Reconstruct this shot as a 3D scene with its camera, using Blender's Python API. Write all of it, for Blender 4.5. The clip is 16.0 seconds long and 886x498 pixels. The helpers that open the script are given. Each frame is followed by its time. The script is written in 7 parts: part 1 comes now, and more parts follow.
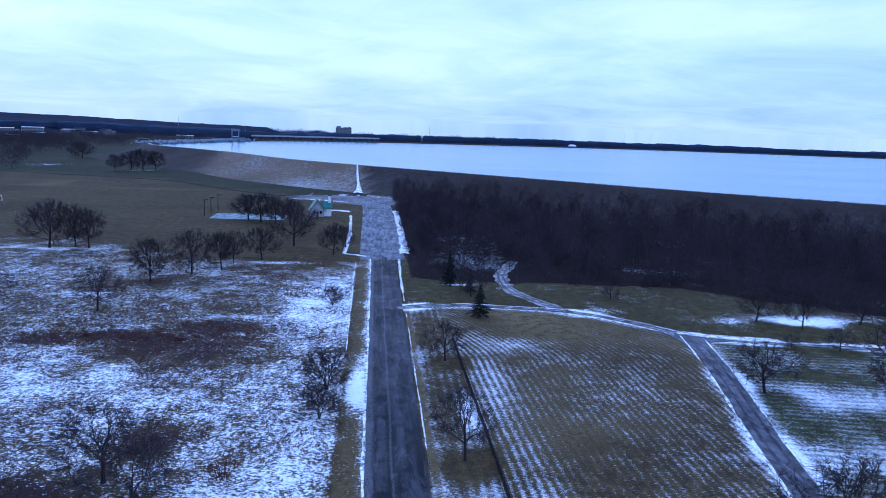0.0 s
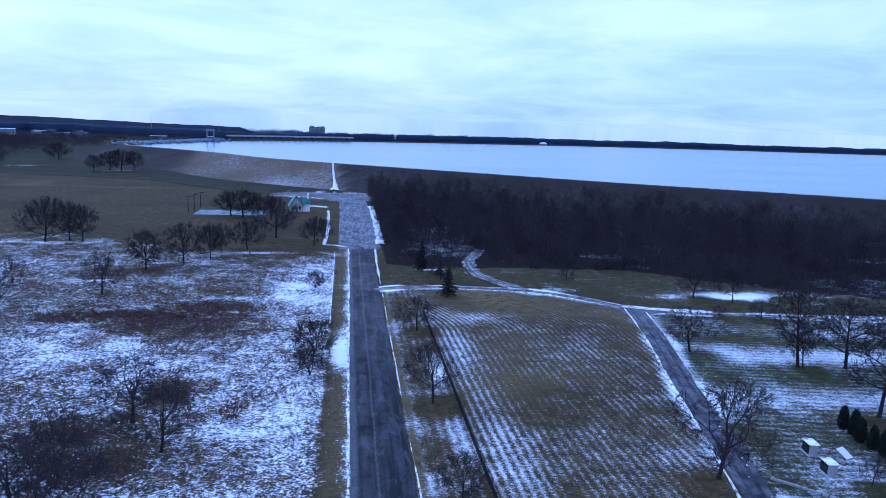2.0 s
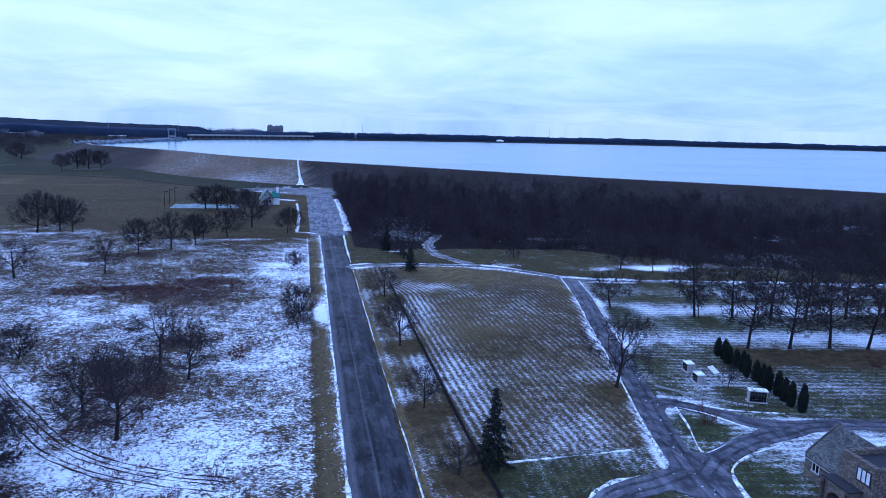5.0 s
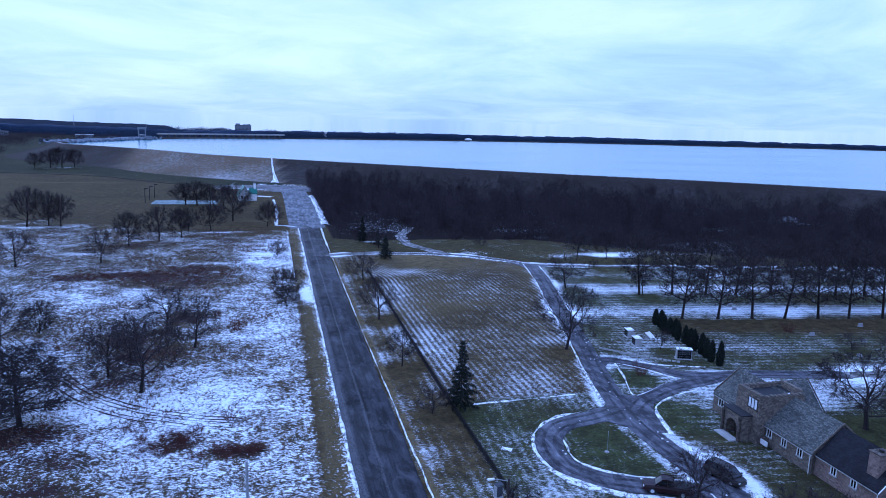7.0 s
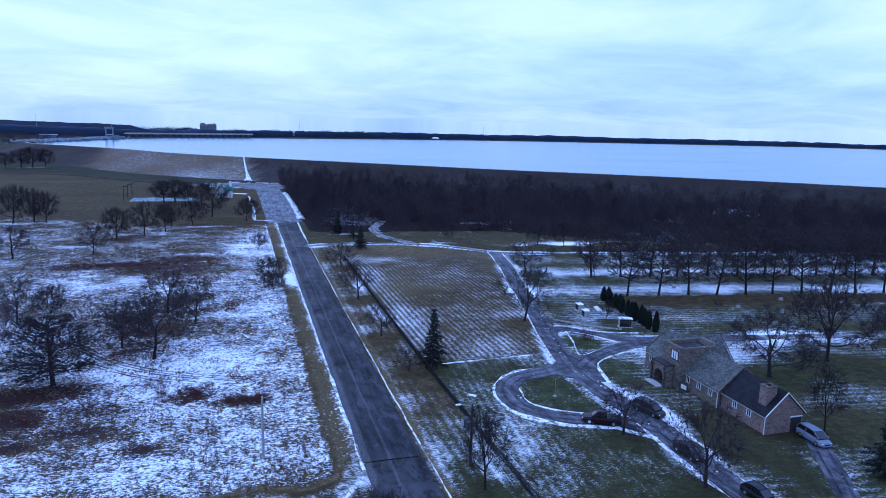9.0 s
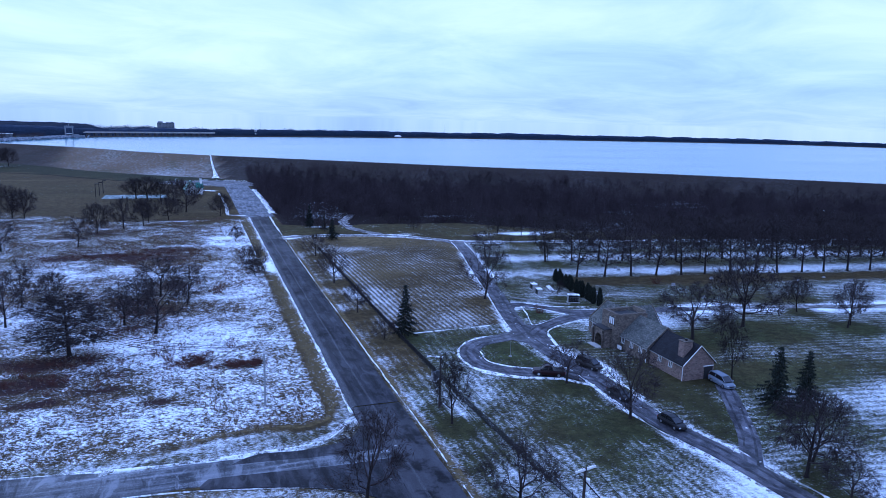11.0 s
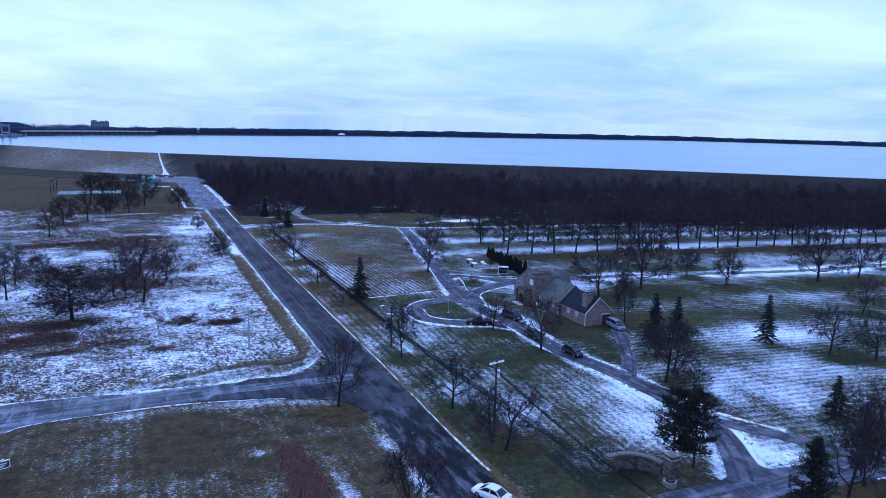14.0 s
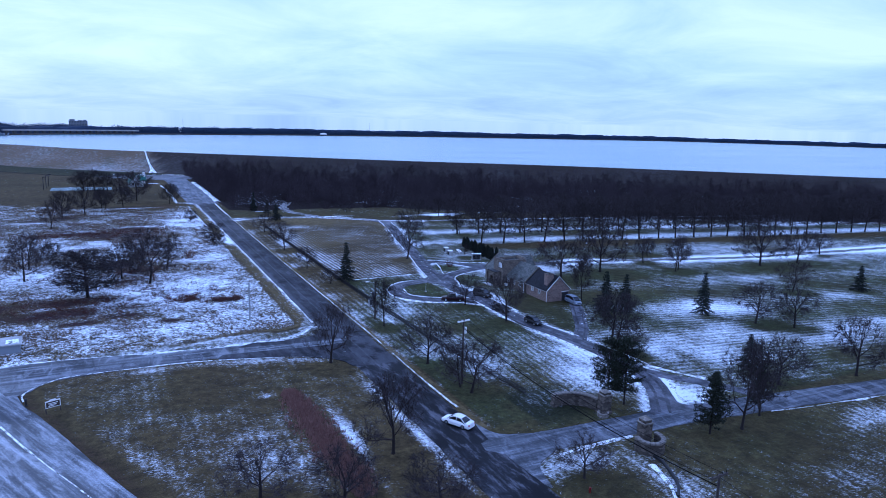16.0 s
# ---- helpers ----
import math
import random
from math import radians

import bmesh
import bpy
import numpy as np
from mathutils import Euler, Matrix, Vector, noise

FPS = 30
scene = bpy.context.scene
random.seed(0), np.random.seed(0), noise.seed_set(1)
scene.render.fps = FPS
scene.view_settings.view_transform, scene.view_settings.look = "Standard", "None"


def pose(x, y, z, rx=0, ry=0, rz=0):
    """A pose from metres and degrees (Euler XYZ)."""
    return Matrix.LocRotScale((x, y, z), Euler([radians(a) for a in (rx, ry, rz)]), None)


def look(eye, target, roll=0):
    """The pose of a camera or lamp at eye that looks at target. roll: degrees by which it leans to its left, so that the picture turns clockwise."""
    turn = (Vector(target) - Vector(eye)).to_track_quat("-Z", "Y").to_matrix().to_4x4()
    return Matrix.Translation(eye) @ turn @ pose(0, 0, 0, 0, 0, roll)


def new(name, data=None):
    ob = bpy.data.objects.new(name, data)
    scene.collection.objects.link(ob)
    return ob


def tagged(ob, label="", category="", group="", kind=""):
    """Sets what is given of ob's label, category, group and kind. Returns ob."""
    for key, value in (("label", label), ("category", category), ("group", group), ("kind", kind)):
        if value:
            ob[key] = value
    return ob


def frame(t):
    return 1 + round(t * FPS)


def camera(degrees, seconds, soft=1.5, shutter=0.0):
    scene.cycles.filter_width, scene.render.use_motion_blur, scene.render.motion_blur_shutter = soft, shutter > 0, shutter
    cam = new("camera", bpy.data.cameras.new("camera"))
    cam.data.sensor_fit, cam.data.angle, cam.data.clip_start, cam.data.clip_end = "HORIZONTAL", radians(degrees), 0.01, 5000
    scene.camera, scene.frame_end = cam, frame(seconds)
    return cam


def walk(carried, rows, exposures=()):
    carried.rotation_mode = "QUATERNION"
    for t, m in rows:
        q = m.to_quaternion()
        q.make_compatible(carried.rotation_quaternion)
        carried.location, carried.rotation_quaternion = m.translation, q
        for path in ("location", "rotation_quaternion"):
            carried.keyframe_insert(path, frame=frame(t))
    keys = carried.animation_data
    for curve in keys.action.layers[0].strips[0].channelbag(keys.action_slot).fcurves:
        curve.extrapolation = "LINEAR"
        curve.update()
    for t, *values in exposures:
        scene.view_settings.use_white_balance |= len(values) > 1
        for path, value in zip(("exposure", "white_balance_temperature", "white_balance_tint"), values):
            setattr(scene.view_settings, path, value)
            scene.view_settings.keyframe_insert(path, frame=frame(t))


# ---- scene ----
cam = camera(66.3, 16.0, soft=0.85)
METRES, EYE, TILT, LEAN, TURN = 143.35, 42.0, 0.0, 0.0, -6.1
ROWS = [
    (0.0, 0.0, 0.0, 0.0, 0.43, -10.56, -2.29),
    (0.5, 0.0029, -0.0313, -0.0, -0.13, -10.57, -2.2),
    (1.0, 0.0049, -0.063, 0.001, -0.67, -10.6, -2.14),
    (1.5, 0.006, -0.0936, 0.0007, -1.24, -10.57, -2.02),
    (2.0, 0.0066, -0.1247, 0.0016, -1.76, -10.58, -1.96),
    (2.5, 0.0056, -0.155, 0.0019, -2.41, -10.59, -1.91),
    (3.0, 0.0052, -0.1861, 0.0021, -3.01, -10.59, -1.84),
    (3.5, 0.0037, -0.2169, 0.0014, -3.57, -10.57, -1.81),
    (4.0, 0.0021, -0.2479, 0.0012, -4.12, -10.59, -1.76),
    (6.5, -0.015, -0.4022, 0.0022, -7.02, -10.61, -1.7),
    (7.0, -0.0199, -0.4331, 0.0028, -7.78, -10.63, -1.71),
    (7.5, -0.0252, -0.4638, 0.003, -8.55, -10.65, -1.68),
    (8.0, -0.0305, -0.4947, 0.0032, -9.21, -10.65, -1.65),
    (10.5, -0.0668, -0.6447, 0.0067, -12.85, -10.69, -1.54),
    (11.0, -0.0753, -0.6745, 0.0068, -13.74, -10.72, -1.52),
    (11.5, -0.0833, -0.7027, 0.0066, -14.6, -10.73, -1.51),
    (12.0, -0.0915, -0.7329, 0.006, -15.55, -10.76, -1.48),
    (12.5, -0.0995, -0.7632, 0.0051, -16.43, -10.74, -1.47),
    (13.0, -0.1078, -0.7932, 0.0049, -17.28, -10.73, -1.47),
    (13.5, -0.1164, -0.8233, 0.0051, -18.02, -10.72, -1.48),
    (14.0, -0.1253, -0.854, 0.0048, -18.48, -10.72, -1.48),
    (14.5, -0.1339, -0.8856, 0.0047, -18.82, -10.73, -1.5),
    (15.0, -0.1428, -0.9174, 0.0041, -19.12, -10.71, -1.53),
    (15.5, -0.1519, -0.9489, 0.0038, -19.43, -10.7, -1.57),
    (16.0, -0.1607, -0.98, 0.0038, -20.05, -10.67, -1.61),
]
walk(
    cam,
    [(t, pose(0, 0, EYE, TILT, LEAN, TURN) @ pose(METRES * x, METRES * y, METRES * z, 90 + pitch, roll, yaw)) for t, x, y, z, yaw, pitch, roll in ROWS],
    exposures=[(0.0, 0.0, 4080, 18), (8.0, 0.0, 4115, 18), (16.0, 0.0, 4145, 18)],
)

# ---- sky and light: a closed winter overcast ----
world = bpy.data.worlds.new("winter_sky")
scene.world = world
world.use_nodes = True
wn, wl = world.node_tree.nodes, world.node_tree.links
wn.clear()
SUN_AZ, SUN_EL = radians(-25), radians(32)


def wnode(kind, **values):
    n = wn.new(kind)
    for k, v in values.items():
        n.inputs[k].default_value = v
    return n


sky = wn.new("ShaderNodeTexSky")
sky.sky_type, sky.sun_disc = "NISHITA", False
sky.sun_elevation, sky.sun_rotation = SUN_EL, SUN_AZ
sky.air_density, sky.dust_density = 1.0, 3.0
coord = wn.new("ShaderNodeTexCoord")
sep = wn.new("ShaderNodeSeparateXYZ")
wl.new(coord.outputs["Generated"], sep.inputs[0])
up = wn.new("ShaderNodeMath")
up.operation, up.inputs[1].default_value = "MAXIMUM", 0.0
wl.new(sep.outputs["Z"], up.inputs[0])
lift = wn.new("ShaderNodeMath")
lift.operation, lift.inputs[1].default_value = "ADD", 0.13
wl.new(up.outputs[0], lift.inputs[0])
flat = []
for axis in "XY":
    d = wn.new("ShaderNodeMath")
    d.operation = "DIVIDE"
    wl.new(sep.outputs[axis], d.inputs[0])
    wl.new(lift.outputs[0], d.inputs[1])
    flat.append(d)
deck = wn.new("ShaderNodeCombineXYZ")
wl.new(flat[0].outputs[0], deck.inputs[0])
wl.new(flat[1].outputs[0], deck.inputs[1])
big = wnode("ShaderNodeTexNoise", Scale=0.32, Detail=3.0, Roughness=0.45, Distortion=0.2)
fine = wnode("ShaderNodeTexNoise", Scale=0.95, Detail=7.0, Roughness=0.62, Distortion=0.5)
wl.new(deck.outputs[0], big.inputs["Vector"])
wl.new(deck.outputs[0], fine.inputs["Vector"])
blend = wn.new("ShaderNodeMath")
blend.operation, blend.inputs[1].default_value = "MULTIPLY_ADD", 0.58
wl.new(fine.outputs["Fac"], blend.inputs[0])
half_big = wn.new("ShaderNodeMath")
half_big.operation, half_big.inputs[1].default_value = "MULTIPLY", 0.67
wl.new(big.outputs["Fac"], half_big.inputs[0])
wl.new(half_big.outputs[0], blend.inputs[2])
ramp = wn.new("ShaderNodeValToRGB")
ramp.color_ramp.elements[0].position, ramp.color_ramp.elements[0].color = 0.36, (0.54, 0.61, 0.71, 1)
ramp.color_ramp.elements[1].position, ramp.color_ramp.elements[1].color = 0.74, (1.10, 1.06, 1.00, 1)
mid = ramp.color_ramp.elements.new(0.55)
mid.color = (0.80, 0.84, 0.87, 1)
wl.new(blend.outputs[0], ramp.inputs[0])
# an overcast sky is brightest overhead
thin = wn.new("ShaderNodeMapRange")
thin.inputs["From Min"].default_value, thin.inputs["From Max"].default_value = 0.20, 0.90
thin.inputs["To Min"].default_value, thin.inputs["To Max"].default_value = 1.0, 1.35
wl.new(up.outputs[0], thin.inputs["Value"])
clouds = wnode("ShaderNodeBackground")
low = wn.new("ShaderNodeMapRange")
low.inputs["From Min"].default_value, low.inputs["From Max"].default_value = -0.01, 0.07
low.inputs["To Min"].default_value, low.inputs["To Max"].default_value = 0.84, 1.0
wl.new(sep.outputs["Z"], low.inputs["Value"])
both = wn.new("ShaderNodeMath")
both.operation = "MULTIPLY"
wl.new(thin.outputs[0], both.inputs[0])
wl.new(low.outputs[0], both.inputs[1])
wl.new(both.outputs[0], clouds.inputs["Strength"])
deep = wn.new("ShaderNodeMix")
deep.data_type, deep.blend_type = "RGBA", "MULTIPLY"
deep.inputs[7].default_value = (0.88, 0.90, 1.13, 1)
high = wn.new("ShaderNodeMapRange")
high.inputs["From Min"].default_value, high.inputs["From Max"].default_value = 0.14, 0.45
wl.new(up.outputs[0], high.inputs["Value"])
wl.new(high.outputs[0], deep.inputs[0])
wl.new(ramp.outputs[0], deep.inputs[6])
wl.new(deep.outputs[2], clouds.inputs["Color"])
clear = wnode("ShaderNodeBackground", Strength=0.06)
wl.new(sky.outputs[0], clear.inputs["Color"])
cover = wnode("ShaderNodeMixShader", Fac=0.88)
wl.new(clear.outputs[0], cover.inputs[1])
wl.new(clouds.outputs[0], cover.inputs[2])
wout = wn.new("ShaderNodeOutputWorld")
wl.new(cover.outputs[0], wout.inputs["Surface"])

sun = new("sun", bpy.data.lights.new("sun", "SUN"))
sun.data.energy, sun.data.angle, sun.data.color = 0.8, radians(30), (1.0, 0.96, 0.9)
sun.matrix_world = look((60 * math.sin(SUN_AZ), 60 * math.cos(SUN_AZ), 60 * math.tan(SUN_EL)), (0, 0, 0))


# ---- materials ----
class Graph:
    """A small builder for node materials."""

    def __init__(self, name, rough=0.8, metal=0.0, spec=0.5):
        self.mat = bpy.data.materials.new(name)
        self.mat.use_nodes = True
        self.nodes, self.links = self.mat.node_tree.nodes, self.mat.node_tree.links
        self.bsdf = self.nodes["Principled BSDF"]
        self.bsdf.inputs["Roughness"].default_value = rough
        self.bsdf.inputs["Metallic"].default_value = metal
        self.bsdf.inputs["Specular IOR Level"].default_value = spec
        self.pos = self.nodes.new("ShaderNodeTexCoord").outputs["Object"]

    def put(self, socket, value):
        if isinstance(value, bpy.types.NodeSocket):
            self.links.new(value, socket)
        elif isinstance(value, (tuple, list)):
            socket.default_value = (*value, 1.0) if len(value) == 3 and socket.type == "RGBA" else value
        else:
            socket.default_value = value

    def noise(self, scale, detail=3.0, rough=0.55, stretch=None, distort=0.0, turn=0.0):
        n = self.nodes.new("ShaderNodeTexNoise")
        n.inputs["Scale"].default_value, n.inputs["Detail"].default_value = scale, detail
        n.inputs["Roughness"].default_value, n.inputs["Distortion"].default_value = rough, distort
        src = self.pos
        if stretch:
            m = self.nodes.new("ShaderNodeMapping")
            m.vector_type = "TEXTURE"
            m.inputs["Scale"].default_value = [1 / s for s in stretch]
            m.inputs["Rotation"].default_value = (0, 0, radians(turn))
            self.links.new(src, m.inputs["Vector"])
            src = m.outputs[0]
        self.links.new(src, n.inputs["Vector"])
        return n.outputs["Fac"]

    def math(self, op, a, b=0.0, c=0.0):
        n = self.nodes.new("ShaderNodeMath")
        n.operation = op
        for i, v in enumerate((a, b, c)):
            self.put(n.inputs[i], v)
        return n.outputs[0]

    def step(self, value, lo, hi):
        n = self.nodes.new("ShaderNodeMapRange")
        n.interpolation_type = "SMOOTHSTEP"
        self.put(n.inputs["Value"], value)
        n.inputs["From Min"].default_value, n.inputs["From Max"].default_value = lo, hi
        return n.outputs[0]

    def mix(self, fac, a, b):
        n = self.nodes.new("ShaderNodeMix")
        n.data_type = "RGBA"
        self.put(n.inputs[0], fac)
        self.put(n.inputs[6], a)
        self.put(n.inputs[7], b)
        return n.outputs[2]

    def attr(self, name):
        n = self.nodes.new("ShaderNodeAttribute")
        n.attribute_name = name
        return n.outputs["Fac"]

    def random(self):
        return self.nodes.new("ShaderNodeObjectInfo").outputs["Random"]

    def island(self):
        return self.nodes.new("ShaderNodeNewGeometry").outputs["Random Per Island"]

    def bump(self, height, strength=0.4, distance=0.05):
        n = self.nodes.new("ShaderNodeBump")
        n.inputs["Strength"].default_value, n.inputs["Distance"].default_value = strength, distance
        self.put(n.inputs["Height"], height)
        self.links.new(n.outputs[0], self.bsdf.inputs["Normal"])

    def done(self, colour, rough=None):
        self.put(self.bsdf.inputs["Base Color"], colour)
        if rough is not None:
            self.put(self.bsdf.inputs["Roughness"], rough)
        return self.mat


def plain(name, a, b, scale=3.0, rough=0.7, metal=0.0, spec=0.4, bump=0.15, vary=0.0):
    """Two tones in a coarse and a fine noise, with light relief."""
    g = Graph(name, rough, metal, spec)
    coarse, grain = g.noise(scale * 0.2, 4.0), g.noise(scale * 2.5, 3.0)
    f = g.math("MULTIPLY_ADD", coarse, 0.6, g.math("MULTIPLY", grain, 0.5))
    f = g.step(f, 0.3, 0.8)
    if vary:
        f = g.math("MULTIPLY_ADD", g.random(), vary, g.math("MULTIPLY", f, 1.0 - vary))
    if bump:
        g.bump(grain, bump, 0.03)
    return g.done(g.mix(f, a, b))


def snow_colour(g, speck):
    return g.mix(speck, (0.80, 0.84, 0.89), (0.92, 0.95, 0.98))


def ground_material():
    g = Graph("winter_turf", 0.95, 0.0, 0.06)
    snow, brush, green, stripe, phase = (g.attr(n) for n in ("snow", "brush", "green", "stripe", "phase"))
    n1, n2, n3 = g.noise(0.16, 5.0), g.noise(1.2, 5.0, 0.65), g.noise(3.0, 4.0, 0.75, (0.75, 1.15, 1.0))
    n5 = g.noise(0.45, 4.0, 0.6)
    n6 = g.noise(9.0, 3.0, 0.7)
    nt = g.step(g.math("MULTIPLY_ADD", n6, 0.6, g.math("MULTIPLY", n2, 0.5)), 0.36, 0.74)
    straw = g.mix(nt, (0.026, 0.020, 0.009), (0.120, 0.091, 0.038))
    olive = g.mix(nt, (0.018, 0.021, 0.008), (0.076, 0.086, 0.031))
    turf = g.mix(g.step(g.math("ADD", green, g.math("MULTIPLY", n1, 0.5)), 0.25, 1.1), straw, olive)
    turf = g.mix(g.math("MULTIPLY", g.step(g.math("MULTIPLY_ADD", n3, 0.5, n5), 0.62, 0.95), 0.55), turf, (0.014, 0.012, 0.008))
    tone = g.noise(0.028, 5.0, 0.6)
    turf = g.mix(g.math("MULTIPLY", g.step(tone, 0.42, 0.66), 0.4), turf, (0.026, 0.019, 0.010))
    tan = g.mix(g.step(g.math("MULTIPLY_ADD", n6, 0.6, g.math("MULTIPLY_ADD", n2, 0.5, n5)), 0.75, 1.25), (0.026, 0.021, 0.008), (0.165, 0.130, 0.060))
    turf = g.mix(g.step(g.math("MULTIPLY", green, -1.0), 0.1, 0.4), turf, tan)
    scrub = g.mix(nt, (0.009, 0.0058, 0.0055), (0.050, 0.0275, 0.024))
    turf = g.mix(g.step(g.math("MULTIPLY_ADD", n2, 0.6, brush), 0.55, 1.0), turf, scrub)
    # brush above 1.2 turns the ground near-black
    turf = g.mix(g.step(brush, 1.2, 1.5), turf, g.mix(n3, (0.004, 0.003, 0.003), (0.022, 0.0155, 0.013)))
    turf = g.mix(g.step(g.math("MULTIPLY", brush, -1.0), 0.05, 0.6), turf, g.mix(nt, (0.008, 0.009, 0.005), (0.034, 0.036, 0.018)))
    # coverage: a broad share from the sheet, broken up by tufts and by mowing lines
    line = g.math("SINE", g.math("MULTIPLY_ADD", n5, 3.0, phase))
    line = g.math("MULTIPLY", line, g.step(g.math("MULTIPLY_ADD", n1, 0.6, n2), 0.40, 0.95))
    share_ = g.math("MULTIPLY_ADD", g.math("MULTIPLY", line, stripe), 0.17, snow)
    share_ = g.math("MULTIPLY_ADD", g.math("SUBTRACT", n1, 0.5), 0.52, share_)
    tuft = g.math("MULTIPLY_ADD", n3, 1.55, g.math("MULTIPLY_ADD", n2, 0.95, g.math("MULTIPLY_ADD", n6, 0.95, g.math("MULTIPLY", n5, 0.45))))
    tuft = g.math("SUBTRACT", tuft, 1.45)
    soft = g.step(stripe, 0.0, 0.3)
    tuft = g.math("MULTIPLY_ADD", g.math("SUBTRACT", tuft, 0.5), g.math("MULTIPLY_ADD", soft, -0.12, 1.0), 0.5)
    bare_ = g.math("SUBTRACT", share_, tuft)
    cover_ = g.math("MULTIPLY_ADD", soft, g.math("MULTIPLY", g.step(bare_, -0.27, 0.46), 0.95), g.math("MULTIPLY", g.math("SUBTRACT", 1.0, soft), g.step(bare_, -0.10, 0.08)))
    g.bump(g.math("MULTIPLY_ADD", n3, 0.6, n2), 0.9, 0.3)
    return g.done(g.mix(cover_, turf, snow_colour(g, n2)), g.math("MULTIPLY_ADD", cover_, -0.2, 0.95))


def road_material(name, dark, light, frost, wet, along=(1.0, 0.08, 1.0), lanes=False, turn=0.0):
    """Old asphalt: wheel tracks, patches, frost and damp."""
    g = Graph(name, 0.7, 0.0, 0.13)
    streak = g.noise(0.9, 4.0, 0.6, along, 0.0, turn)
    patch, grain, broad = g.noise(0.22, 5.0, 0.6), g.noise(6.0, 3.0, 0.7), g.noise(0.06, 3.0)
    base = g.mix(g.step(g.math("MULTIPLY_ADD", grain, 0.5, streak), 0.58, 0.92), dark, light)
    base = g.mix(g.step(patch, 0.50, 0.68), base, [c * 0.8 for c in dark])
    blot = g.noise(0.55, 4.0, 0.7, (1.0, 0.32, 1.0), 0.6, turn)
    base = g.mix(g.math("MULTIPLY", g.step(blot, 0.50, 0.66), 0.55), base, [min(1.0, c * 1.7 + 0.012) for c in light])
    base = g.mix(g.math("MULTIPLY", g.step(g.math("MULTIPLY", blot, -1.0), -0.44, -0.34), 0.7), base, [c * 0.6 for c in dark])
    if lanes:
        s = g.nodes.new("ShaderNodeSeparateXYZ")
        g.links.new(g.pos, s.inputs[0])
        x, y = s.outputs["X"], s.outputs["Y"]
        wob = g.math("MULTIPLY_ADD", broad, 0.8, x)
        pale = g.math("MULTIPLY", g.math("SUBTRACT", 1.0, g.step(wob, 0.7, 1.3)), 0.55)
        seam = g.math("MULTIPLY", g.math("SUBTRACT", 1.0, g.step(g.math("ABSOLUTE", g.math("SUBTRACT", wob, 3.4)), 0.05, 0.28)), 0.4)
        base = g.mix(g.math("MULTIPLY", g.math("MAXIMUM", pale, seam), g.step(grain, 0.3, 0.6)), base, (0.13, 0.13, 0.14))
        mend = g.math("MULTIPLY", g.math("MULTIPLY", g.step(g.math("MULTIPLY", y, -1.0), -6.0, 14.0), g.step(y, -30.5, -30.2)), g.math("SUBTRACT", 1.0, g.step(patch, 0.46, 0.60)))
        base = g.mix(g.math("MULTIPLY", mend, 0.5), base, g.mix(grain, (0.050, 0.050, 0.057), (0.105, 0.105, 0.118)))
        base = g.mix(g.math("MULTIPLY", g.math("SUBTRACT", 1.0, g.step(y, -30.6, -30.3)), g.step(patch, 0.38, 0.58)), base, (0.006, 0.006, 0.007))
        churn = g.math("MULTIPLY", g.step(g.math("MULTIPLY", y, -1.0), 29.9, 30.6), g.step(g.math("MULTIPLY_ADD", grain, 0.3, streak), 0.66, 0.80))
        base = g.mix(g.math("MULTIPLY", churn, 0.30), base, (0.24, 0.235, 0.265))
    rime = g.step(g.math("MULTIPLY_ADD", patch, 0.22, g.math("MULTIPLY_ADD", grain, 0.35, g.math("MULTIPLY", streak, 0.65))), 0.84 - frost, 1.12 - frost)
    base = g.mix(rime, base, (0.46, 0.48, 0.53))
    g.bump(grain, 0.3, 0.02)
    return g.done(base, g.math("MULTIPLY_ADD", g.step(broad, 0.35, 0.65), -wet, 0.78))


GROUND = ground_material()
ASPHALT = road_material("worn_asphalt", (0.005, 0.005, 0.0065), (0.036, 0.036, 0.043), 0.08, 0.2, (0.9, 0.05, 1.0), True)
WET = road_material("damp_asphalt", (0.003, 0.003, 0.004), (0.026, 0.026, 0.031), 0.11, 0.16, (0.9, 0.22, 1.0), True)
LANE = road_material("frosted_asphalt", (0.030, 0.030, 0.035), (0.108, 0.107, 0.122), 0.14, 0.3, (0.5, 0.5, 1.0))
SIDE = road_material("rimed_asphalt", (0.035, 0.037, 0.042), (0.13, 0.135, 0.15), 0.20, 0.32, (0.06, 1.0, 1.0))
WIDE = road_material("salted_asphalt", (0.06, 0.062, 0.068), (0.21, 0.215, 0.23), 0.25, 0.3, (1.1, 0.05, 1.0), False, 25.0)
SOUTH = road_material("rimed_asphalt_bend", (0.045, 0.048, 0.055), (0.165, 0.172, 0.19), 0.24, 0.32, (1.1, 0.06, 1.0), False, 25.0)
WORN = road_material("damp_wheel_track", (0.014, 0.014, 0.016), (0.058, 0.057, 0.066), 0.06, 0.35, (0.6, 0.6, 1.0))
SIDE_NORTH = road_material("frosted_turnaround", (0.040, 0.043, 0.050), (0.15, 0.157, 0.178), 0.15, 0.25, (0.9, 0.12, 1.0))
JUNCTION = road_material("junction_asphalt", (0.007, 0.007, 0.009), (0.038, 0.038, 0.045), 0.10, 0.2, (0.7, 0.16, 1.0))
TRACK = road_material("snowy_gravel", (0.055, 0.052, 0.047), (0.22, 0.212, 0.20), 0.27, 0.1, (0.5, 0.5, 1.0))


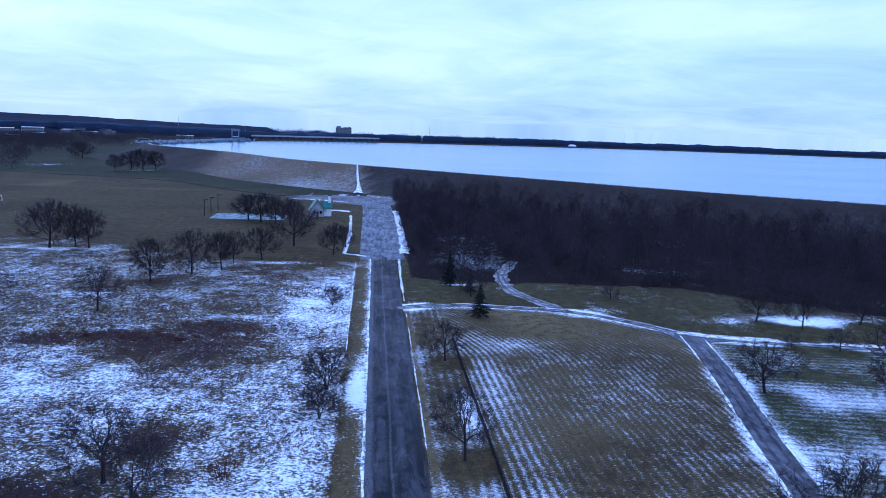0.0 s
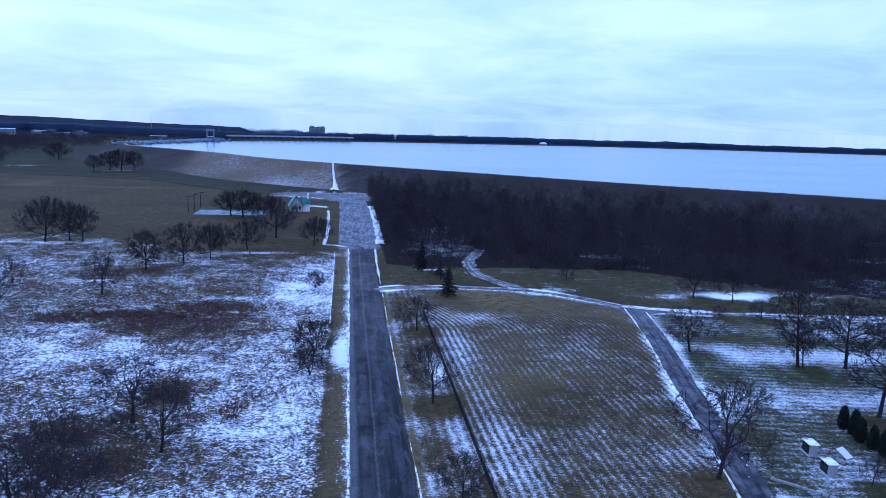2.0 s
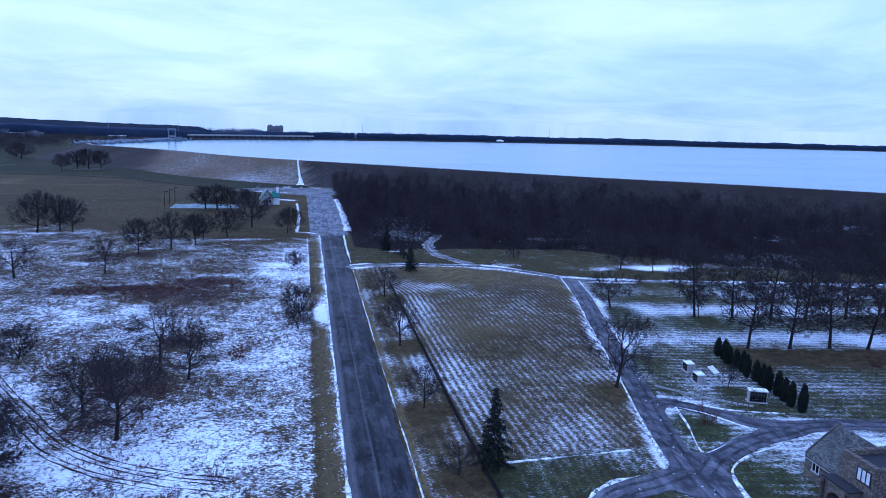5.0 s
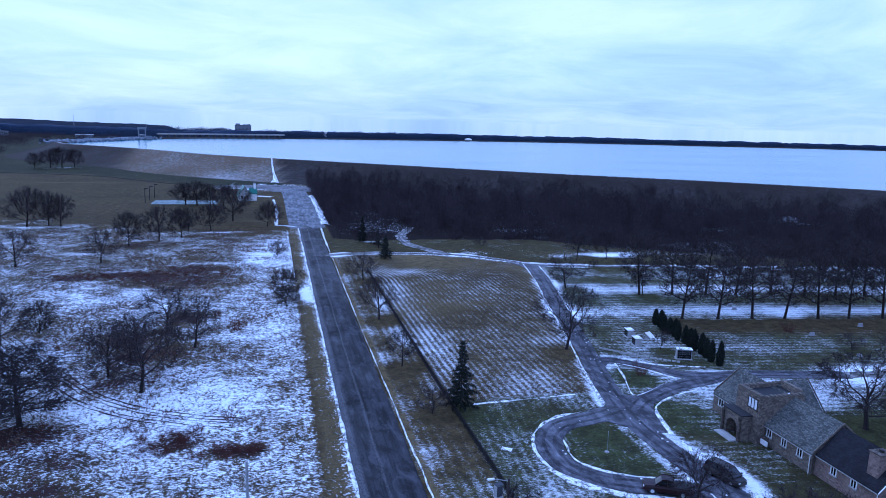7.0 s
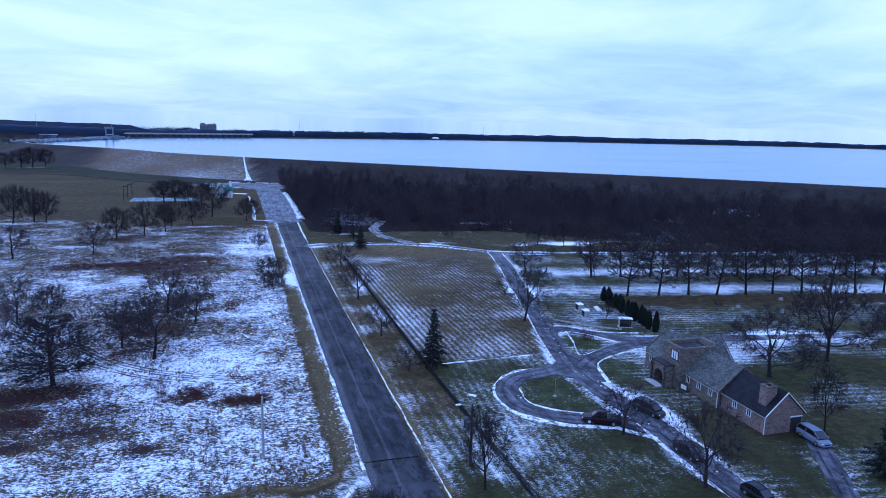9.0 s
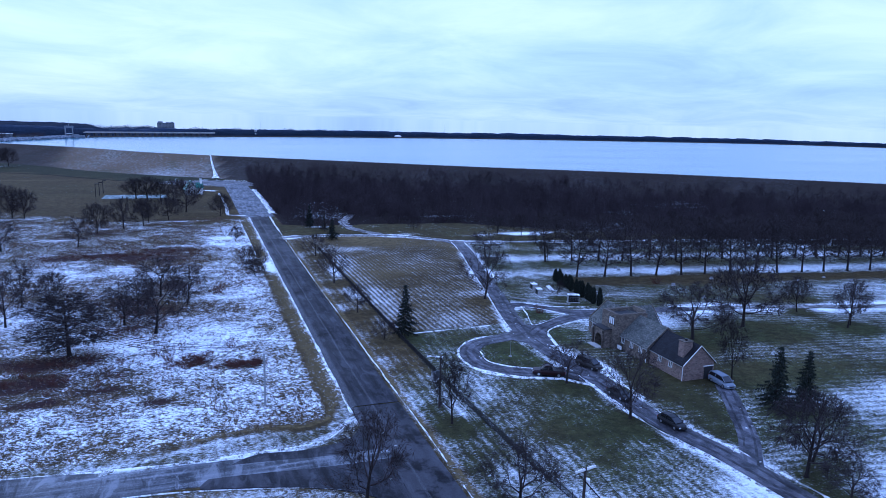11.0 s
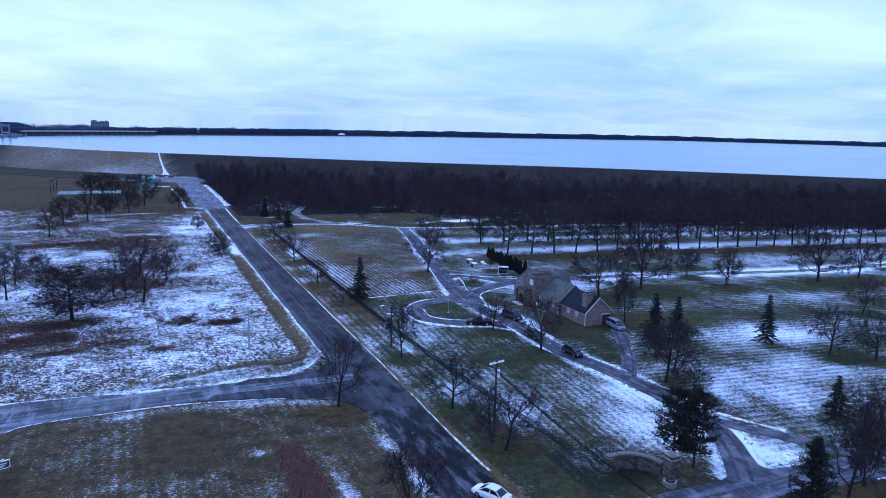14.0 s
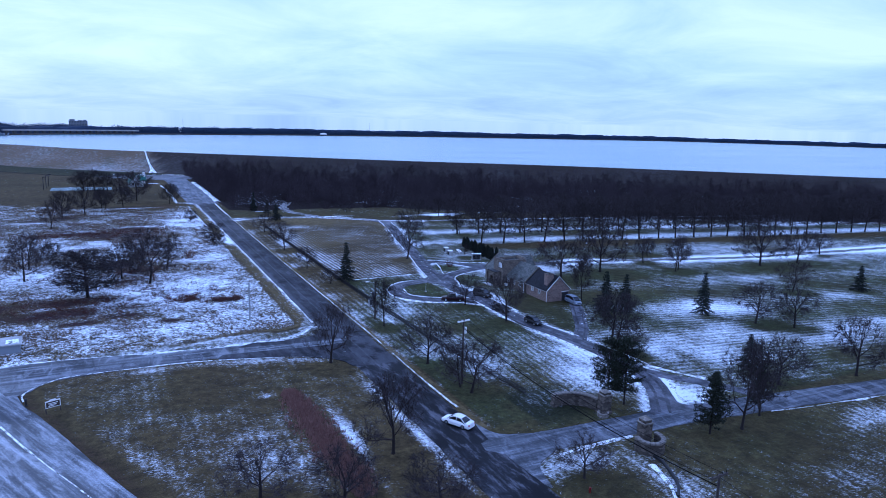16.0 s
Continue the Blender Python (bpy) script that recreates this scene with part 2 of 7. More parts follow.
def snow_material():
    g = Graph("old_snow", 0.75, 0.0, 0.3)
    n, f = g.noise(0.9, 5.0, 0.65), g.noise(7.0, 4.0, 0.7)
    dirt = g.step(g.math("MULTIPLY_ADD", f, 0.8, n), 0.86, 1.02)
    g.bump(g.math("ADD", n, f), 0.6, 0.15)
    return g.done(g.mix(dirt, (0.88, 0.90, 0.92), (0.10, 0.10, 0.09)))


SNOW = snow_material()


def water_material():
    g = Graph("reservoir_water", 0.10, 0.0, 0.32)
    ripple, wide = g.noise(0.5, 4.0, 0.6, (1.0, 0.35, 1.0)), g.noise(0.012, 4.0, 0.55, (0.4, 1.5, 1.0))
    g.bump(ripple, 0.5, 0.25)
    return g.done((0.04, 0.15, 0.21), g.math("MULTIPLY_ADD", g.step(wide, 0.3, 0.7), 0.03, 0.16))


WATER = water_material()


def bark(name, a, b):
    g = Graph(name, 0.9, 0.0, 0.2)
    n = g.noise(5.0, 4.0, 0.6, (1.0, 1.0, 0.25))
    g.bump(n, 0.5, 0.03)
    return g.done(g.mix(g.math("MULTIPLY_ADD", g.random(), 0.4, g.math("MULTIPLY", n, 0.6)), a, b))


BARK = bark("grey_brown_bark", (0.010, 0.008, 0.0075), (0.036, 0.029, 0.027))
TWIG = bark("winter_twigs", (0.014, 0.0115, 0.0118), (0.050, 0.039, 0.038))
REDTWIG = bark("russet_twigs", (0.045, 0.018, 0.014), (0.12, 0.055, 0.040))


def needle_material(name, a, b, lift=0.0):
    """lift: fine twigs that share one upward shading direction and let half the light through."""
    g = Graph(name, 0.75, 0.0, 0.3)
    tint = g.mix(g.math("MULTIPLY_ADD", g.island(), 0.7, g.math("MULTIPLY", g.random(), 0.3)), a, b)
    if not lift:
        return g.done(tint)
    geo = g.nodes.new("ShaderNodeNewGeometry")
    add = g.nodes.new("ShaderNodeVectorMath")
    add.operation = "ADD"
    add.inputs[1].default_value = (0, -0.3 * lift, lift)
    g.links.new(geo.outputs["Normal"], add.inputs[0])
    up_ = g.nodes.new("ShaderNodeVectorMath")
    up_.operation = "NORMALIZE"
    g.links.new(add.outputs[0], up_.inputs[0])
    front, through_ = g.nodes.new("ShaderNodeBsdfDiffuse"), g.nodes.new("ShaderNodeBsdfTranslucent")
    for n in (front, through_):
        g.links.new(tint, n.inputs["Color"])
    g.links.new(up_.outputs[0], front.inputs["Normal"])
    half_ = g.nodes.new("ShaderNodeMixShader")
    half_.inputs[0].default_value = 0.45
    g.links.new(front.outputs[0], half_.inputs[1])
    g.links.new(through_.outputs[0], half_.inputs[2])
    g.links.new(half_.outputs[0], g.nodes["Material Output"].inputs["Surface"])
    return g.mat


SPRUCE = needle_material("spruce_needles", (0.003, 0.006, 0.004), (0.012, 0.018, 0.011))
PINE = needle_material("pine_needles", (0.006, 0.009, 0.005), (0.028, 0.034, 0.017))
CEDAR = needle_material("cedar_scales", (0.005, 0.009, 0.007), (0.020, 0.026, 0.016))
GRASS = needle_material("dry_stems", (0.040, 0.028, 0.020), (0.19, 0.135, 0.085))
REED = needle_material("rust_reeds", (0.115, 0.060, 0.045), (0.25, 0.140, 0.105))
WOODS = needle_material("bare_woodland", (0.031, 0.0255, 0.028), (0.069, 0.0555, 0.058), 2.5)
# far twigs: the blue-grey of distance haze is put into their colour
HAZE_WOODS = needle_material("hazed_woodland", (0.030, 0.041, 0.068), (0.046, 0.060, 0.092), 2.5)
DARKROOF = plain("dark_shingle", (0.010, 0.010, 0.011), (0.026, 0.026, 0.029), 5.0, 0.85, vary=0.5)
WHITE = plain("white_paint", (0.62, 0.62, 0.60), (0.80, 0.80, 0.78), 2.0, 0.5, bump=0.05)
CONCRETE = plain("concrete", (0.22, 0.22, 0.21), (0.42, 0.42, 0.41), 2.0, 0.85)
GREENROOF = plain("green_metal_roof", (0.012, 0.085, 0.060), (0.03, 0.15, 0.105), 1.0, 0.45, bump=0.05)
IRON = plain("black_iron", (0.008, 0.008, 0.009), (0.028, 0.025, 0.024), 3.0, 0.6, 0.2)
STEEL = plain("galvanised_steel", (0.30, 0.31, 0.32), (0.48, 0.49, 0.50), 2.0, 0.45, 0.7)
POLE = plain("creosoted_wood", (0.022, 0.018, 0.015), (0.07, 0.055, 0.045), 3.0, 0.9)
GLASS = plain("dark_window_glass", (0.006, 0.007, 0.009), (0.014, 0.016, 0.02), 0.5, 0.08, spec=0.6, bump=0.0)
RUBBER = plain("tyre_rubber", (0.010, 0.010, 0.010), (0.025, 0.025, 0.025), 6.0, 0.85)
CHROME = plain("alloy", (0.45, 0.45, 0.46), (0.62, 0.62, 0.63), 3.0, 0.3, 0.9, bump=0.0)
LAMP_CLEAR = plain("lamp_lens", (0.6, 0.62, 0.63), (0.8, 0.82, 0.83), 3.0, 0.1, bump=0.0)
LAMP_RED = plain("tail_lens", (0.22, 0.01, 0.012), (0.36, 0.02, 0.02), 3.0, 0.15, bump=0.0)
GRANITE = plain("grey_granite", (0.18, 0.18, 0.19), (0.40, 0.40, 0.41), 6.0, 0.55, vary=0.5)
# blue-grey wall tone that includes distance haze in its colour
FARGREY = plain("far_masonry", (0.13, 0.145, 0.17), (0.24, 0.26, 0.29), 0.3, 0.9, bump=0.0, vary=0.5)
FARDARK = plain("muted_dark_grey", (0.035, 0.038, 0.045), (0.07, 0.074, 0.083), 0.3, 0.9, bump=0.0)
REDPAINT = plain("red_paint", (0.09, 0.008, 0.007), (0.16, 0.015, 0.012), 4.0, 0.45, bump=0.05)


# ---- mesh helpers ----
def mesh_object(name, verts, faces, material, parent=None, smooth=False):
    me = bpy.data.meshes.new(name)
    me.from_pydata([tuple(map(float, v)) for v in verts] if not isinstance(verts, np.ndarray) else verts.tolist(), [], faces if isinstance(faces, list) else faces.tolist())
    me.materials.append(material)
    if smooth:
        me.polygons.foreach_set("use_smooth", np.ones(len(me.polygons), bool))
    ob = new(name, me)
    ob.parent = parent
    return ob


def part(name, bm, material, parent=None, label="", smooth=False):
    """Links a bmesh as one mesh object under a thing or a part."""
    me = bpy.data.meshes.new(name)
    bm.normal_update()
    bm.to_mesh(me)
    bm.free()
    me.materials.append(material)
    if smooth:
        me.polygons.foreach_set("use_smooth", np.ones(len(me.polygons), bool))
    ob = new(name, me)
    ob.parent = parent
    return tagged(ob, label)


def share(name, ob, parent, m):
    """Another part on the same mesh."""
    o = new(name, ob.data)
    o.parent, o.matrix_basis = parent, m
    return o


def thing(name, x, y, z=0.0, rz=0.0, label="", category="", group="", kind=""):
    ob = new(name)
    ob.matrix_basis = pose(x, y, z, 0, 0, rz)
    return tagged(ob, label, category, group, kind)


def box(bm, x0, x1, y0, y1, z0, z1, bevel=0.0, m=None):
    made = bmesh.ops.create_cube(bm, size=1.0, matrix=Matrix.LocRotScale(((x0 + x1) / 2, (y0 + y1) / 2, (z0 + z1) / 2), None, (x1 - x0, y1 - y0, z1 - z0)))
    vs = made["verts"]
    if bevel:
        r = bmesh.ops.bevel(bm, geom=list({e for v in vs for e in v.link_edges}), offset=bevel, segments=1, affect="EDGES", profile=0.5)
        vs = list({v for f in r["faces"] for v in f.verts} | {v for v in vs if v.is_valid})
    if m is not None:
        bmesh.ops.transform(bm, matrix=m, verts=vs)
    return bm


def boxes(*rows, bevel=0.0):
    bm = bmesh.new()
    for r in rows:
        box(bm, *r, bevel=bevel)
    return bm


def tube(bm, a, b, r0, r1=None, n=8):
    a, b = Vector(a), Vector(b)
    d = b - a
    m = Matrix.Translation((a + b) / 2) @ d.to_track_quat("Z", "Y").to_matrix().to_4x4()
    bmesh.ops.create_cone(bm, cap_ends=True, segments=n, radius1=r0, radius2=r0 if r1 is None else r1, depth=d.length, matrix=m)
    return bm


def prism(bm, outline, x0, x1):
    """A y-z outline pushed from x0 to x1."""
    a = [bm.verts.new((x0, y, z)) for y, z in outline]
    b = [bm.verts.new((x1, y, z)) for y, z in outline]
    n = len(outline)
    bm.faces.new(a[::-1])
    bm.faces.new(b)
    for i in range(n):
        bm.faces.new((a[i], a[(i + 1) % n], b[(i + 1) % n], b[i]))
    bmesh.ops.recalc_face_normals(bm, faces=bm.faces)
    return bm


def hashed(ix, iy, seed):
    h = (ix.astype(np.int64) * 374761393 + iy.astype(np.int64) * 668265263 + seed * 974711) & 0x7FFFFFFF
    h = ((h ^ (h >> 13)) * 1274126177) & 0x7FFFFFFF
    return ((h ^ (h >> 16)) & 0xFFFF) / 65535.0


def vnoise(x, y, scale, seed=0, octaves=3):
    """Smooth noise of about 0 to 1 over the plan; scale in metres."""
    total, amp, norm = 0.0, 1.0, 0.0
    for o in range(octaves):
        u, v = x / scale * 2**o + 13.7 * o, y / scale * 2**o + 7.1 * o
        iu, iv = np.floor(u), np.floor(v)
        fu, fv = u - iu, v - iv
        fu, fv = fu * fu * (3 - 2 * fu), fv * fv * (3 - 2 * fv)
        a, b = hashed(iu, iv, seed + o), hashed(iu + 1, iv, seed + o)
        c, d = hashed(iu, iv + 1, seed + o), hashed(iu + 1, iv + 1, seed + o)
        total = total + amp * ((a * (1 - fu) + b * fu) * (1 - fv) + (c * (1 - fu) + d * fu) * fv)
        norm, amp = norm + amp, amp * 0.5
    return total / norm


def smooth01(v, lo, hi):
    s = np.clip((v - lo) / (hi - lo), 0, 1)
    return s * s * (3 - 2 * s)


def spline(points, step=1.0):
    """A smooth line through plan points, at about even steps."""
    p = np.array(points, float)
    p = np.vstack([2 * p[0] - p[1], p, 2 * p[-1] - p[-2]])
    out = []
    for i in range(1, len(p) - 2):
        n = max(2, int(np.linalg.norm(p[i + 1] - p[i]) / step))
        t = np.linspace(0, 1, n, endpoint=False)[:, None]
        a, b, c, d = p[i - 1], p[i], p[i + 1], p[i + 2]
        out.append(0.5 * (2 * b + (c - a) * t + (2 * a - 5 * b + 4 * c - d) * t**2 + (3 * b - a - 3 * c + d) * t**3))
    return np.vstack([*out, p[-2]])


def normals(line):
    d = np.gradient(line, axis=0)
    d /= np.linalg.norm(d, axis=1, keepdims=True) + 1e-9
    return np.stack([-d[:, 1], d[:, 0]], 1)


def strip(line, left, right, z, jag=0.0, crown=0.0, seed=1, skirt=0.15):
    """Vertices and faces of a ribbon along a plan line, with ragged edges and skirts below the ground."""
    n = normals(line)
    k = len(line)
    s = np.arange(k) * 0.7
    jl = jag * (vnoise(s, s * 0 + seed, 2.2, seed, 3) - 0.5) * 2
    jr = jag * (vnoise(s, s * 0 + seed + 50, 2.2, seed + 9, 3) - 0.5) * 2
    offs = [left + jl, (left + jl) * 0.97 + (right + jr) * 0.03, (left + jl + right + jr) / 2, (left + jl) * 0.03 + (right + jr) * 0.97, right + jr]
    zs = [-skirt, z, z + crown, z, -skirt]
    v = np.concatenate([np.column_stack([line + n * (o if np.ndim(o) else np.full(k, o))[:, None], np.full(k, h)]) for o, h in zip(offs, zs)])
    f = [(r * k + i, r * k + i + 1, (r + 1) * k + i + 1, (r + 1) * k + i) for r in range(4) for i in range(k - 1)]
    return v, f


def road(name, points, width, z, material, label, category="road", jag=0.12, step=1.0, seed=1):
    v, f = strip(spline(points, step), -width / 2, width / 2, z, jag, 0.05, seed)
    return tagged(mesh_object(name, v, f, material), label, category, kind="structure")


SNOW_V, SNOW_F = [], []


def bank(points, offset, width, height=0.12, jag=0.35, seed=3, step=0.4):
    """A ragged strip of ploughed snow along a road's edge; collected into one sheet."""
    line = spline(points, step)
    s = np.arange(len(line)) * step
    mid = offset + jag * width * 0.9 * (vnoise(s, s * 0 + seed, 5.0, seed, 3) - 0.5)
    half_ = 0.50 * width * np.clip(1.0 + jag * 4.2 * (vnoise(s, s * 0 + seed * 3, 5.0, seed + 4, 5) - 0.52) + 0.6 * jag * (vnoise(s, s * 0 + seed * 5, 0.9, seed + 14, 2) - 0.5), 0.0, 1.9)
    mid = mid + 0.2 * width * jag * (vnoise(s, s * 0 + seed * 7, 0.8, seed + 24, 2) - 0.5)
    v, f = strip(line, mid - half_, mid + half_, 0.062, 0.0, 0.02, seed, 0.05)
    k = len(line)
    v[2 * k : 3 * k, 2] += height * np.clip(half_ / (0.5 * width), 0, 1)
    base = sum(len(a) for a in SNOW_V)
    SNOW_V.append(v)
    SNOW_F.extend([tuple(i + base for i in face) for face in f])


# ---- plan of roads ----
MAIN = [(3.5, -260), (3.5, -120), (3.4, -60), (3.4, 0), (3.5, 80), (3.6, 160), (3.6, 208)]
LOT = [(3.3, 204), (2.9, 250), (2.7, 300), (1.5, 345), (0.0, 356)]
SIDEROAD = [(1.5, -15.5), (-7, -15.4), (-20, -14.2), (-38, -14.1), (-48, -15.4), (-58, -17.6), (-75, -22), (-150, -38), (-320, -60)]
SOUTHROAD = [(-62, -12), (-57.4, -17), (-54.8, -22.5), (-53.2, -28), (-50.4, -34), (-46.5, -43.4), (-39.7, -60), (-26.5, -89), (-6.5, -133), (8.5, -173)]
WIDEROAD = [(-84, -12), (-69, -19), (-59.6, -31.5), (-51.0, -49), (-44.6, -62.6), (-31.3, -92), (-11.3, -138), (5.7, -180)]
TOPLANE = [(6, 150), (12, 152), (19, 153), (32, 151.2), (45, 148.4), (56, 141.5), (64.8, 132.5), (75.4, 128.4), (104.6, 123.6), (160, 115), (260, 98)]
BRANCH = [(46, 147), (40.5, 157), (36.2, 168), (36.5, 185), (44, 205)]
INNER = [(67, 130.5), (64.2, 116), (61.4, 104), (56.4, 85.5), (53.2, 72), (49, 55), (45.2, 41), (42.4, 29), (41.4, 20), (41.8, 11), (42.7, 2), (42.4, -8), (42.3, -18), (44.3, -29), (45.1, -38), (45.2, -46), (44.2, -53), (41.2, -59.2), (36, -66)]
BEND = [(45.4, -50), (47.6, -54.2), (49.8, -57.2), (53, -61.5), (57, -68.5)]
LOOP = [(41.5, 26.5), (35.6, 24.4), (30.2, 22.9), (26.5, 18.5), (25.9, 12.5), (28.3, 8.4), (32.4, 5.8), (38, 3.6), (42.5, -1)]
HOUSELEG = [(42.8, 25), (47, 28.8), (54, 32.6), (61, 34.6), (70, 36.2), (89.6, 32.8), (110, 29.6), (150, 20.6), (199, 17), (260, 14)]
NORTHLEG = [(46.2, 45), (50, 47), (55.5, 42.5), (60, 38), (67, 36)]
SPUR = [(62, -9), (60.0, -12.4), (56.2, -18.4), (51.7, -25.2), (45.6, -32.4)]
GATEROAD = [(5, -65), (12, -66.4), (26.7, -67), (37.3, -67.4), (48.1, -68.6), (59.6, -69.8), (79, -72.4), (120, -78), (240, -95)]

road("road", MAIN[3:], 7.9, 0.055, ASPHALT, "worn dark asphalt road with damp patches and wheel tracks", jag=0.18, seed=2)
road("road_lower", MAIN[:3] + [(3.4, -0.3)], 7.9, 0.052, WET, "dark damp asphalt road with pale salt flecks", jag=0.22, seed=3)
road("road_end", LOT, 14.5, 0.050, SIDE_NORTH, "wider old asphalt turnaround at the foot of the embankment", jag=0.3, seed=4)
road("road_side", SIDEROAD, 6.0, 0.045, SIDE, "frost-covered side road of grey asphalt", jag=0.15, seed=5)
road("road_south", SOUTHROAD, 5.4, 0.040, SOUTH, "frost-covered road curving past the grass triangle", jag=0.15, seed=6)
road("road_wide", WIDEROAD, 9.6, 0.048, WIDE, "broad pale frosted road beyond a thin median", jag=0.2, seed=7)
road("lane_top", TOPLANE, 2.8, 0.050, TRACK, "narrow cemetery lane dusted with snow", "lane", 0.9, seed=8)
road("lane_branch", BRANCH, 3.8, 0.056, TRACK, "snowy track leading into the bare woods", "lane", 1.1, seed=9)
road("lane_inner", INNER, 4.0, 0.054, LANE, "narrow frosted asphalt cemetery drive", "lane", 0.15, seed=10)
road("lane_loop", LOOP, 3.9, 0.058, LANE, "asphalt loop drive round an oval lawn", "lane", 0.15, seed=11)
road("lane_house", HOUSELEG[:6], 3.8, 0.050, LANE, "drive passing behind the stone house", "lane", 0.2, seed=12)
road("lane_house_east", HOUSELEG[5:], 3.0, 0.048, TRACK, "snow-covered lane leading away from the stone house", "lane", 0.8, seed=17)
road("lane_north", NORTHLEG, 3.6, 0.046, LANE, "asphalt drive along the burial niches", "lane", 0.15, seed=13)
road("driveway", SPUR, 3.0, 0.050, LANE, "short driveway up to the brick garage", "driveway", 0.12, seed=14)
road("lane_bend", BEND, 2.6, 0.049, LANE, "short slip lane round the snowy island by the gates", "lane", 0.3, seed=18)
road("road_gate", GATEROAD, 5.6, 0.048, SIDE, "frosted asphalt road entering between the stone gate piers", jag=0.2, seed=15)


def fan(name, pts, z, material, label):
    """A flat paved area inside a smooth outline, where drives widen into a junction."""
    line = spline([*pts, pts[0]], 0.6)[:-1]
    v = np.column_stack([line, np.full(len(line), z)])
    low = np.column_stack([line, np.full(len(line), -0.1)])
    n = len(line)
    f = [tuple(range(n))] + [(i, (i + 1) % n, n + (i + 1) % n, n + i) for i in range(n)]
    return tagged(mesh_object(name, np.vstack([v, low]), f, material), label, "road", kind="structure")


fan("junction_west", [(2, -2), (-0.6, -7), (-3.2, -10.4), (-9, -11.6), (-16, -11.4), (-22, -17.2), (-18, -18.6), (-12.4, -20.2), (-6.4, -22.8), (-2.2, -26.2), (-0.8, -29.6), (3.4, -30.2), (4, -18)], 0.070, JUNCTION, "flared asphalt mouth of the side road")
fan("junction_south", [(-34, -17.0), (-43.6, -17.1), (-48.4, -18.8), (-51.2, -22.6), (-56, -23), (-62, -12), (-52, -8.6), (-43.8, -8.9), (-34, -10.4)], 0.066, SIDE, "rounded asphalt corner where two frosted roads meet")
fan("turnaround", [(12, 340), (14, 352), (13, 362), (2, 374), (-16, 378), (-36, 374), (-46, 366), (-30, 358), (-14, 350), (-8, 338)], 0.062, LANE, "frosted paved turnaround below the embankment")
fan("junction_gate", [(7.5, -58), (9, -62.2), (14, -64.2), (16, -67), (13, -69.6), (9.2, -72), (7.6, -77), (7.0, -74), (6.7, -68), (6.9, -62)], 0.072, SIDE, "flared asphalt mouth of the gate road")
fan("junction_bend", [(34, -64.6), (36.4, -63.2), (38.6, -60.4), (40.4, -58.0), (43.4, -58.6), (42.0, -61.6), (40.9, -64.0), (42.4, -65.6), (46, -66.6), (42, -69), (34, -68)], 0.074, LANE, "asphalt fork inside the gates")
fan("junction_drive", [(43, 34), (40, 28.4), (37, 25.6), (37, 23.4), (40.2, 20), (44.6, 18), (46, 24), (48.4, 29), (45.6, 31)], 0.076, LANE, "asphalt crossing of the cemetery drives")
fan("junction_top", [(58.6, 138.6), (61.6, 133.4), (63.2, 127), (62.6, 119), (64.9, 117), (67.0, 122.5), (69.6, 126.6), (75, 127.6), (74.6, 129.4), (68, 132.4), (63, 136)], 0.074, LANE, "asphalt fork where the drive meets the snowy lane")

# ---- darker wheel tracks worn into the drives ----
def wheel_tracks(points, half_w, z, seed, gauge=0.78, width=0.5):
    line = spline(points, 0.8)
    for s_ in (-1, 1):
        v_, f_ = strip(line, s_ * gauge - width / 2, s_ * gauge + width / 2, z + 0.05 * (1 - gauge / half_w) + 0.012, 0.16, 0.004, seed + s_, 0.0)
        tagged(mesh_object("wheel_track", v_, f_, WORN), "dark damp wheel track on the drive", "track", kind="structure")


wheel_tracks(INNER, 2.0, 0.054, 301)
wheel_tracks(LOOP, 1.95, 0.058, 304)
wheel_tracks(NORTHLEG, 1.8, 0.046, 307)
wheel_tracks(HOUSELEG[:6], 1.9, 0.050, 310)
wheel_tracks(TOPLANE[:9], 1.4, 0.050, 322, 0.62, 0.34)
wheel_tracks(BRANCH, 1.9, 0.056, 325, 0.7, 0.4)
wheel_tracks(SPUR, 1.5, 0.050, 316, 0.72, 0.4)

# ---- snow ploughed along the edges ----
bank([(-0.7, -2), (-0.6, 40), (-0.5, 100), (-0.3, 160), (-0.3, 205)], 0.0, 0.34, 0.04, 1.1, 21)
bank([(-4.3, 120), (-4.5, 150), (-4.8, 200)], 0.0, 0.24, 0.04, 1.5, 23)
bank([(7.9, -20), (7.8, 20), (7.7, 60), (7.8, 110), (7.9, 146)], 0.0, 0.12, 0.03, 2.8, 24)
bank([(8.0, 156), (8.0, 180), (8.4, 205)], 0.0, 0.5, 0.07, 0.6, 25)
bank([(10.6, 214), (10.9, 240), (11.2, 280), (10.8, 318)], 0.0, 2.9, 0.25, 0.4, 26)
bank([(-1.5, 208.5), (-5, 211), (-8.3, 212.5), (-8.6, 216), (-8.2, 240), (-8.6, 270), (-9.5, 300)], 0.0, 1.3, 0.18, 0.4, 27)
bank([(-10, 312), (-16, 316), (-22, 315)], 0.0, 3.0, 0.15, 0.4, 28)
bank([(-2.4, -5.5), (-6, -9.6), (-14, -10.6), (-30, -10.3), (-46, -8.5), (-62, -8.5)], 0.0, 0.4, 0.05, 0.7, 29)
bank([(-4, -23.6), (-12.4, -20.3), (-26.7, -17.4), (-43.6, -17.2), (-48.4, -18.9), (-51.2, -22.6), (-50.9, -25.8)], 0.0, 0.15, 0.04, 1.1, 30)
bank([(-56.4, -27), (-53.3, -33), (-50.4, -39.6), (-46.3, -48.4), (-42.0, -57.2), (-31.3, -81), (-11.3, -124)], 0.0, 0.22, 0.06, 0.5, 31)
bank([(7.6, -26), (7.4, -40), (7.6, -52)], 0.2, 0.18, 0.03, 2.2, 32)
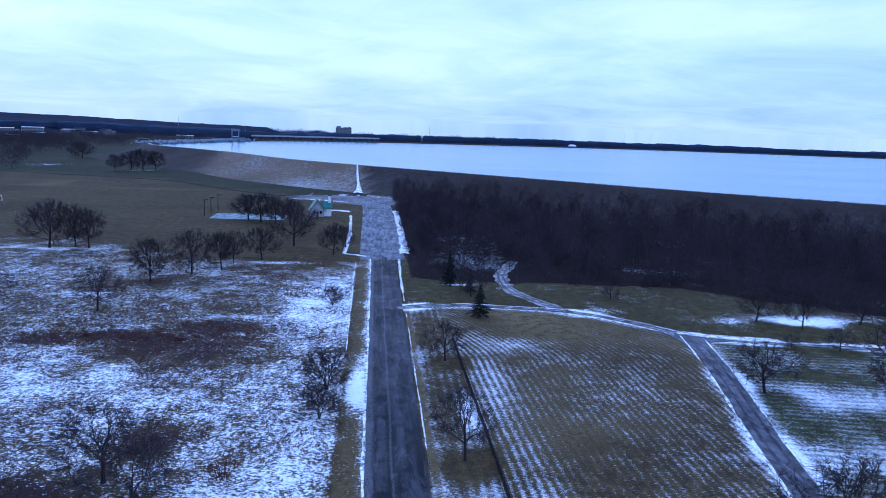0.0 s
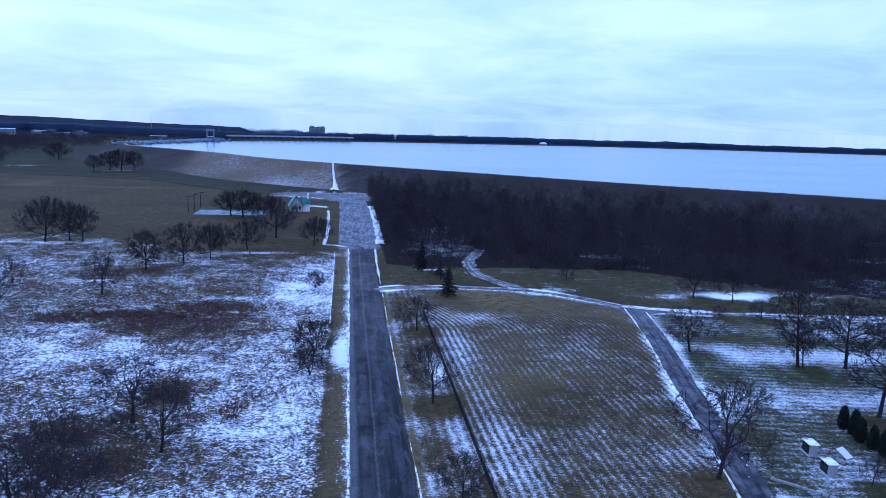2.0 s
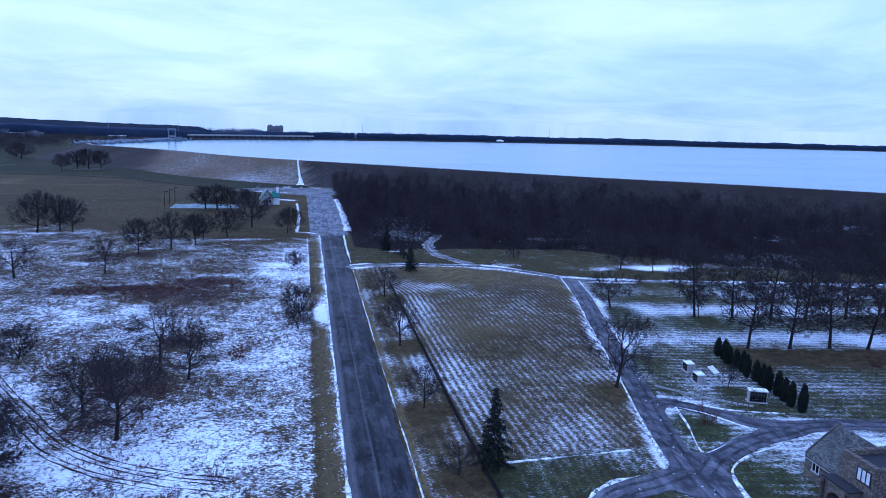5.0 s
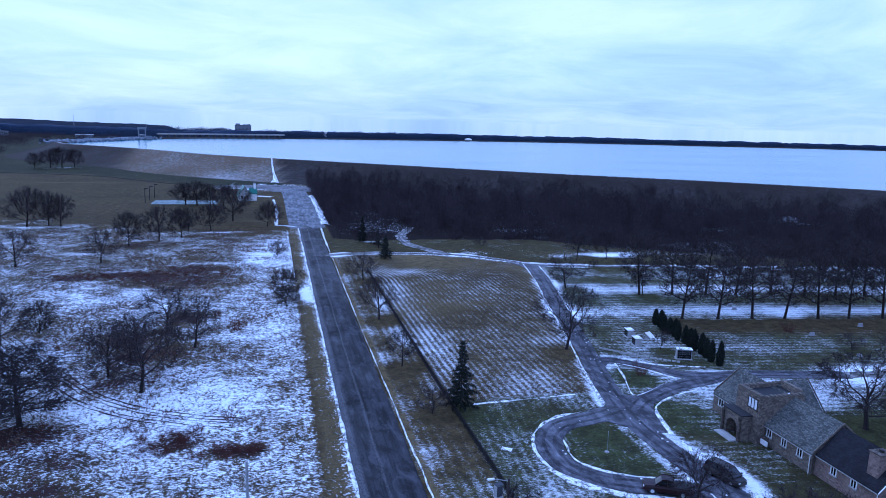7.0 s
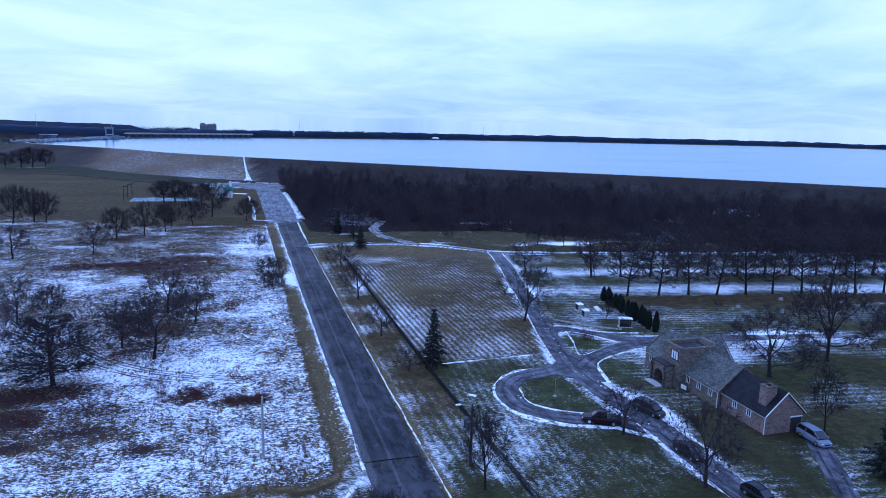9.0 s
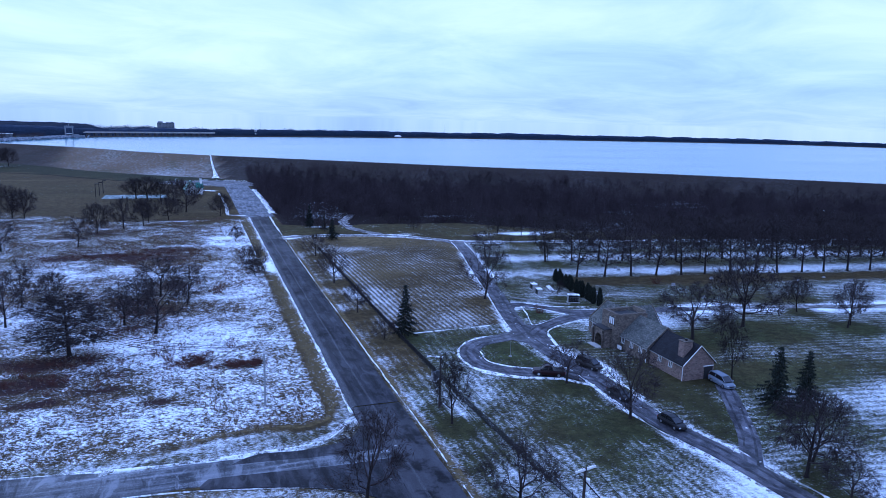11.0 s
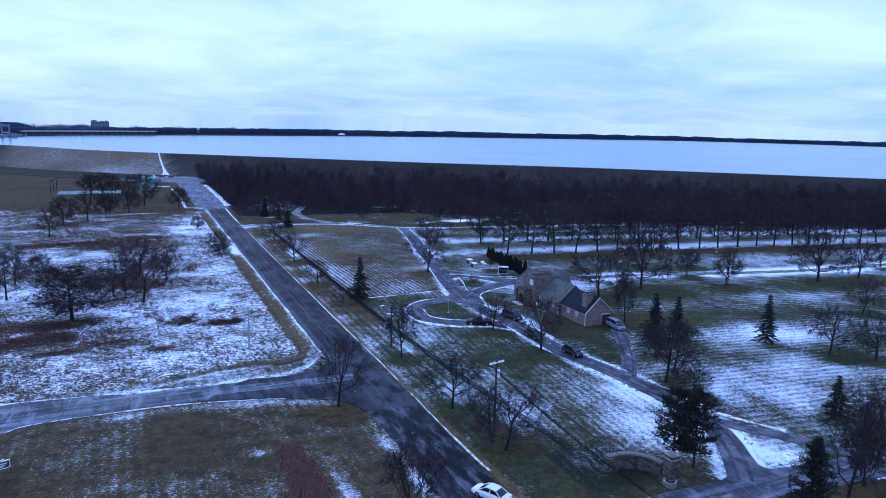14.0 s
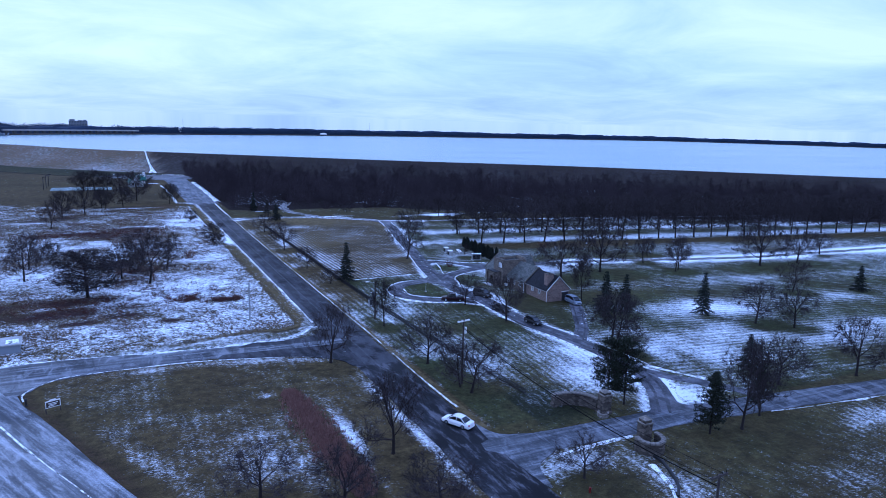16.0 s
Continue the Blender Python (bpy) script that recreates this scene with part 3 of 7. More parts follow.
bank(TOPLANE[2:7], 1.5, 0.4, 0.05, 1.2, 34)
bank(TOPLANE[2:7], -1.5, 0.5, 0.05, 1.1, 35)
bank(TOPLANE[6:10], 0.4, 2.6, 0.05, 0.5, 36)
bank(INNER[0:6], -2.3, 0.28, 0.05, 1.1, 37)
bank(INNER[0:5], 2.2, 0.28, 0.05, 1.1, 38)
bank(INNER[5:8], -2.3, 0.3, 0.05, 1.0, 39)
bank(LOOP[1:8], -2.2, 0.6, 0.06, 0.9, 40)
bank(LOOP[4:9], -2.7, 0.9, 0.06, 0.8, 41)
bank(LOOP[3:8], 2.1, 0.36, 0.05, 1.5, 57)
bank([(44.2, 17), (46, 23.8), (49, 27.6), (54, 30.2), (60, 32)], -0.2, 0.6, 0.06, 0.8, 42)
bank([(50.5, 45), (49, 39), (46.4, 31.5), (48.6, 31.4), (55, 35.2)], 0.0, 0.22, 0.04, 1.2, 43)
bank([(50.6, 45.2), (54, 42), (57.6, 36.8)], 0.0, 0.22, 0.04, 1.2, 44)
bank([(45.2, 8), (45.4, 0), (45.6, -10)], 0.0, 0.5, 0.06, 1.2, 45)
bank(INNER[11:15], 2.3, 0.5, 0.06, 1.3, 46)
bank(INNER[10:15], -2.4, 0.5, 0.06, 1.2, 47)
bank([(47.4, -35), (48.0, -42), (48.2, -48.4), (50.2, -53.6), (53.0, -58)], 0.3, 1.0, 0.06, 1.0, 48)
bank([(46.2, -55.4), (44.2, -59.4), (42.8, -62.4), (42.6, -64.2), (45.6, -64.6), (48.6, -62.6)], 0.2, 1.5, 0.07, 0.8, 49)
bank([(9.4, -72.4), (12, -71), (17, -70.2), (26, -70)], 0.0, 0.45, 0.05, 1.4, 50)
bank([(52, -72), (62, -73.4), (80, -75.6), (120, -81)], 0.0, 0.3, 0.03, 1.6, 51)
bank([(22.6, -77.4), (21.9, -80.4), (20.9, -82.8), (19.4, -85.2), (17.5, -90)], 0.0, 0.7, 0.06, 0.7, 52)
bank([(52, 46.8), (58, 42.6), (66, 40)], 0.6, 0.35, 0.05, 0.9, 54)
bank([(19.5, 32), (26, 32.3), (32, 32.6), (37, 33)], 0.0, 0.26, 0.04, 1.3, 55)
bank([(19.4, 17.6), (20.6, 16.8)], 0.0, 1.0, 0.08, 0.3, 56)
tagged(mesh_object("snow_banks", np.vstack(SNOW_V), SNOW_F, SNOW, smooth=True), "thin ragged strips of old snow along the road edges", "snow", kind="stuff")

# old wheel ruts across the rough field
RUT = plain("rut_soil", (0.012, 0.009, 0.008), (0.045, 0.033, 0.028), 2.0, 0.95, spec=0.05)
for i_, side_ in enumerate((-1.7, -0.9, 0.5, 1.3, 2.2)):
    v, f = strip(spline([(-60, 77), (-50.6, 62.5), (-43.4, 52.2), (-37.4, 44.1), (-29.9, 37.7), (-21.8, 33.4), (-15, 31)], 0.6), side_ - 0.09, side_ + 0.09, 0.03, 0.20, 0.01, 71 + 5 * i_)
    tagged(mesh_object("wheel_rut", v, f, RUT), "brown wheel rut worn through the snow", "track", kind="structure")

# ---- trees in plan: x, y, height, crown width ----
FIELD_TREES = [
    (-29.7, 45.2, 12.5, 10.0), (-36.0, 53.0, 9.8, 8.5), (-24.0, 65.8, 10.0, 7.6), (-30.0, 74.8, 10.3, 9.5), (-6.6, 102.0, 7.0, 6.7),
    (-6.9, 91.4, 5.2, 4.6), (-57.3, 144.8, 10.3, 7.9), (-8.6, 151.2, 4.9, 4.4), (-58.3, 72.6, 10.5, 7.6), (-53.6, 78.6, 6.7, 5.7),
    (-43.5, 35.8, 11.5, 10.8), (-33.8, 59.7, 9.1, 6.5), (-77.9, 141.6, 10.4, 9.5), (-58.0, 57.0, 11.0, 7.7), (-79.0, 96.0, 9.0, 7.0),
]
PARK_TREES = [
    (-97.0, 212.5, 14.0, 12.0), (-90.5, 215.0, 12.6, 9.0), (-47.2, 180.9, 11.4, 9.0), (-40.7, 186.2, 10.3, 6.2), (-39.5, 196.1, 9.1, 5.7),
    (-32.2, 200.8, 9.3, 8.4), (-25.7, 224.6, 14.0, 12.2), (-11.9, 209.8, 9.6, 7.0), (-49.9, 278.6, 10.1, 11.4), (-44.6, 276.4, 11.0, 13.0),
    (-38.3, 272.8, 10.2, 6.8), (-86.0, 213.5, 11.7, 8.5), (-8.6, 222.0, 7.0, 4.5), (-32.0, 268.0, 10.0, 9.0), (-55.0, 172.0, 10.5, 8.0),
]
FAR_TREES = [(-247, 610, 14.0, 19.0), (-170, 500, 14.6, 16.0), (-163, 503, 15.9, 16.0), (-155, 506, 14.8, 12.0), (-262, 640, 13.0, 14.0), (-178, 492, 12.0, 10.0)]
VERGE_TREES = [
    (13.5, 115.5, 7.4, 6.3), (12.3, 78.9, 9.8, 6.6), (12.0, 50.0, 6.6, 4.8), (12.8, 29.9, 4.3, 3.6), (12.4, -9.6, 11.0, 5.2), (11.5, -33.2, 9.0, 6.9),
    (12.5, -47.8, 9.3, 7.3), (11.9, -45.0, 8.0, 4.8), (-4.3, -26.6, 11.3, 7.4), (-6.6, -61.7, 11.4, 7.0), (-24.4, -65.8, 6.9, 7.2),
    (-16.5, -71.5, 7.4, 7.0), (-6.0, -75.0, 6.2, 6.4), (12.6, -76.6, 5.9, 5.4), (-9.4, -80.5, 6.5, 6.0),
]
YARD_TREES = [
    (65.5, 100.6, 9.1, 8.7), (87.9, 141.7, 8.1, 7.8), (95.7, 136.4, 9.3, 5.6), (112.4, 140.3, 9.2, 6.8), (94.1, 121.7, 4.8, 4.5), (85.1, 123.9, 2.9, 2.9),
    (59.9, 160.3, 3.6, 4.3), (24.6, 161.2, 7.8, 5.8), (45.0, 54.1, 12.8, 9.4), (82.4, 90.5, 9.0, 4.4), (91.4, 17.8, 16.6, 15.0), (74.2, 13.5, 11.0, 11.7),
    (82.9, 15.1, 7.4, 3.8), (65.9, -6.6, 10.6, 4.7), (114.4, 10.8, 11.6, 6.3), (113.8, 24.1, 8.8, 5.4), (38.7, -15.5, 11.0, 7.8), (36.5, -0.5, 7.7, 6.9),
]
EAST_TREES = [
    (50.0, -36.8, 11.2, 9.0), (90.7, -37.2, 9.5, 8.7), (96.2, -42.8, 10.2, 8.0), (63.0, -64.6, 9.2, 8.0), (42.4, -74.6, 14.4, 7.0), (80.1, -67.2, 11.0, 8.0),
    (148.2, 8.4, 15.0, 12.7), (163.8, 6.8, 12.3, 9.3), (116.7, 12.1, 10.1, 5.4), (124.2, 33.7, 6.2, 4.8), (53.9, -34.2, 9.4, 7.2), (187.1, 15.3, 8.0, 8.0),
    (48.9, -72.3, 10.0, 5.6), (102.0, 44.0, 3.6, 4.2), (108.0, -66.0, 9.0, 7.5), (63.2, 50.6, 4.6, 2.6), (126.0, -20.0, 9.0, 7.0), (49.6, -43.4, 6.0, 5.0),
]
SPRUCES = [(20.5, 172.7, 9.1, 3.9), (24.1, 143.9, 7.1, 5.4), (17.4, 30.9, 10.6, 5.0), (62.5, -19.4, 10.2, 5.6), (67.5, -20.4, 9.3, 5.2), (84.6, -27.6, 10.0, 4.8), (63.8, -57.7, 6.8, 4.3), (145.5, -25.7, 7.0, 5.0), (25.0, 166.0, 6.0, 3.2)]
ALL_TREES = FIELD_TREES + PARK_TREES + VERGE_TREES + YARD_TREES + EAST_TREES

# ---- the ground: one sheet to the horizon ----


def graded(lo, hi, step, out_lo, out_hi, grow=1.09):
    core = list(np.arange(lo, hi + step / 2, step))
    a, s = [], step
    v = lo
    while v > out_lo:
        s = min(s * grow, 400)
        v -= s
        a.append(v)
    b, s, v = [], step, hi
    while v < out_hi:
        s = min(s * grow, 400)
        v += s
        b.append(v)
    return np.array(a[::-1] + core + b)


def blob(x, y, patches):
    """Soft overlapping patches: centre, half sizes, amount."""
    out = np.zeros_like(x)
    for cx, cy, rx, ry, amount in patches:
        d = ((x - cx) / rx) ** 2 + ((y - cy) / ry) ** 2
        out = np.where(amount > 0, np.maximum(out, amount * np.exp(-d)), out + amount * np.exp(-d))
    return out


def line_distance(x, y, line):
    p = spline(line, 3.0)
    best = np.full(x.shape, 1e9)
    for a, b in zip(p[:-1], p[1:]):
        ab = b - a
        t = np.clip(((x - a[0]) * ab[0] + (y - a[1]) * ab[1]) / (ab @ ab + 1e-9), 0, 1)
        best = np.minimum(best, np.hypot(x - a[0] - t * ab[0], y - a[1] - t * ab[1]))
    return best


gx, gy = graded(-75, 110, 0.9, -4300, 4300), graded(-110, 225, 0.9, -2500, 4400)
X, Y = np.meshgrid(gx, gy)
warp = vnoise(X, Y, 9.0, 5) - 0.5
wide = vnoise(X, Y, 30.0, 11) - 0.5
near = (np.hypot(X, Y - 60) < 700).astype(float)

north_edge = 207 + 6 * np.sin(X / 17.0) + 10 * wide - 0.10 * np.maximum(X + 25, 0) + np.interp(-X, [25, 58, 80, 105, 130, 420], [0, 0, 9, 30, 50, 120])
edge_x = -4.2 + 0.5 * (vnoise(X, Y, 6.0, 19) - 0.5)
side_y = np.interp(X, [-320, -48, -33, -26, -19, -13, -8, -4, 0], [-34, -7.6, -6.8, -5.2, -3.4, -2.4, -3.6, -2.0, 8]) + 1.2 * warp
west_field = (X < edge_x) & (Y > side_y) & (Y < north_edge)
road_strip = (X > 7) & (X < 16.6) & (Y > -60) & (Y < 150)
lane_y = np.interp(X, [p[0] for p in TOPLANE], [p[1] for p in TOPLANE])
inner_x = np.interp(Y, [p[1] for p in INNER[::-1]], [p[0] for p in INNER[::-1]])
mown = (X >= 16.6) & (X < inner_x) & (Y < lane_y) & (Y > 34)
lawn_w = (X >= 16.6) & (X < inner_x) & (Y <= 34) & (Y > -64)
yard = (X >= inner_x) & (Y < lane_y) & (Y > -66)
strip_n = (X > 8) & (Y >= lane_y)
south_e = (X > 8) & (Y <= -66)
triangle = (X < 0) & (X > -500) & (Y < np.where(X < -62, -38, -14))

snow = np.full(X.shape, 0.05)
green = np.full(X.shape, 0.35)
brushy = np.zeros_like(X)
stripe = np.zeros_like(X)
phase = X * (2 * math.pi / 1.5)

# rough field west of the road: thin snow over weeds, brown thickets showing through
field = 0.375 - 0.09 * smooth01(Y, 176, 205) + 0.24 * wide + 0.14 * warp + blob(X, Y, [(-42, 104, 30, 9, 0.10), (-14, 84, 13, 22, 0.10), (-52, 62, 16, 10, 0.16), (-30, 42, 20, 22, 0.24), (-28, 4, 26, 9, 0.14), (-58, 118, 10, 10, 0.12), (-62, 160, 22, 10, 0.05), (-12, 152, 10, 30, 0.16)])
thicket = blob(X, Y, [(-50, 128, 8, 3, 0.70), (-40, 124, 9, 8, 0.50), (-30, 134, 9, 7, 0.62), (-26, 122, 12, 16, 0.44), (-58, 126, 9, 4, 0.45), (-30, 150, 10, 9, 0.42), (-46, 32, 14, 4, 0.72), (-50, 23, 12, 4.5, 0.56), (-36, 25, 7, 4, 0.50), (-36, 17, 6, 2.5, 0.42), (-28, 10, 3, 1.6, 0.45), (-14, 23, 4, 1.8, 0.50), (-22.5, 27, 3.5, 2.5, 0.50), (-34, 50, 9, 6, 0.40), (-31, 63, 9, 8, 0.38), (-27, 84, 6, 5, 0.36), (-34, 70, 9, 7, 0.34), (-60, 170, 20, 8, 0.36), (-24, 178, 12, 8, 0.22), (-72, 30, 14, 6, 0.6), (-44, 14, 5, 1.6, 0.45)])
thicket = np.clip(thicket + 0.7 * warp * (thicket > 0.08) + 0.10 * wide, 0, 1)
snow = np.where(west_field, (field - 0.50 * thicket) * (0.25 + 0.75 * smooth01(north_edge - Y + 34 * warp, -4, 16)), snow)
brushy = np.where(west_field, np.clip(thicket * 1.1 + 0.12, 0, 1), brushy)
green = np.where(west_field, 0.0, green)
for cx, cy, rx, ry, a in [(-27, 197, 13, 2.6, 0.62), (-96, 213, 22, 5, 0.55), (-52, 290, 14, 9, 0.7)]:
    snow = np.maximum(snow, (a + 0.5 * warp) * np.exp(-(((X - cx) / rx) ** 2 + ((Y - cy + 3 * wide) / ry) ** 2)))
# verge beside the road: matted olive grass, snow towards the kerb
vs = 0.17 + 0.30 * warp + 0.30 * smooth01(X, -1.8, -0.6)
vw = smooth01(X - edge_x, -0.5, 0.5) * ((X < 0.5) & (Y > -9) & (Y < 209))
snow = snow * (1 - vw) + vs * vw + (0.8 * np.exp(-(((X + 2.2) / 1.6) ** 2 + ((Y - 104) / 9) ** 2))) * vw
green = green * (1 - vw) - 0.24 * vw
corner = (X < 0) & (X > -75) & (Y <= side_y) & (Y > -24) & ~((Y < -15) & (X > -48))
kerb_y = np.interp(X, [-75, -55, -48, -39, -30, -18, -10, -5, -2], [-17, -11.5, -11, -12.4, -11.6, -11.4, -11.0, -8.4, -4.5])
snow = np.where(corner, 0.38 + 0.5 * warp + 0.34 * np.exp(-(((Y - kerb_y) / 1.0) ** 2)) - 0.24 * np.exp(-(((Y - side_y + 1.2) / 1.1) ** 2)) * smooth01(X, -30, -18) + 0.25 * np.exp(-(((Y - side_y + 2.6) / 0.5) ** 2)), snow)
green = np.where(corner, 0.45 - 0.8 * np.exp(-(((Y - side_y + 0.6) / 1.4) ** 2)) * smooth01(X, -34, -20), green)
stripe = np.where(corner, 0.3, stripe)
# grass between road and fence
snow = np.where(road_strip, 0.17 + 0.5 * warp + 0.5 * wide + 0.22 * np.exp(-(((X - 9.3) / 0.5) ** 2)) + blob(X, Y, [(15, 92, 1.6, 7, 0.5), (14.5, 66, 2, 6, 0.3), (15.2, 42, 1.6, 6, 0.3), (15, -8, 1.4, 12, 0.3), (14.5, -28, 2.6, 8, 0.3), (10.9, -5.7, 2.5, 4, -0.1), (9.5, -31, 2.2, 6, -0.15)]), snow)
stripe = np.where(road_strip, 0.6, stripe)
green = np.where(road_strip, np.where(X < 9.4, -0.3, 0.05 + 0.6 * smooth01(-Y, -20, 5) + 0.6 * wide), green)
# mown field: lines of snow along the mower's passes
bend = 0.5 * np.maximum(Y - 116, 0) ** 1.55 * 0.12
phase = np.where(mown, (X + 0.02 * (Y - 60) + bend) * (2 * math.pi / 1.22) + 1.2 * wide, phase)
stripe = np.where(mown, 0.70 + 0.4 * np.exp(-(((X - 18) / 5) ** 2)), stripe)
ms = 0.20 + 0.42 * wide + blob(X, Y, [(20, 98, 4.2, 20, 0.30), (20, 60, 4, 22, 0.24), (46, 56, 5, 10, 0.22), (36, 42, 12, 7, -0.12), (26, 124, 9, 5, 0.30), (40, 100, 9, 12, 0.12), (30, 40, 8, 6, 0.2), (33, 78, 10, 8, -0.10), (36, 135, 14, 6, -0.12)])
snow = np.where(mown, ms, snow)
green = np.where(mown, -0.15 + 0.6 * wide, green)
# lawn round the loop
snow = np.where(lawn_w, 0.25 + 0.3 * wide + 0.2 * warp + blob(X, Y, [(40.5, -41, 4, 9, 0.42), (35, -49, 6, 9, 0.60), (20, -32, 5, 18, 0.22), (22, 2, 4, 8, 0.2), (33, 15, 5, 5, -0.15), (28, 26, 8, 4, -0.2), (21, -61, 7, 3.5, -0.15), (33, -18, 9, 11, -0.20)]), snow)
phase = np.where(lawn_w, (X - 0.10 * Y) * (2 * math.pi / 1.35), phase)
stripe = np.where(lawn_w, 0.40, stripe)
brushy = np.where(lawn_w, -0.6 * np.exp(-(((X - 21) / 9) ** 2 + ((Y + 56) / 7) ** 2) ** 2), brushy)
green = np.where(lawn_w, 0.60 + 0.6 * wide, green)
# cemetery lawns in long bands of melt and snow
u = Y + 0.15 * (X - 80)
bands = 0.25 + 0.50 * wide + 0.3 * warp + 0.10 * np.sin(u * 2 * math.pi / 23.0 + 0.6)
ub = u + 5.0 * warp + 3.0 * wide
bands = bands + (0.55 + 0.45 * smooth01(X, 76, 108)) * blob(ub, u * 0, [(76.5, 0, 6.0, 1, 0.38), (99, 0, 5.5, 1, 0.40), (88.5, 0, 3.0, 1, -0.28), (64.5, 0, 5.2, 1, -0.60), (36, 0, 6, 1, 0.10), (112, 0, 5, 1, 0.25)])
bands = bands + blob(X, Y, [(70, 26, 16, 9, 0.4), (50, -20, 4, 12, 0.1), (46.6, 5, 1.6, 8, 0.95), (54, -42, 5, 12, 0.50), (45, -62, 4, 5, 0.6), (66, -50, 10, 7, 0.34), (76, -44, 12, 9, 0.18), (175, 40, 60, 30, 0.18), (110, 72, 30, 12, 0.12), (90, -24, 14, 8, 0.34), (105, -52, 22, 8, 0.30), (56, 4, 7, 20, -0.10), (50, 14, 4, 10, -0.2), (85, 4, 26, 18, 0.12), (66, -2, 12, 4, -0.04), (80, -6, 14, 5, -0.10), (63, 60, 7, 10, 0.3), (68, 104, 8, 12, 0.12), (52, -15, 5, 10, -0.42), (48, -23, 2.5, 5, -0.2)])
bands = np.where((u > 60.5) & (u < 69.2 + 0.8 * warp) & (X > 76), np.minimum(bands, 0.02 + 0.25 * warp), bands)
snow = np.where(yard, bands, snow)
stripe = np.where(yard, 0.50, stripe)
phase = np.where(yard, (u + 0.9 * warp) * (2 * math.pi / 1.6), phase)
green = np.where(yard, 0.68 + 0.7 * wide - 0.6 * np.exp(-(((u - 64) / 6) ** 4)) * (X > 72), green)
snow = np.where(strip_n, 0.02 + blob(X, Y, [(98, 142, 20, 6, 0.75), (22, 173, 5, 2, 0.6), (50, 150, 12, 5, 0.25), (60, 168, 40, 8, 0.05), (150, 140, 40, 12, 0.3)]) + 0.5 * warp, snow)
green = np.where(strip_n, 0.35, green)
snow = np.where(south_e, 0.22 + 0.35 * wide + 0.3 * warp + blob(X, Y, [(14, -74, 6, 4, 0.35), (22, -84, 4, 10, 0.3), (70, -80, 18, 3, 0.35), (48, -78, 14, 5, -0.3), (13, -80, 4, 4, -0.25)]), snow)
stripe = np.where(south_e, 0.4, stripe)
# grass triangle
edge_gap = line_distance(X, Y, SOUTHROAD) - 2.7
tri = 0.13 + 0.22 * wide + 0.25 * warp - 0.5 * np.exp(-((np.maximum(edge_gap, 0) / 2.4) ** 4)) + 0.20 * np.exp(-(((edge_gap - 4.4) / 2.0) ** 2)) * smooth01(-Y, 34, 46) + 0.05 * np.exp(-(((edge_gap - 12) / 6) ** 2)) * smooth01(-Y, 34, 48)
rim = np.interp(X, [-50, -43.6, -26.7, -12.4, -4, -1], [-21, -18.6, -18.8, -21.6, -25.4, -30])
tri = tri + 0.30 * np.exp(-(((Y - rim) / 1.7) ** 2)) * smooth01(X, -46, -30)
snow = np.where(triangle, tri + blob(X, Y, [(-21, -57, 7, 10, 0.26), (-1.6, -40, 0.8, 3, 0.5), (-1.2, -58, 1.3, 16, 0.62), (-10.0, -56, 1.0, 10, 0.75), (-17.6, -37, 1.2, 1.2, 0.4), (-17.4, -50, 1.6, 9, 0.16)]), snow)
green = np.where(triangle, 0.06 + 0.6 * wide, green)
brushy = np.where(triangle, np.maximum(brushy, 0.42 * np.exp(-((np.maximum(edge_gap, 0) / 2.2) ** 4))), brushy)
stripe = np.where(triangle, 0.25, stripe)
for cx, cy, rx, ry in ((33.5, 14.5, 6.6, 7.6), (50.5, 38.5, 3.6, 5.2), (50, 22, 4.5, 6)):
    isle = ((X - cx) / rx) ** 2 + ((Y - cy) / ry) ** 2 < 1.0
    green = np.where(isle, 1.3, green)
    snow = np.where(isle, 0.12 + 0.4 * warp, snow)
# loose snow along the drives
for lane_, half_w, amount in ((INNER, 2.0, 0.42), (TOPLANE, 1.4, 0.45), (BRANCH, 1.9, 0.3), (HOUSELEG[5:], 0.6, 0.8), (NORTHLEG, 1.8, 0.25)):
    gap_ = line_distance(X, Y, lane_) - half_w
    snow = snow + amount * np.exp(-(((gap_ - 0.7) / (3.2 if amount > 0.7 else 0.9)) ** 2)) * np.clip(0.9 + 2.4 * warp, 0, 1.6)
# snow is worn away under every tree
for tx, ty, h, w in ALL_TREES:
    if ty < 170 and tx > 8 or ty < -14:
        snow -= 0.42 * np.exp(-(((X - tx - 0.10 * w) / (0.50 * w + 1)) ** 2 + ((Y - ty + 0.25 * w) / (0.42 * w + 0.8)) ** 2) ** 1.5)
for tx, ty, h, w in SPRUCES:
    snow -= 0.35 * np.exp(-(((X - tx) / 3.4) ** 2 + ((Y - ty + 1.6) / 3.0) ** 2))
# frosted gravel and trodden snow about the turnaround
snow = np.maximum(snow, (0.58 + 0.6 * warp) * np.exp(-(((X + 14) / 30) ** 4 + ((Y - 366) / 22) ** 4)))
# near-black ground inside the woods
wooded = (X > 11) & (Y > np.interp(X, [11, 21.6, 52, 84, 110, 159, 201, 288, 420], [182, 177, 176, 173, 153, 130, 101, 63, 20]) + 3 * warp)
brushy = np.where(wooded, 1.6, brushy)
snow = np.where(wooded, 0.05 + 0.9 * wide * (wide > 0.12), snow)
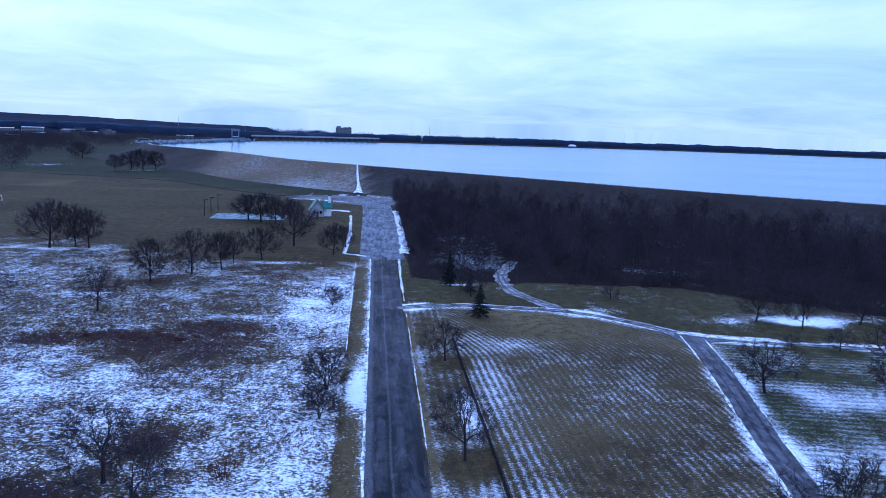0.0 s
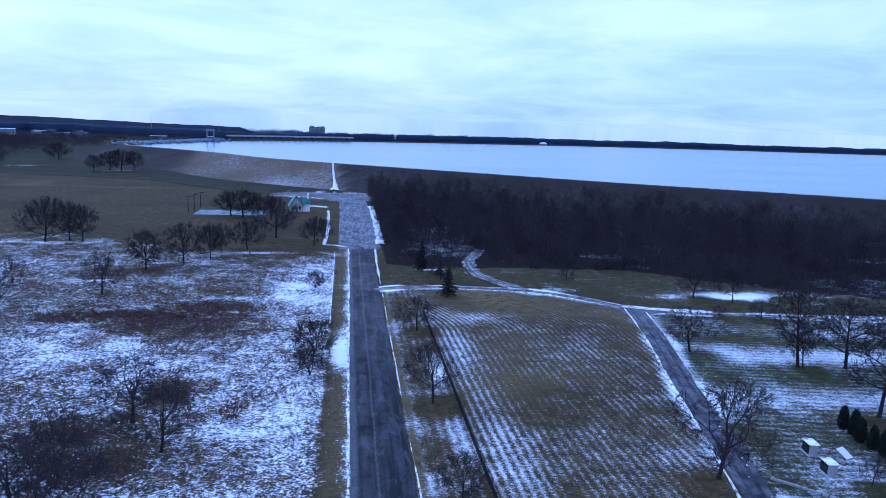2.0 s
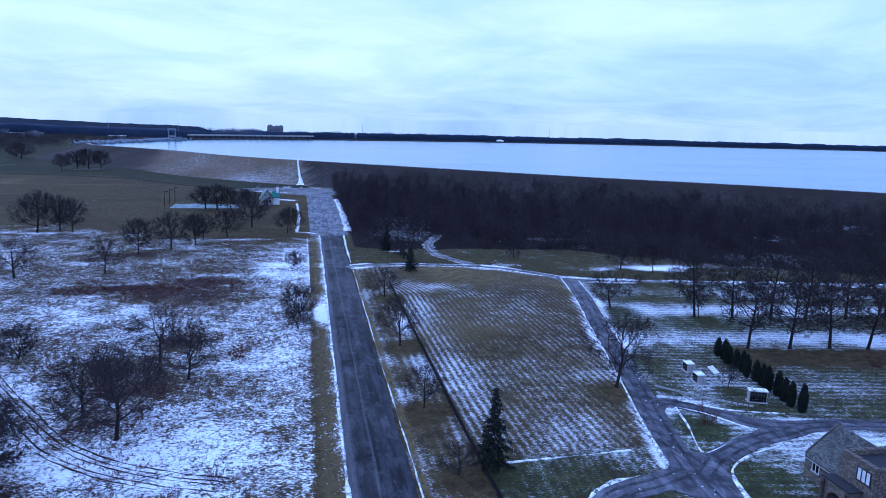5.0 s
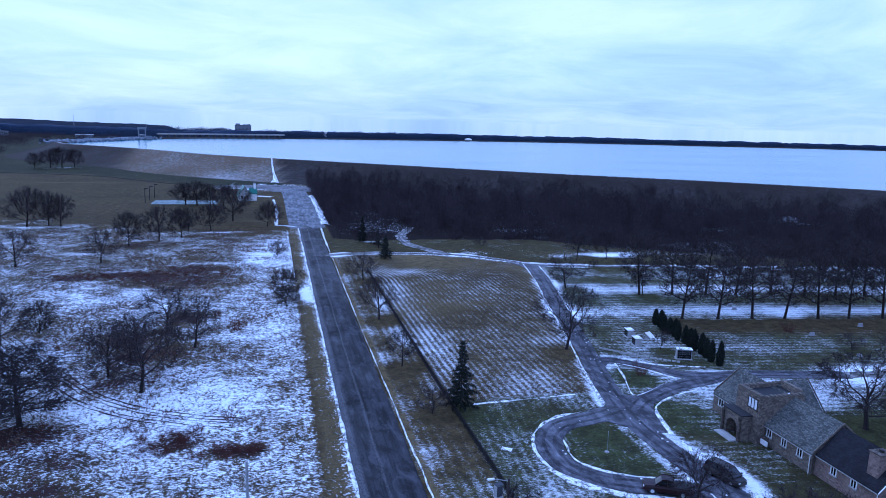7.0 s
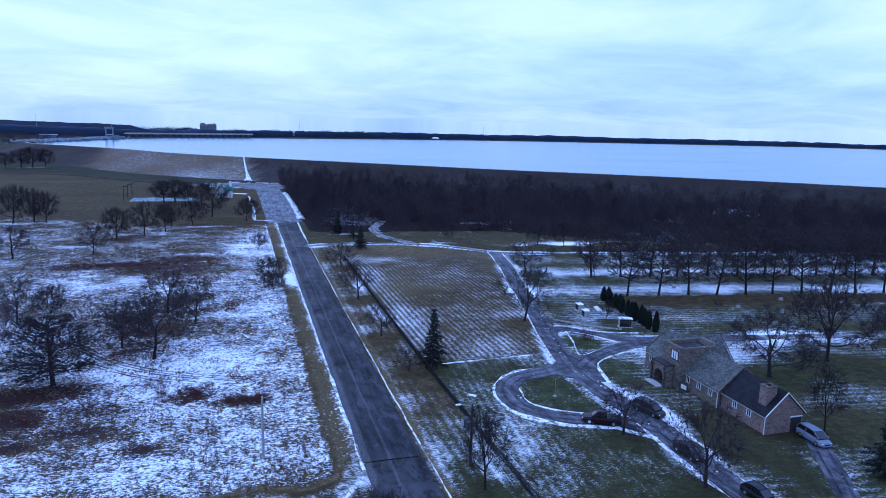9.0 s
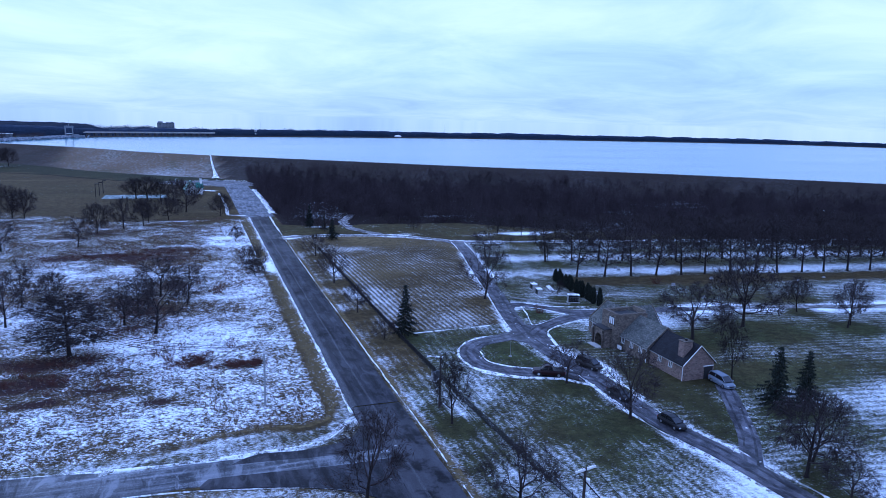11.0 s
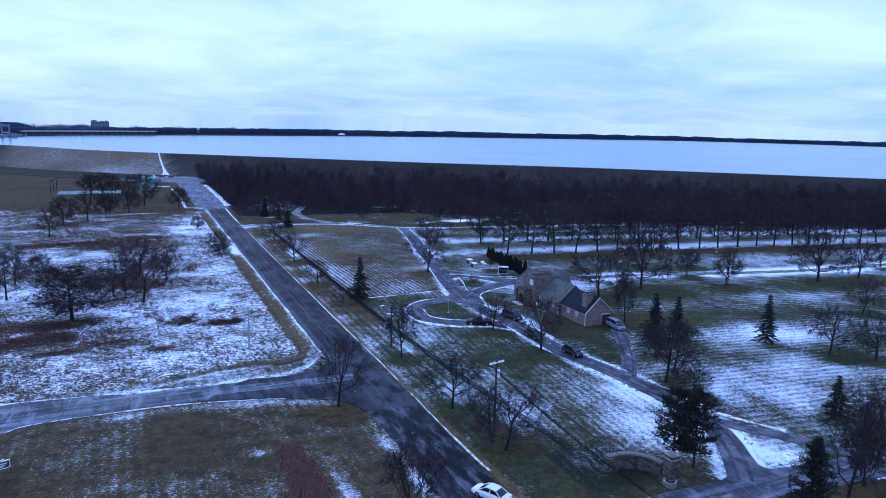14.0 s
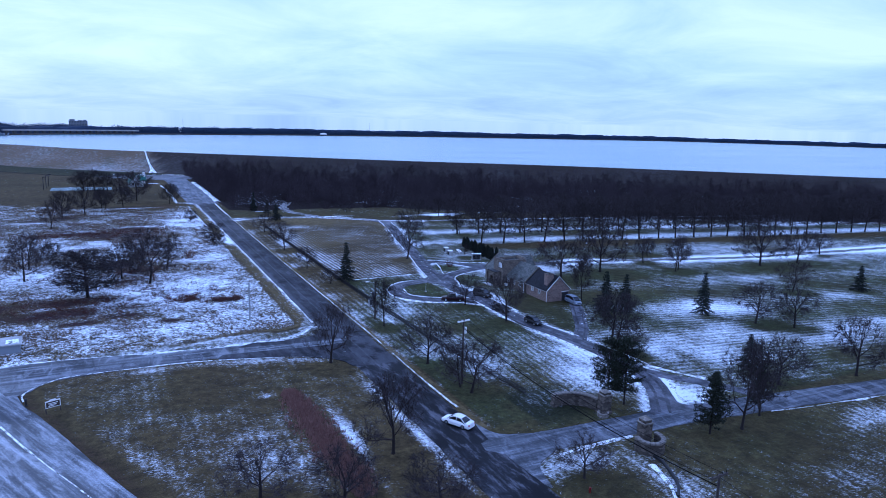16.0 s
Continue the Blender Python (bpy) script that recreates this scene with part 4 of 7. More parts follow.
# meadow north of the field, and open land further off
meadow = (X < -3) & (Y >= north_edge)
drift = vnoise(X * 0.35, Y, 16.0, 61, 3) - 0.5
path_y = np.interp(X, [-320, -241, -180, -125, -92, -64, -40], [480, 468, 452, 434, 404, 379, 366])
beyond = smooth01(Y - path_y + 6 * wide, -2, 4)
green = np.where(meadow, (0.02 + 0.9 * drift) * (1 - beyond) + 0.5 * beyond, green)
snow = np.where(meadow, np.maximum(snow * (snow > 0.3), -0.06 + 0.45 * drift - 0.3 * beyond), snow)
snow = snow + blob(X, Y, [(-166, 497, 16, 7, 0.8), (-240, 530, 14, 5, 0.5), (-88, 330, 8, 2.5, 0.35), (-60, 345, 20, 6, 0.2)]) * meadow * (0.6 + 2.0 * warp)
dim = smooth01(-X + 30 * wide, 118, 150) * smooth01(Y + 40 * wide, 500, 530)
brushy = np.where(dim * meadow > 0.02, -0.5 * dim, brushy)
brushy = np.where(beyond * meadow > 0.02, (-0.42 + 0.5 * wide) * beyond, brushy)

Z = 0.10 * (vnoise(X, Y, 6.0, 3) - 0.5) * near
hollow = np.minimum.reduce([line_distance(X, Y, l) - w for l, w in ((MAIN, 4.4), (LOT, 7.7), (SIDEROAD, 3.4), (SOUTHROAD, 2.9), (WIDEROAD, 5.4), (TOPLANE, 2.2), (BRANCH, 2.4), (INNER, 2.7), (LOOP, 2.6), (HOUSELEG, 2.5), (NORTHLEG, 2.4), (SPUR, 2.1), (BEND, 1.9), (GATEROAD, 3.4))])
Z = Z - 0.02 * np.maximum(np.hypot(X, Y) - 1550, 0)
Z = np.where(hollow < 1.5, np.minimum(Z, -0.03), Z) * smooth01(hollow, -0.5, 3.0) - 0.03 * (1 - smooth01(hollow, 0.0, 3.0))
nx, ny = len(gx), len(gy)
me = bpy.data.meshes.new("ground")
idx = np.arange(nx * ny).reshape(ny, nx)
quads = np.stack([idx[:-1, :-1], idx[:-1, 1:], idx[1:, 1:], idx[1:, :-1]], -1).reshape(-1, 4)
me.vertices.add(nx * ny)
me.vertices.foreach_set("co", np.stack([X, Y, Z], -1).ravel())
me.loops.add(quads.size)
me.loops.foreach_set("vertex_index", quads.ravel())
me.polygons.add(len(quads))
me.polygons.foreach_set("loop_start", np.arange(len(quads)) * 4)
me.update(calc_edges=True)
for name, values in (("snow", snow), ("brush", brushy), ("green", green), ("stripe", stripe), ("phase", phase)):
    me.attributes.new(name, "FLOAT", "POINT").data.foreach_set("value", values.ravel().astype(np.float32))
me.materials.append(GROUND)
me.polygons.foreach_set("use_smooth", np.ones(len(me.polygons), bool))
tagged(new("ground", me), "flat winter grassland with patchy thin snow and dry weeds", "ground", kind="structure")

# ---- reservoir: embankment, water, far shore ----
NEAR_CREST = [(-208, 660), (-190, 622), (-145, 583), (-105, 544), (-64, 493), (-38, 470), (-9, 448), (78, 388.8), (157, 335), (266, 272), (436, 150), (620, 30), (900, -160), (1250, -420)]
FAR_CREST = [(-208, 660), (-200, 720), (-172, 790), (-143, 850), (-60, 925), (113, 1000), (300, 1055), (500, 1088), (800, 1090), (1178, 1055), (1500, 800), (1750, 500), (1900, 150)]
CREST_Z, WATER_Z = 12.6, 11.2


def berm_material():
    g = Graph("embankment_grass", 0.95, 0.0, 0.05)
    a, b, c = g.noise(0.05, 4.0), g.noise(0.5, 5.0, 0.65), g.noise(0.02, 3.0, 0.5, (1.0, 1.0, 3.0))
    base = g.mix(b, (0.050, 0.038, 0.024), (0.165, 0.125, 0.078))
    base = g.mix(g.step(a, 0.45, 0.7), base, (0.082, 0.072, 0.044))
    base = g.mix(g.math("MULTIPLY", g.attr("brush"), 0.88), base, g.mix(b, (0.008, 0.0072, 0.0078), (0.025, 0.0205, 0.019)))
    sn = g.step(g.math("SUBTRACT", g.math("MULTIPLY_ADD", g.attr("snow"), 1.0, g.math("MULTIPLY", c, 0.5)), g.math("MULTIPLY", b, 0.9)), -0.30, 0.55)
    return g.done(g.mix(g.math("MULTIPLY", sn, g.math("MULTIPLY_ADD", g.attr("brush"), -0.6, 0.72)), base, (0.70, 0.72, 0.75)))


BERM = berm_material()


def embankment(name, crest, side, label, toe=46.0, snow_near=None):
    line = spline(crest, 6.0)
    n = normals(line) * side
    k = len(line)
    prof = [(-toe, -0.4), (-toe * 0.75, 2.2), (-toe * 0.45, 6.3), (-toe * 0.2, 10.0), (-5.0, CREST_Z - 0.25), (-3.2, CREST_Z), (2.0, CREST_Z), (4.2, CREST_Z - 0.6), (16.0, CREST_Z - 5.0)]
    v, s, dk = [], [], []
    for o, h in prof:
        p = line + n * o
        wob = (vnoise(p[:, 0], p[:, 1], 12.0, 31) - 0.5) * (0.5 if 0.5 < h < 12 else 0.08)
        v.append(np.column_stack([p, h + wob]))
        s.append(np.exp(-(((p[:, 0] + 42) / 46) ** 2 + ((p[:, 1] - 414) / 22) ** 2)) * 0.24 if snow_near else np.zeros(k))
        dk.append(np.maximum(smooth01(p[:, 0], -9, -5), 0.9 * smooth01(-p[:, 0] + 14 * (vnoise(p[:, 0], p[:, 1], 20.0, 77) - 0.5), 112, 132)) if snow_near else np.ones(k))
    f = [(r * k + i, r * k + i + 1, (r + 1) * k + i + 1, (r + 1) * k + i) for r in range(len(prof) - 1) for i in range(k - 1)]
    ob = mesh_object(name, np.vstack(v), f, BERM, smooth=True)
    ob.data.attributes.new("brush", "FLOAT", "POINT").data.foreach_set("value", np.concatenate(dk).astype(np.float32))
    ob.data.attributes.new("snow", "FLOAT", "POINT").data.foreach_set("value", np.concatenate(s).astype(np.float32))
    return tagged(ob, label, "embankment", kind="structure")


embankment("embankment_near", NEAR_CREST, 1.0, "long grass embankment of brown turf holding back the reservoir", snow_near=True)
embankment("embankment_far", FAR_CREST, -1.0, "distant low embankment along the far shore", toe=40.0)
# rubble facing along the crest
CREST_LINE = spline(NEAR_CREST, 4.0)
v, f = strip(CREST_LINE, -1.6, 1.4, CREST_Z + 0.12, 0.3, 0.05, 61, skirt=-CREST_Z + 0.3)
tagged(mesh_object("crest_road", v, f, TRACK), "pale gravel service road along the crest of the embankment", "road", kind="structure")
ring = np.vstack([spline(NEAR_CREST, 20.0), spline(FAR_CREST, 20.0)[::-1]])
tagged(mesh_object("water", np.column_stack([ring, np.full(len(ring), WATER_Z)]), [tuple(range(len(ring)))], WATER), "calm pale reservoir water reflecting the overcast sky", "water", kind="structure")
v, f = strip(spline([(-300, 478), (-241, 468), (-180, 452), (-125, 434), (-92, 404), (-64.5, 379), (-40, 366)], 4.0), -1.3, 1.3, 0.07, 0.3, 0.02, 62)
DITCH = plain("damp_path", (0.010, 0.010, 0.008), (0.030, 0.028, 0.022), 1.0, 0.95, spec=0.03)
tagged(mesh_object("lower_path", v, f, DITCH), "dark narrow path along the foot of the embankment", "path", kind="structure")
# footpath up the slope
foot = spline([(-8.6, 392), (-8.2, 402), (-9.4, 420), (-10.5, 446)], 1.5)
k = len(foot)
rise = np.interp((448 - foot[:, 1]) * 0.83, [2, 5, 9.2, 20.7, 34.5, 44.5, 46], [CREST_Z, 12.35, 10.0, 6.3, 2.2, 0.0, 0.0]) + 0.3
nrm = normals(foot)
halfw = np.interp(foot[:, 1], [392, 402, 412, 447], [2.6, 1.6, 0.8, 0.45]) * (0.75 + 0.5 * vnoise(foot[:, 0], foot[:, 1], 4.0, 8))
v = np.vstack([np.column_stack([foot + nrm * halfw[:, None], rise]), np.column_stack([foot, rise + 0.35]), np.column_stack([foot - nrm * halfw[:, None], rise])])
f = [(r * k + i, r * k + i + 1, (r + 1) * k + i + 1, (r + 1) * k + i) for r in range(2) for i in range(k - 1)]
tagged(mesh_object("footpath", v, f, SNOW), "snow-filled footpath climbing the embankment", "path", kind="structure")


# ---- trees ----
def sweep(segs, sides, tip=False):
    """Tapered tubes for rows of (a, b, r0, r1), as one array mesh. tip: the far end closes to a point."""
    a, b = np.array([s[0] for s in segs]), np.array([s[1] for s in segs])
    r0, r1 = np.array([s[2] for s in segs]), np.array([s[3] for s in segs])
    d = b - a
    d /= np.linalg.norm(d, axis=1, keepdims=True) + 1e-9
    ref = np.where(np.abs(d[:, 2:3]) > 0.9, [[1.0, 0, 0]], [[0, 0, 1.0]])
    u = np.cross(d, ref)
    u /= np.linalg.norm(u, axis=1, keepdims=True) + 1e-9
    w = np.cross(d, u)
    ang = np.arange(sides) * 2 * math.pi / sides
    circ = np.cos(ang)[None, :, None] * u[:, None] + np.sin(ang)[None, :, None] * w[:, None]
    low = a[:, None] + circ * r0[:, None, None]
    n = len(segs)
    if tip:
        v = np.concatenate([low, b[:, None]], 1)
        base = np.arange(n)[:, None, None] * (sides + 1)
        i = np.arange(sides)
        f = np.stack([i, (i + 1) % sides, np.full(sides, sides)], -1)[None] + base
        return v.reshape(-1, 3), [tuple(r) for r in f.reshape(-1, 3).tolist()]
    high = b[:, None] + circ * r1[:, None, None]
    v = np.concatenate([low, high], 1)
    base = np.arange(n)[:, None, None] * (2 * sides)
    i = np.arange(sides)
    f = np.stack([i, (i + 1) % sides, sides + (i + 1) % sides, sides + i], -1)[None] + base
    return v.reshape(-1, 3), [tuple(r) for r in f.reshape(-1, 4).tolist()]


def merge(*meshes):
    vs, fs, base = [], [], 0
    for v, f in meshes:
        vs.append(np.asarray(v))
        fs.extend(tuple(i + base for i in q) for q in f)
        base += len(v)
    return np.vstack(vs), fs


def unit(v):
    return v / (np.linalg.norm(v) + 1e-9)


def grow(seed, bole=0.2, mains=5, spread=0.62, levels=4, leader=False, rise=0.10, girth=0.021, side=2, fine=3, stems=1, ratio=0.78, thin=0.0024, haze=1500):
    """A leafless tree of height 1 and crown width 1: rows of trunk, limb and twig segments.
    leader: a straight trunk through an oval crown; otherwise the bole forks into arching mains."""
    rng = np.random.default_rng(seed)
    trunk, limb, twig = [], [], []

    def splay(d, angle, turn):
        a = unit(np.cross(d, [0.31, 0.77, 0.2] if abs(d[2]) > 0.8 else [0, 0, 1.0]))
        b = np.cross(d, a)
        return unit(d * math.cos(angle) + (a * math.cos(turn) + b * math.sin(turn)) * math.sin(angle))

    def spray(p, d, length):
        for _ in range(fine):
            e = unit(d + rng.normal(0, 0.42, 3) + [0, 0, 0.15])
            twig.append((p, p + e * length * rng.uniform(0.6, 1.25), thin, 0.0))

    def shoot(p, d, length, r, level):
        steps = 3 if level < 2 else 2
        for k in range(steps):
            d = unit(d + rng.normal(0, 0.11 + 0.02 * level, 3) + [0, 0, rise])
            q = p + d * length / steps
            r1 = r * 0.86
            (limb if level < 3 else twig).append((p, q, r, r1))
            if level:
                for _ in range(side if level > 1 else side - 1):
                    o = p + (q - p) * rng.random()
                    e = splay(d, rng.uniform(0.5, 1.0), rng.uniform(0, 6.28))
                    ln = length * rng.uniform(0.30, 0.55)
                    m = o + e * ln
                    twig.append((o, m, max(r * 0.4, thin), thin * 0.7))
                    spray(o + e * ln * rng.uniform(0.4, 0.9), e, ln * 0.8)
            p, r = q, r1
        if level >= levels:
            spray(p, d, length * 0.8)
            return
        count, turn = (2 if rng.random() < 0.62 else 3), rng.uniform(0, 6.28)
        for j in range(count):
            e = splay(d, rng.uniform(0.26, 0.58), turn + j * 6.28 / count + rng.uniform(-0.5, 0.5))
            shoot(p, e, length * ratio * rng.uniform(0.8, 1.12), max(r * 0.74, thin * 1.2), level + 1)

    for stem in range(stems):
        p, d = np.zeros(3), unit(np.array([0.05 * rng.normal(), 0.05 * rng.normal(), 1.0]) + (splay(np.array([0, 0, 1.0]), 1.2, stem * 2.2) * 0.35 if stems > 1 else 0))
        if leader:
            n, top, r = 9, 0.94, girth
            knots = [p]
            for k in range(n):
                d = unit(d + rng.normal(0, 0.025, 3) + [0, 0, 0.05])
                q = p + d * top / n
                trunk.append((p, q, r * (1 - 0.09 * k), r * (1 - 0.09 * (k + 1))))
                p = q
                knots.append(p)
            for j in range(mains):
                f = (j + rng.uniform(0, 0.8)) / mains
                t = bole + (0.97 - bole) * f
                k = min(int(t * n), n - 1)
                o = knots[k] + (knots[k + 1] - knots[k]) * (t * n - k)
                e = splay(np.array([0, 0, 1.0]), spread * rng.uniform(0.85, 1.15) * (1.15 - 0.55 * f), j * 2.4 + rng.uniform(-0.4, 0.4))
                shoot(o, e, 0.20 * (math.sin(math.pi * (0.24 + 0.66 * f)) ** 0.8) * rng.uniform(0.85, 1.15), girth * (0.42 - 0.2 * f), 1)
        else:
            r, n, reach = girth / stems**0.4, 4, bole + 0.24
            knots = [p]
            for k in range(n):
                d = unit(d + rng.normal(0, 0.06, 3))
                q = p + d * reach / n
                trunk.append((p, q, r * (1 - 0.11 * k), r * (1 - 0.11 * (k + 1))))
                p = q
                knots.append(p)
            turn = rng.uniform(0, 6.28)
            for j in range(mains):
                f = j / max(mains - 1, 1)
                t = (bole + (reach - bole) * f) / reach * n * 0.999
                k = min(int(t), n - 1)
                o = knots[k] + (knots[k + 1] - knots[k]) * (t - k)
                e = splay(d, spread * (1.25 - 0.95 * f) * rng.uniform(0.85, 1.15), turn + j * 2.4 + rng.uniform(-0.35, 0.35))
                shoot(o, e, (0.25 - 0.05 * f) * rng.uniform(0.85, 1.15), r * (0.46 + 0.12 * f), 0)
    ends = np.array([s[1] for s in twig])
    top = np.percentile(ends[:, 2], 99.6)
    mid = np.median(ends[:, :2], axis=0) * 0
    breadth = np.percentile(np.hypot(ends[:, 0] - mid[0], ends[:, 1] - mid[1]), 97) * 2
    scale = np.array([1 / breadth, 1 / breadth, 1 / top])
    low = bole * 0.75
    mid = np.array([0, 0, (1 + low) / 2])
    size = np.array([0.54, 0.54, (1 - low) / 2 * 1.06])
    twig = [s for s in twig if np.sum(((s[1] * scale - mid) / size) ** 2) < 1.12]
    # fine outer twigs that close the gaps between the boughs
    mist = []
    if haze:
        tips = np.array([s[1] for s in twig]) * scale
        goal = rng.normal(0, 1, (haze, 3))
        goal = goal / np.linalg.norm(goal, axis=1, keepdims=True) * rng.uniform(0.35, 1.0, (haze, 1)) ** 0.6 * size * 0.97 + mid
        for g_ in goal:
            o = tips[np.argmin(((tips - g_) ** 2).sum(1))]
            far = float(np.linalg.norm(g_ - o))
            e = unit(g_ - o + rng.normal(0, 0.35 * far + 0.01, 3))
            mist.append((o / scale, (o + e * min(max(far, 0.06), 0.19)) / scale, thin * 0.92, 0.0))
    return [[(a * scale, b * scale, r0, r1) for a, b, r0, r1 in rows] for rows in (trunk, limb, twig, mist)]


def slivers(segs, seed):
    """Single narrow triangles for the finest twigs."""
    rng = np.random.default_rng(seed)
    a, b, r = np.array([s[0] for s in segs]), np.array([s[1] for s in segs]), np.array([s[2] for s in segs])
    side = np.cross(b - a, rng.normal(0, 1, a.shape))
    side *= (r / (np.linalg.norm(side, axis=1) + 1e-9))[:, None]
    v = np.stack([a - side, a + side, b], 1).reshape(-1, 3)
    return v, [tuple(q) for q in np.arange(len(v)).reshape(-1, 3).tolist()]


def tree_meshes(seed, **how):
    """Trunk and crown meshes of a tree with height 1 and crown width 1."""
    trunk, limb, twig, mist = grow(seed, **how)
    out = []
    flare = [(np.array([0, 0, -0.02]), trunk[0][0] + np.array([0, 0, 0.03]), trunk[0][2] * 1.7, trunk[0][2] * 1.03)]
    for name, parts, mat in (("trunk", [sweep(trunk + flare, 7)], BARK), ("crown", [sweep(limb, 4), sweep(twig, 3, True), slivers(mist, seed)], TWIG)):
        v, f = merge(*parts)
        me = bpy.data.meshes.new(name)
        me.from_pydata(v.tolist(), [], f)
        me.materials.append(mat)
        out.append(me)
    return out


SPREADING = [tree_meshes(s, bole=0.15, mains=7, spread=1.15, levels=3, rise=0.03, fine=4, haze=1900) for s in (3, 8, 15, 19)]
DENSE = [tree_meshes(s, bole=0.15, mains=9, spread=1.15, levels=3, rise=0.05, fine=4, thin=0.0028, haze=2500) for s in (71, 74, 79)]
UPRIGHT = [tree_meshes(s, bole=0.17, mains=7, spread=0.95, levels=3, rise=0.08, fine=4) for s in (21, 27, 33)]
SHRUBBY = [tree_meshes(s, bole=0.05, mains=5, spread=1.1, levels=2, stems=3, fine=4, thin=0.004) for s in (41, 47)]
TALL = [tree_meshes(s, bole=0.24, mains=18, spread=1.05, levels=2, leader=True, side=3, fine=3, girth=0.025, thin=0.0034, haze=1700) for s in (52, 58, 64)]
OAK = [tree_meshes(s, bole=0.14, mains=34, spread=1.3, levels=2, leader=True, side=5, fine=5, girth=0.026, rise=0.02, thin=0.0032, haze=4200) for s in (83,)]
PLACE_RNG = random.Random(4)


def plant(x, y, h, w, family, label, category="tree", group=""):
    trunk, crown = PLACE_RNG.choice(family)
    t = new("tree")
    t.matrix_basis = Matrix.LocRotScale((x, y, -0.05), Euler((0, 0, PLACE_RNG.uniform(0, 6.28))), (w, w, h))
    for name, me in (("trunk", trunk), ("crown", crown)):
        o = new(name, me)
        o.parent = t
    return tagged(t, label, category, group)


for x, y, h, w in FIELD_TREES:
    plant(x, y, h, w * 1.42, SHRUBBY if h < 7.5 else OAK if w > 10.5 else SPREADING, "small bare shrubby tree in the snowy weeds" if h < 7.5 else "bare tree with a dense dark twiggy crown in the rough field" if w > 10.5 else "bare spreading tree with thin limbs in the rough field", group="trees in the rough field")
for x, y, h, w in PARK_TREES:
    plant(x, y, h * 1.08, w * 1.42, DENSE, "bare rounded park tree at the edge of the meadow", group="park trees by the meadow")
for x, y, h, w in FAR_TREES:
    plant(x, y, h, w * 1.25, DENSE, "distant bare tree below the embankment", group="trees below the embankment")
for x, y, h, w in VERGE_TREES:
    plant(x, y, h, w * 1.5, UPRIGHT if w < 0.75 * h else SPREADING, "bare roadside tree with thin grey limbs", group="trees along the road verge")
for x, y, h, w in YARD_TREES:
    plant(x, y, h, w * (1.15 if h > 16 else 1.45), DENSE if h > 16 else SPREADING if w > 0.7 * h else UPRIGHT, "large bare spreading tree on the cemetery lawn" if h > 10 else "small bare tree on the cemetery lawn", group="cemetery lawn trees")
for x, y, h, w in EAST_TREES:
    plant(x, y, h, w * 1.42, DENSE if h > 14.5 else SPREADING if w > 0.7 * h else UPRIGHT, "bare tree on the striped snowy lawn", group="trees on the east lawn")

# two long avenue rows and a ragged third, with gaps
row_rng = random.Random(9)
for k in range(24):
    plant(80.3 + 8.15 * k + row_rng.uniform(-0.5, 0.5), 69.6 - 1.12 * k, row_rng.uniform(14.8, 16.8), row_rng.uniform(11.8, 14.4), TALL, "tall bare avenue tree with a straight dark trunk", group="avenue trees")
for k in range(23):
    plant(81.5 + 8.9 * k + row_rng.uniform(-0.7, 0.7), 91.2 - 1.30 * k, row_rng.uniform(14.0, 16.4), row_rng.uniform(11.8, 14.4), TALL, "tall bare avenue tree with a straight dark trunk", group="avenue trees")
for k in range(15):
    plant(128 + 11.0 * k + row_rng.uniform(-3, 3), 104 - 1.6 * k + row_rng.uniform(-4, 4), row_rng.uniform(12, 16), row_rng.uniform(8, 11), TALL, "bare tree standing before the dark woods", group="trees before the woods")


# ---- evergreens ----
def leaf_cloud(centres, dirs, size, rng, per, droop=0.2, flat=0.5, slim=0.28):
    """Small pointed needle sprays about each centre."""
    k = len(centres)
    c = np.repeat(centres, per, 0) + rng.normal(0, size * 0.55, (k * per, 3)) * [1, 1, flat]
    d = np.repeat(dirs, per, 0) + rng.normal(0, 0.55, (k * per, 3)) - [0, 0, droop]
    d /= np.linalg.norm(d, axis=1, keepdims=True)
    s = np.cross(d, rng.normal(0, 1, (k * per, 3)))
    s /= np.linalg.norm(s, axis=1, keepdims=True) + 1e-9
    ln = size * rng.uniform(0.7, 1.4, (k * per, 1))
    v = np.stack([c - s * ln * slim, c + s * ln * slim, c + d * ln], 1).reshape(-1, 3)
    f = np.arange(k * per * 3).reshape(-1, 3)
    return v, [tuple(r) for r in f.tolist()]


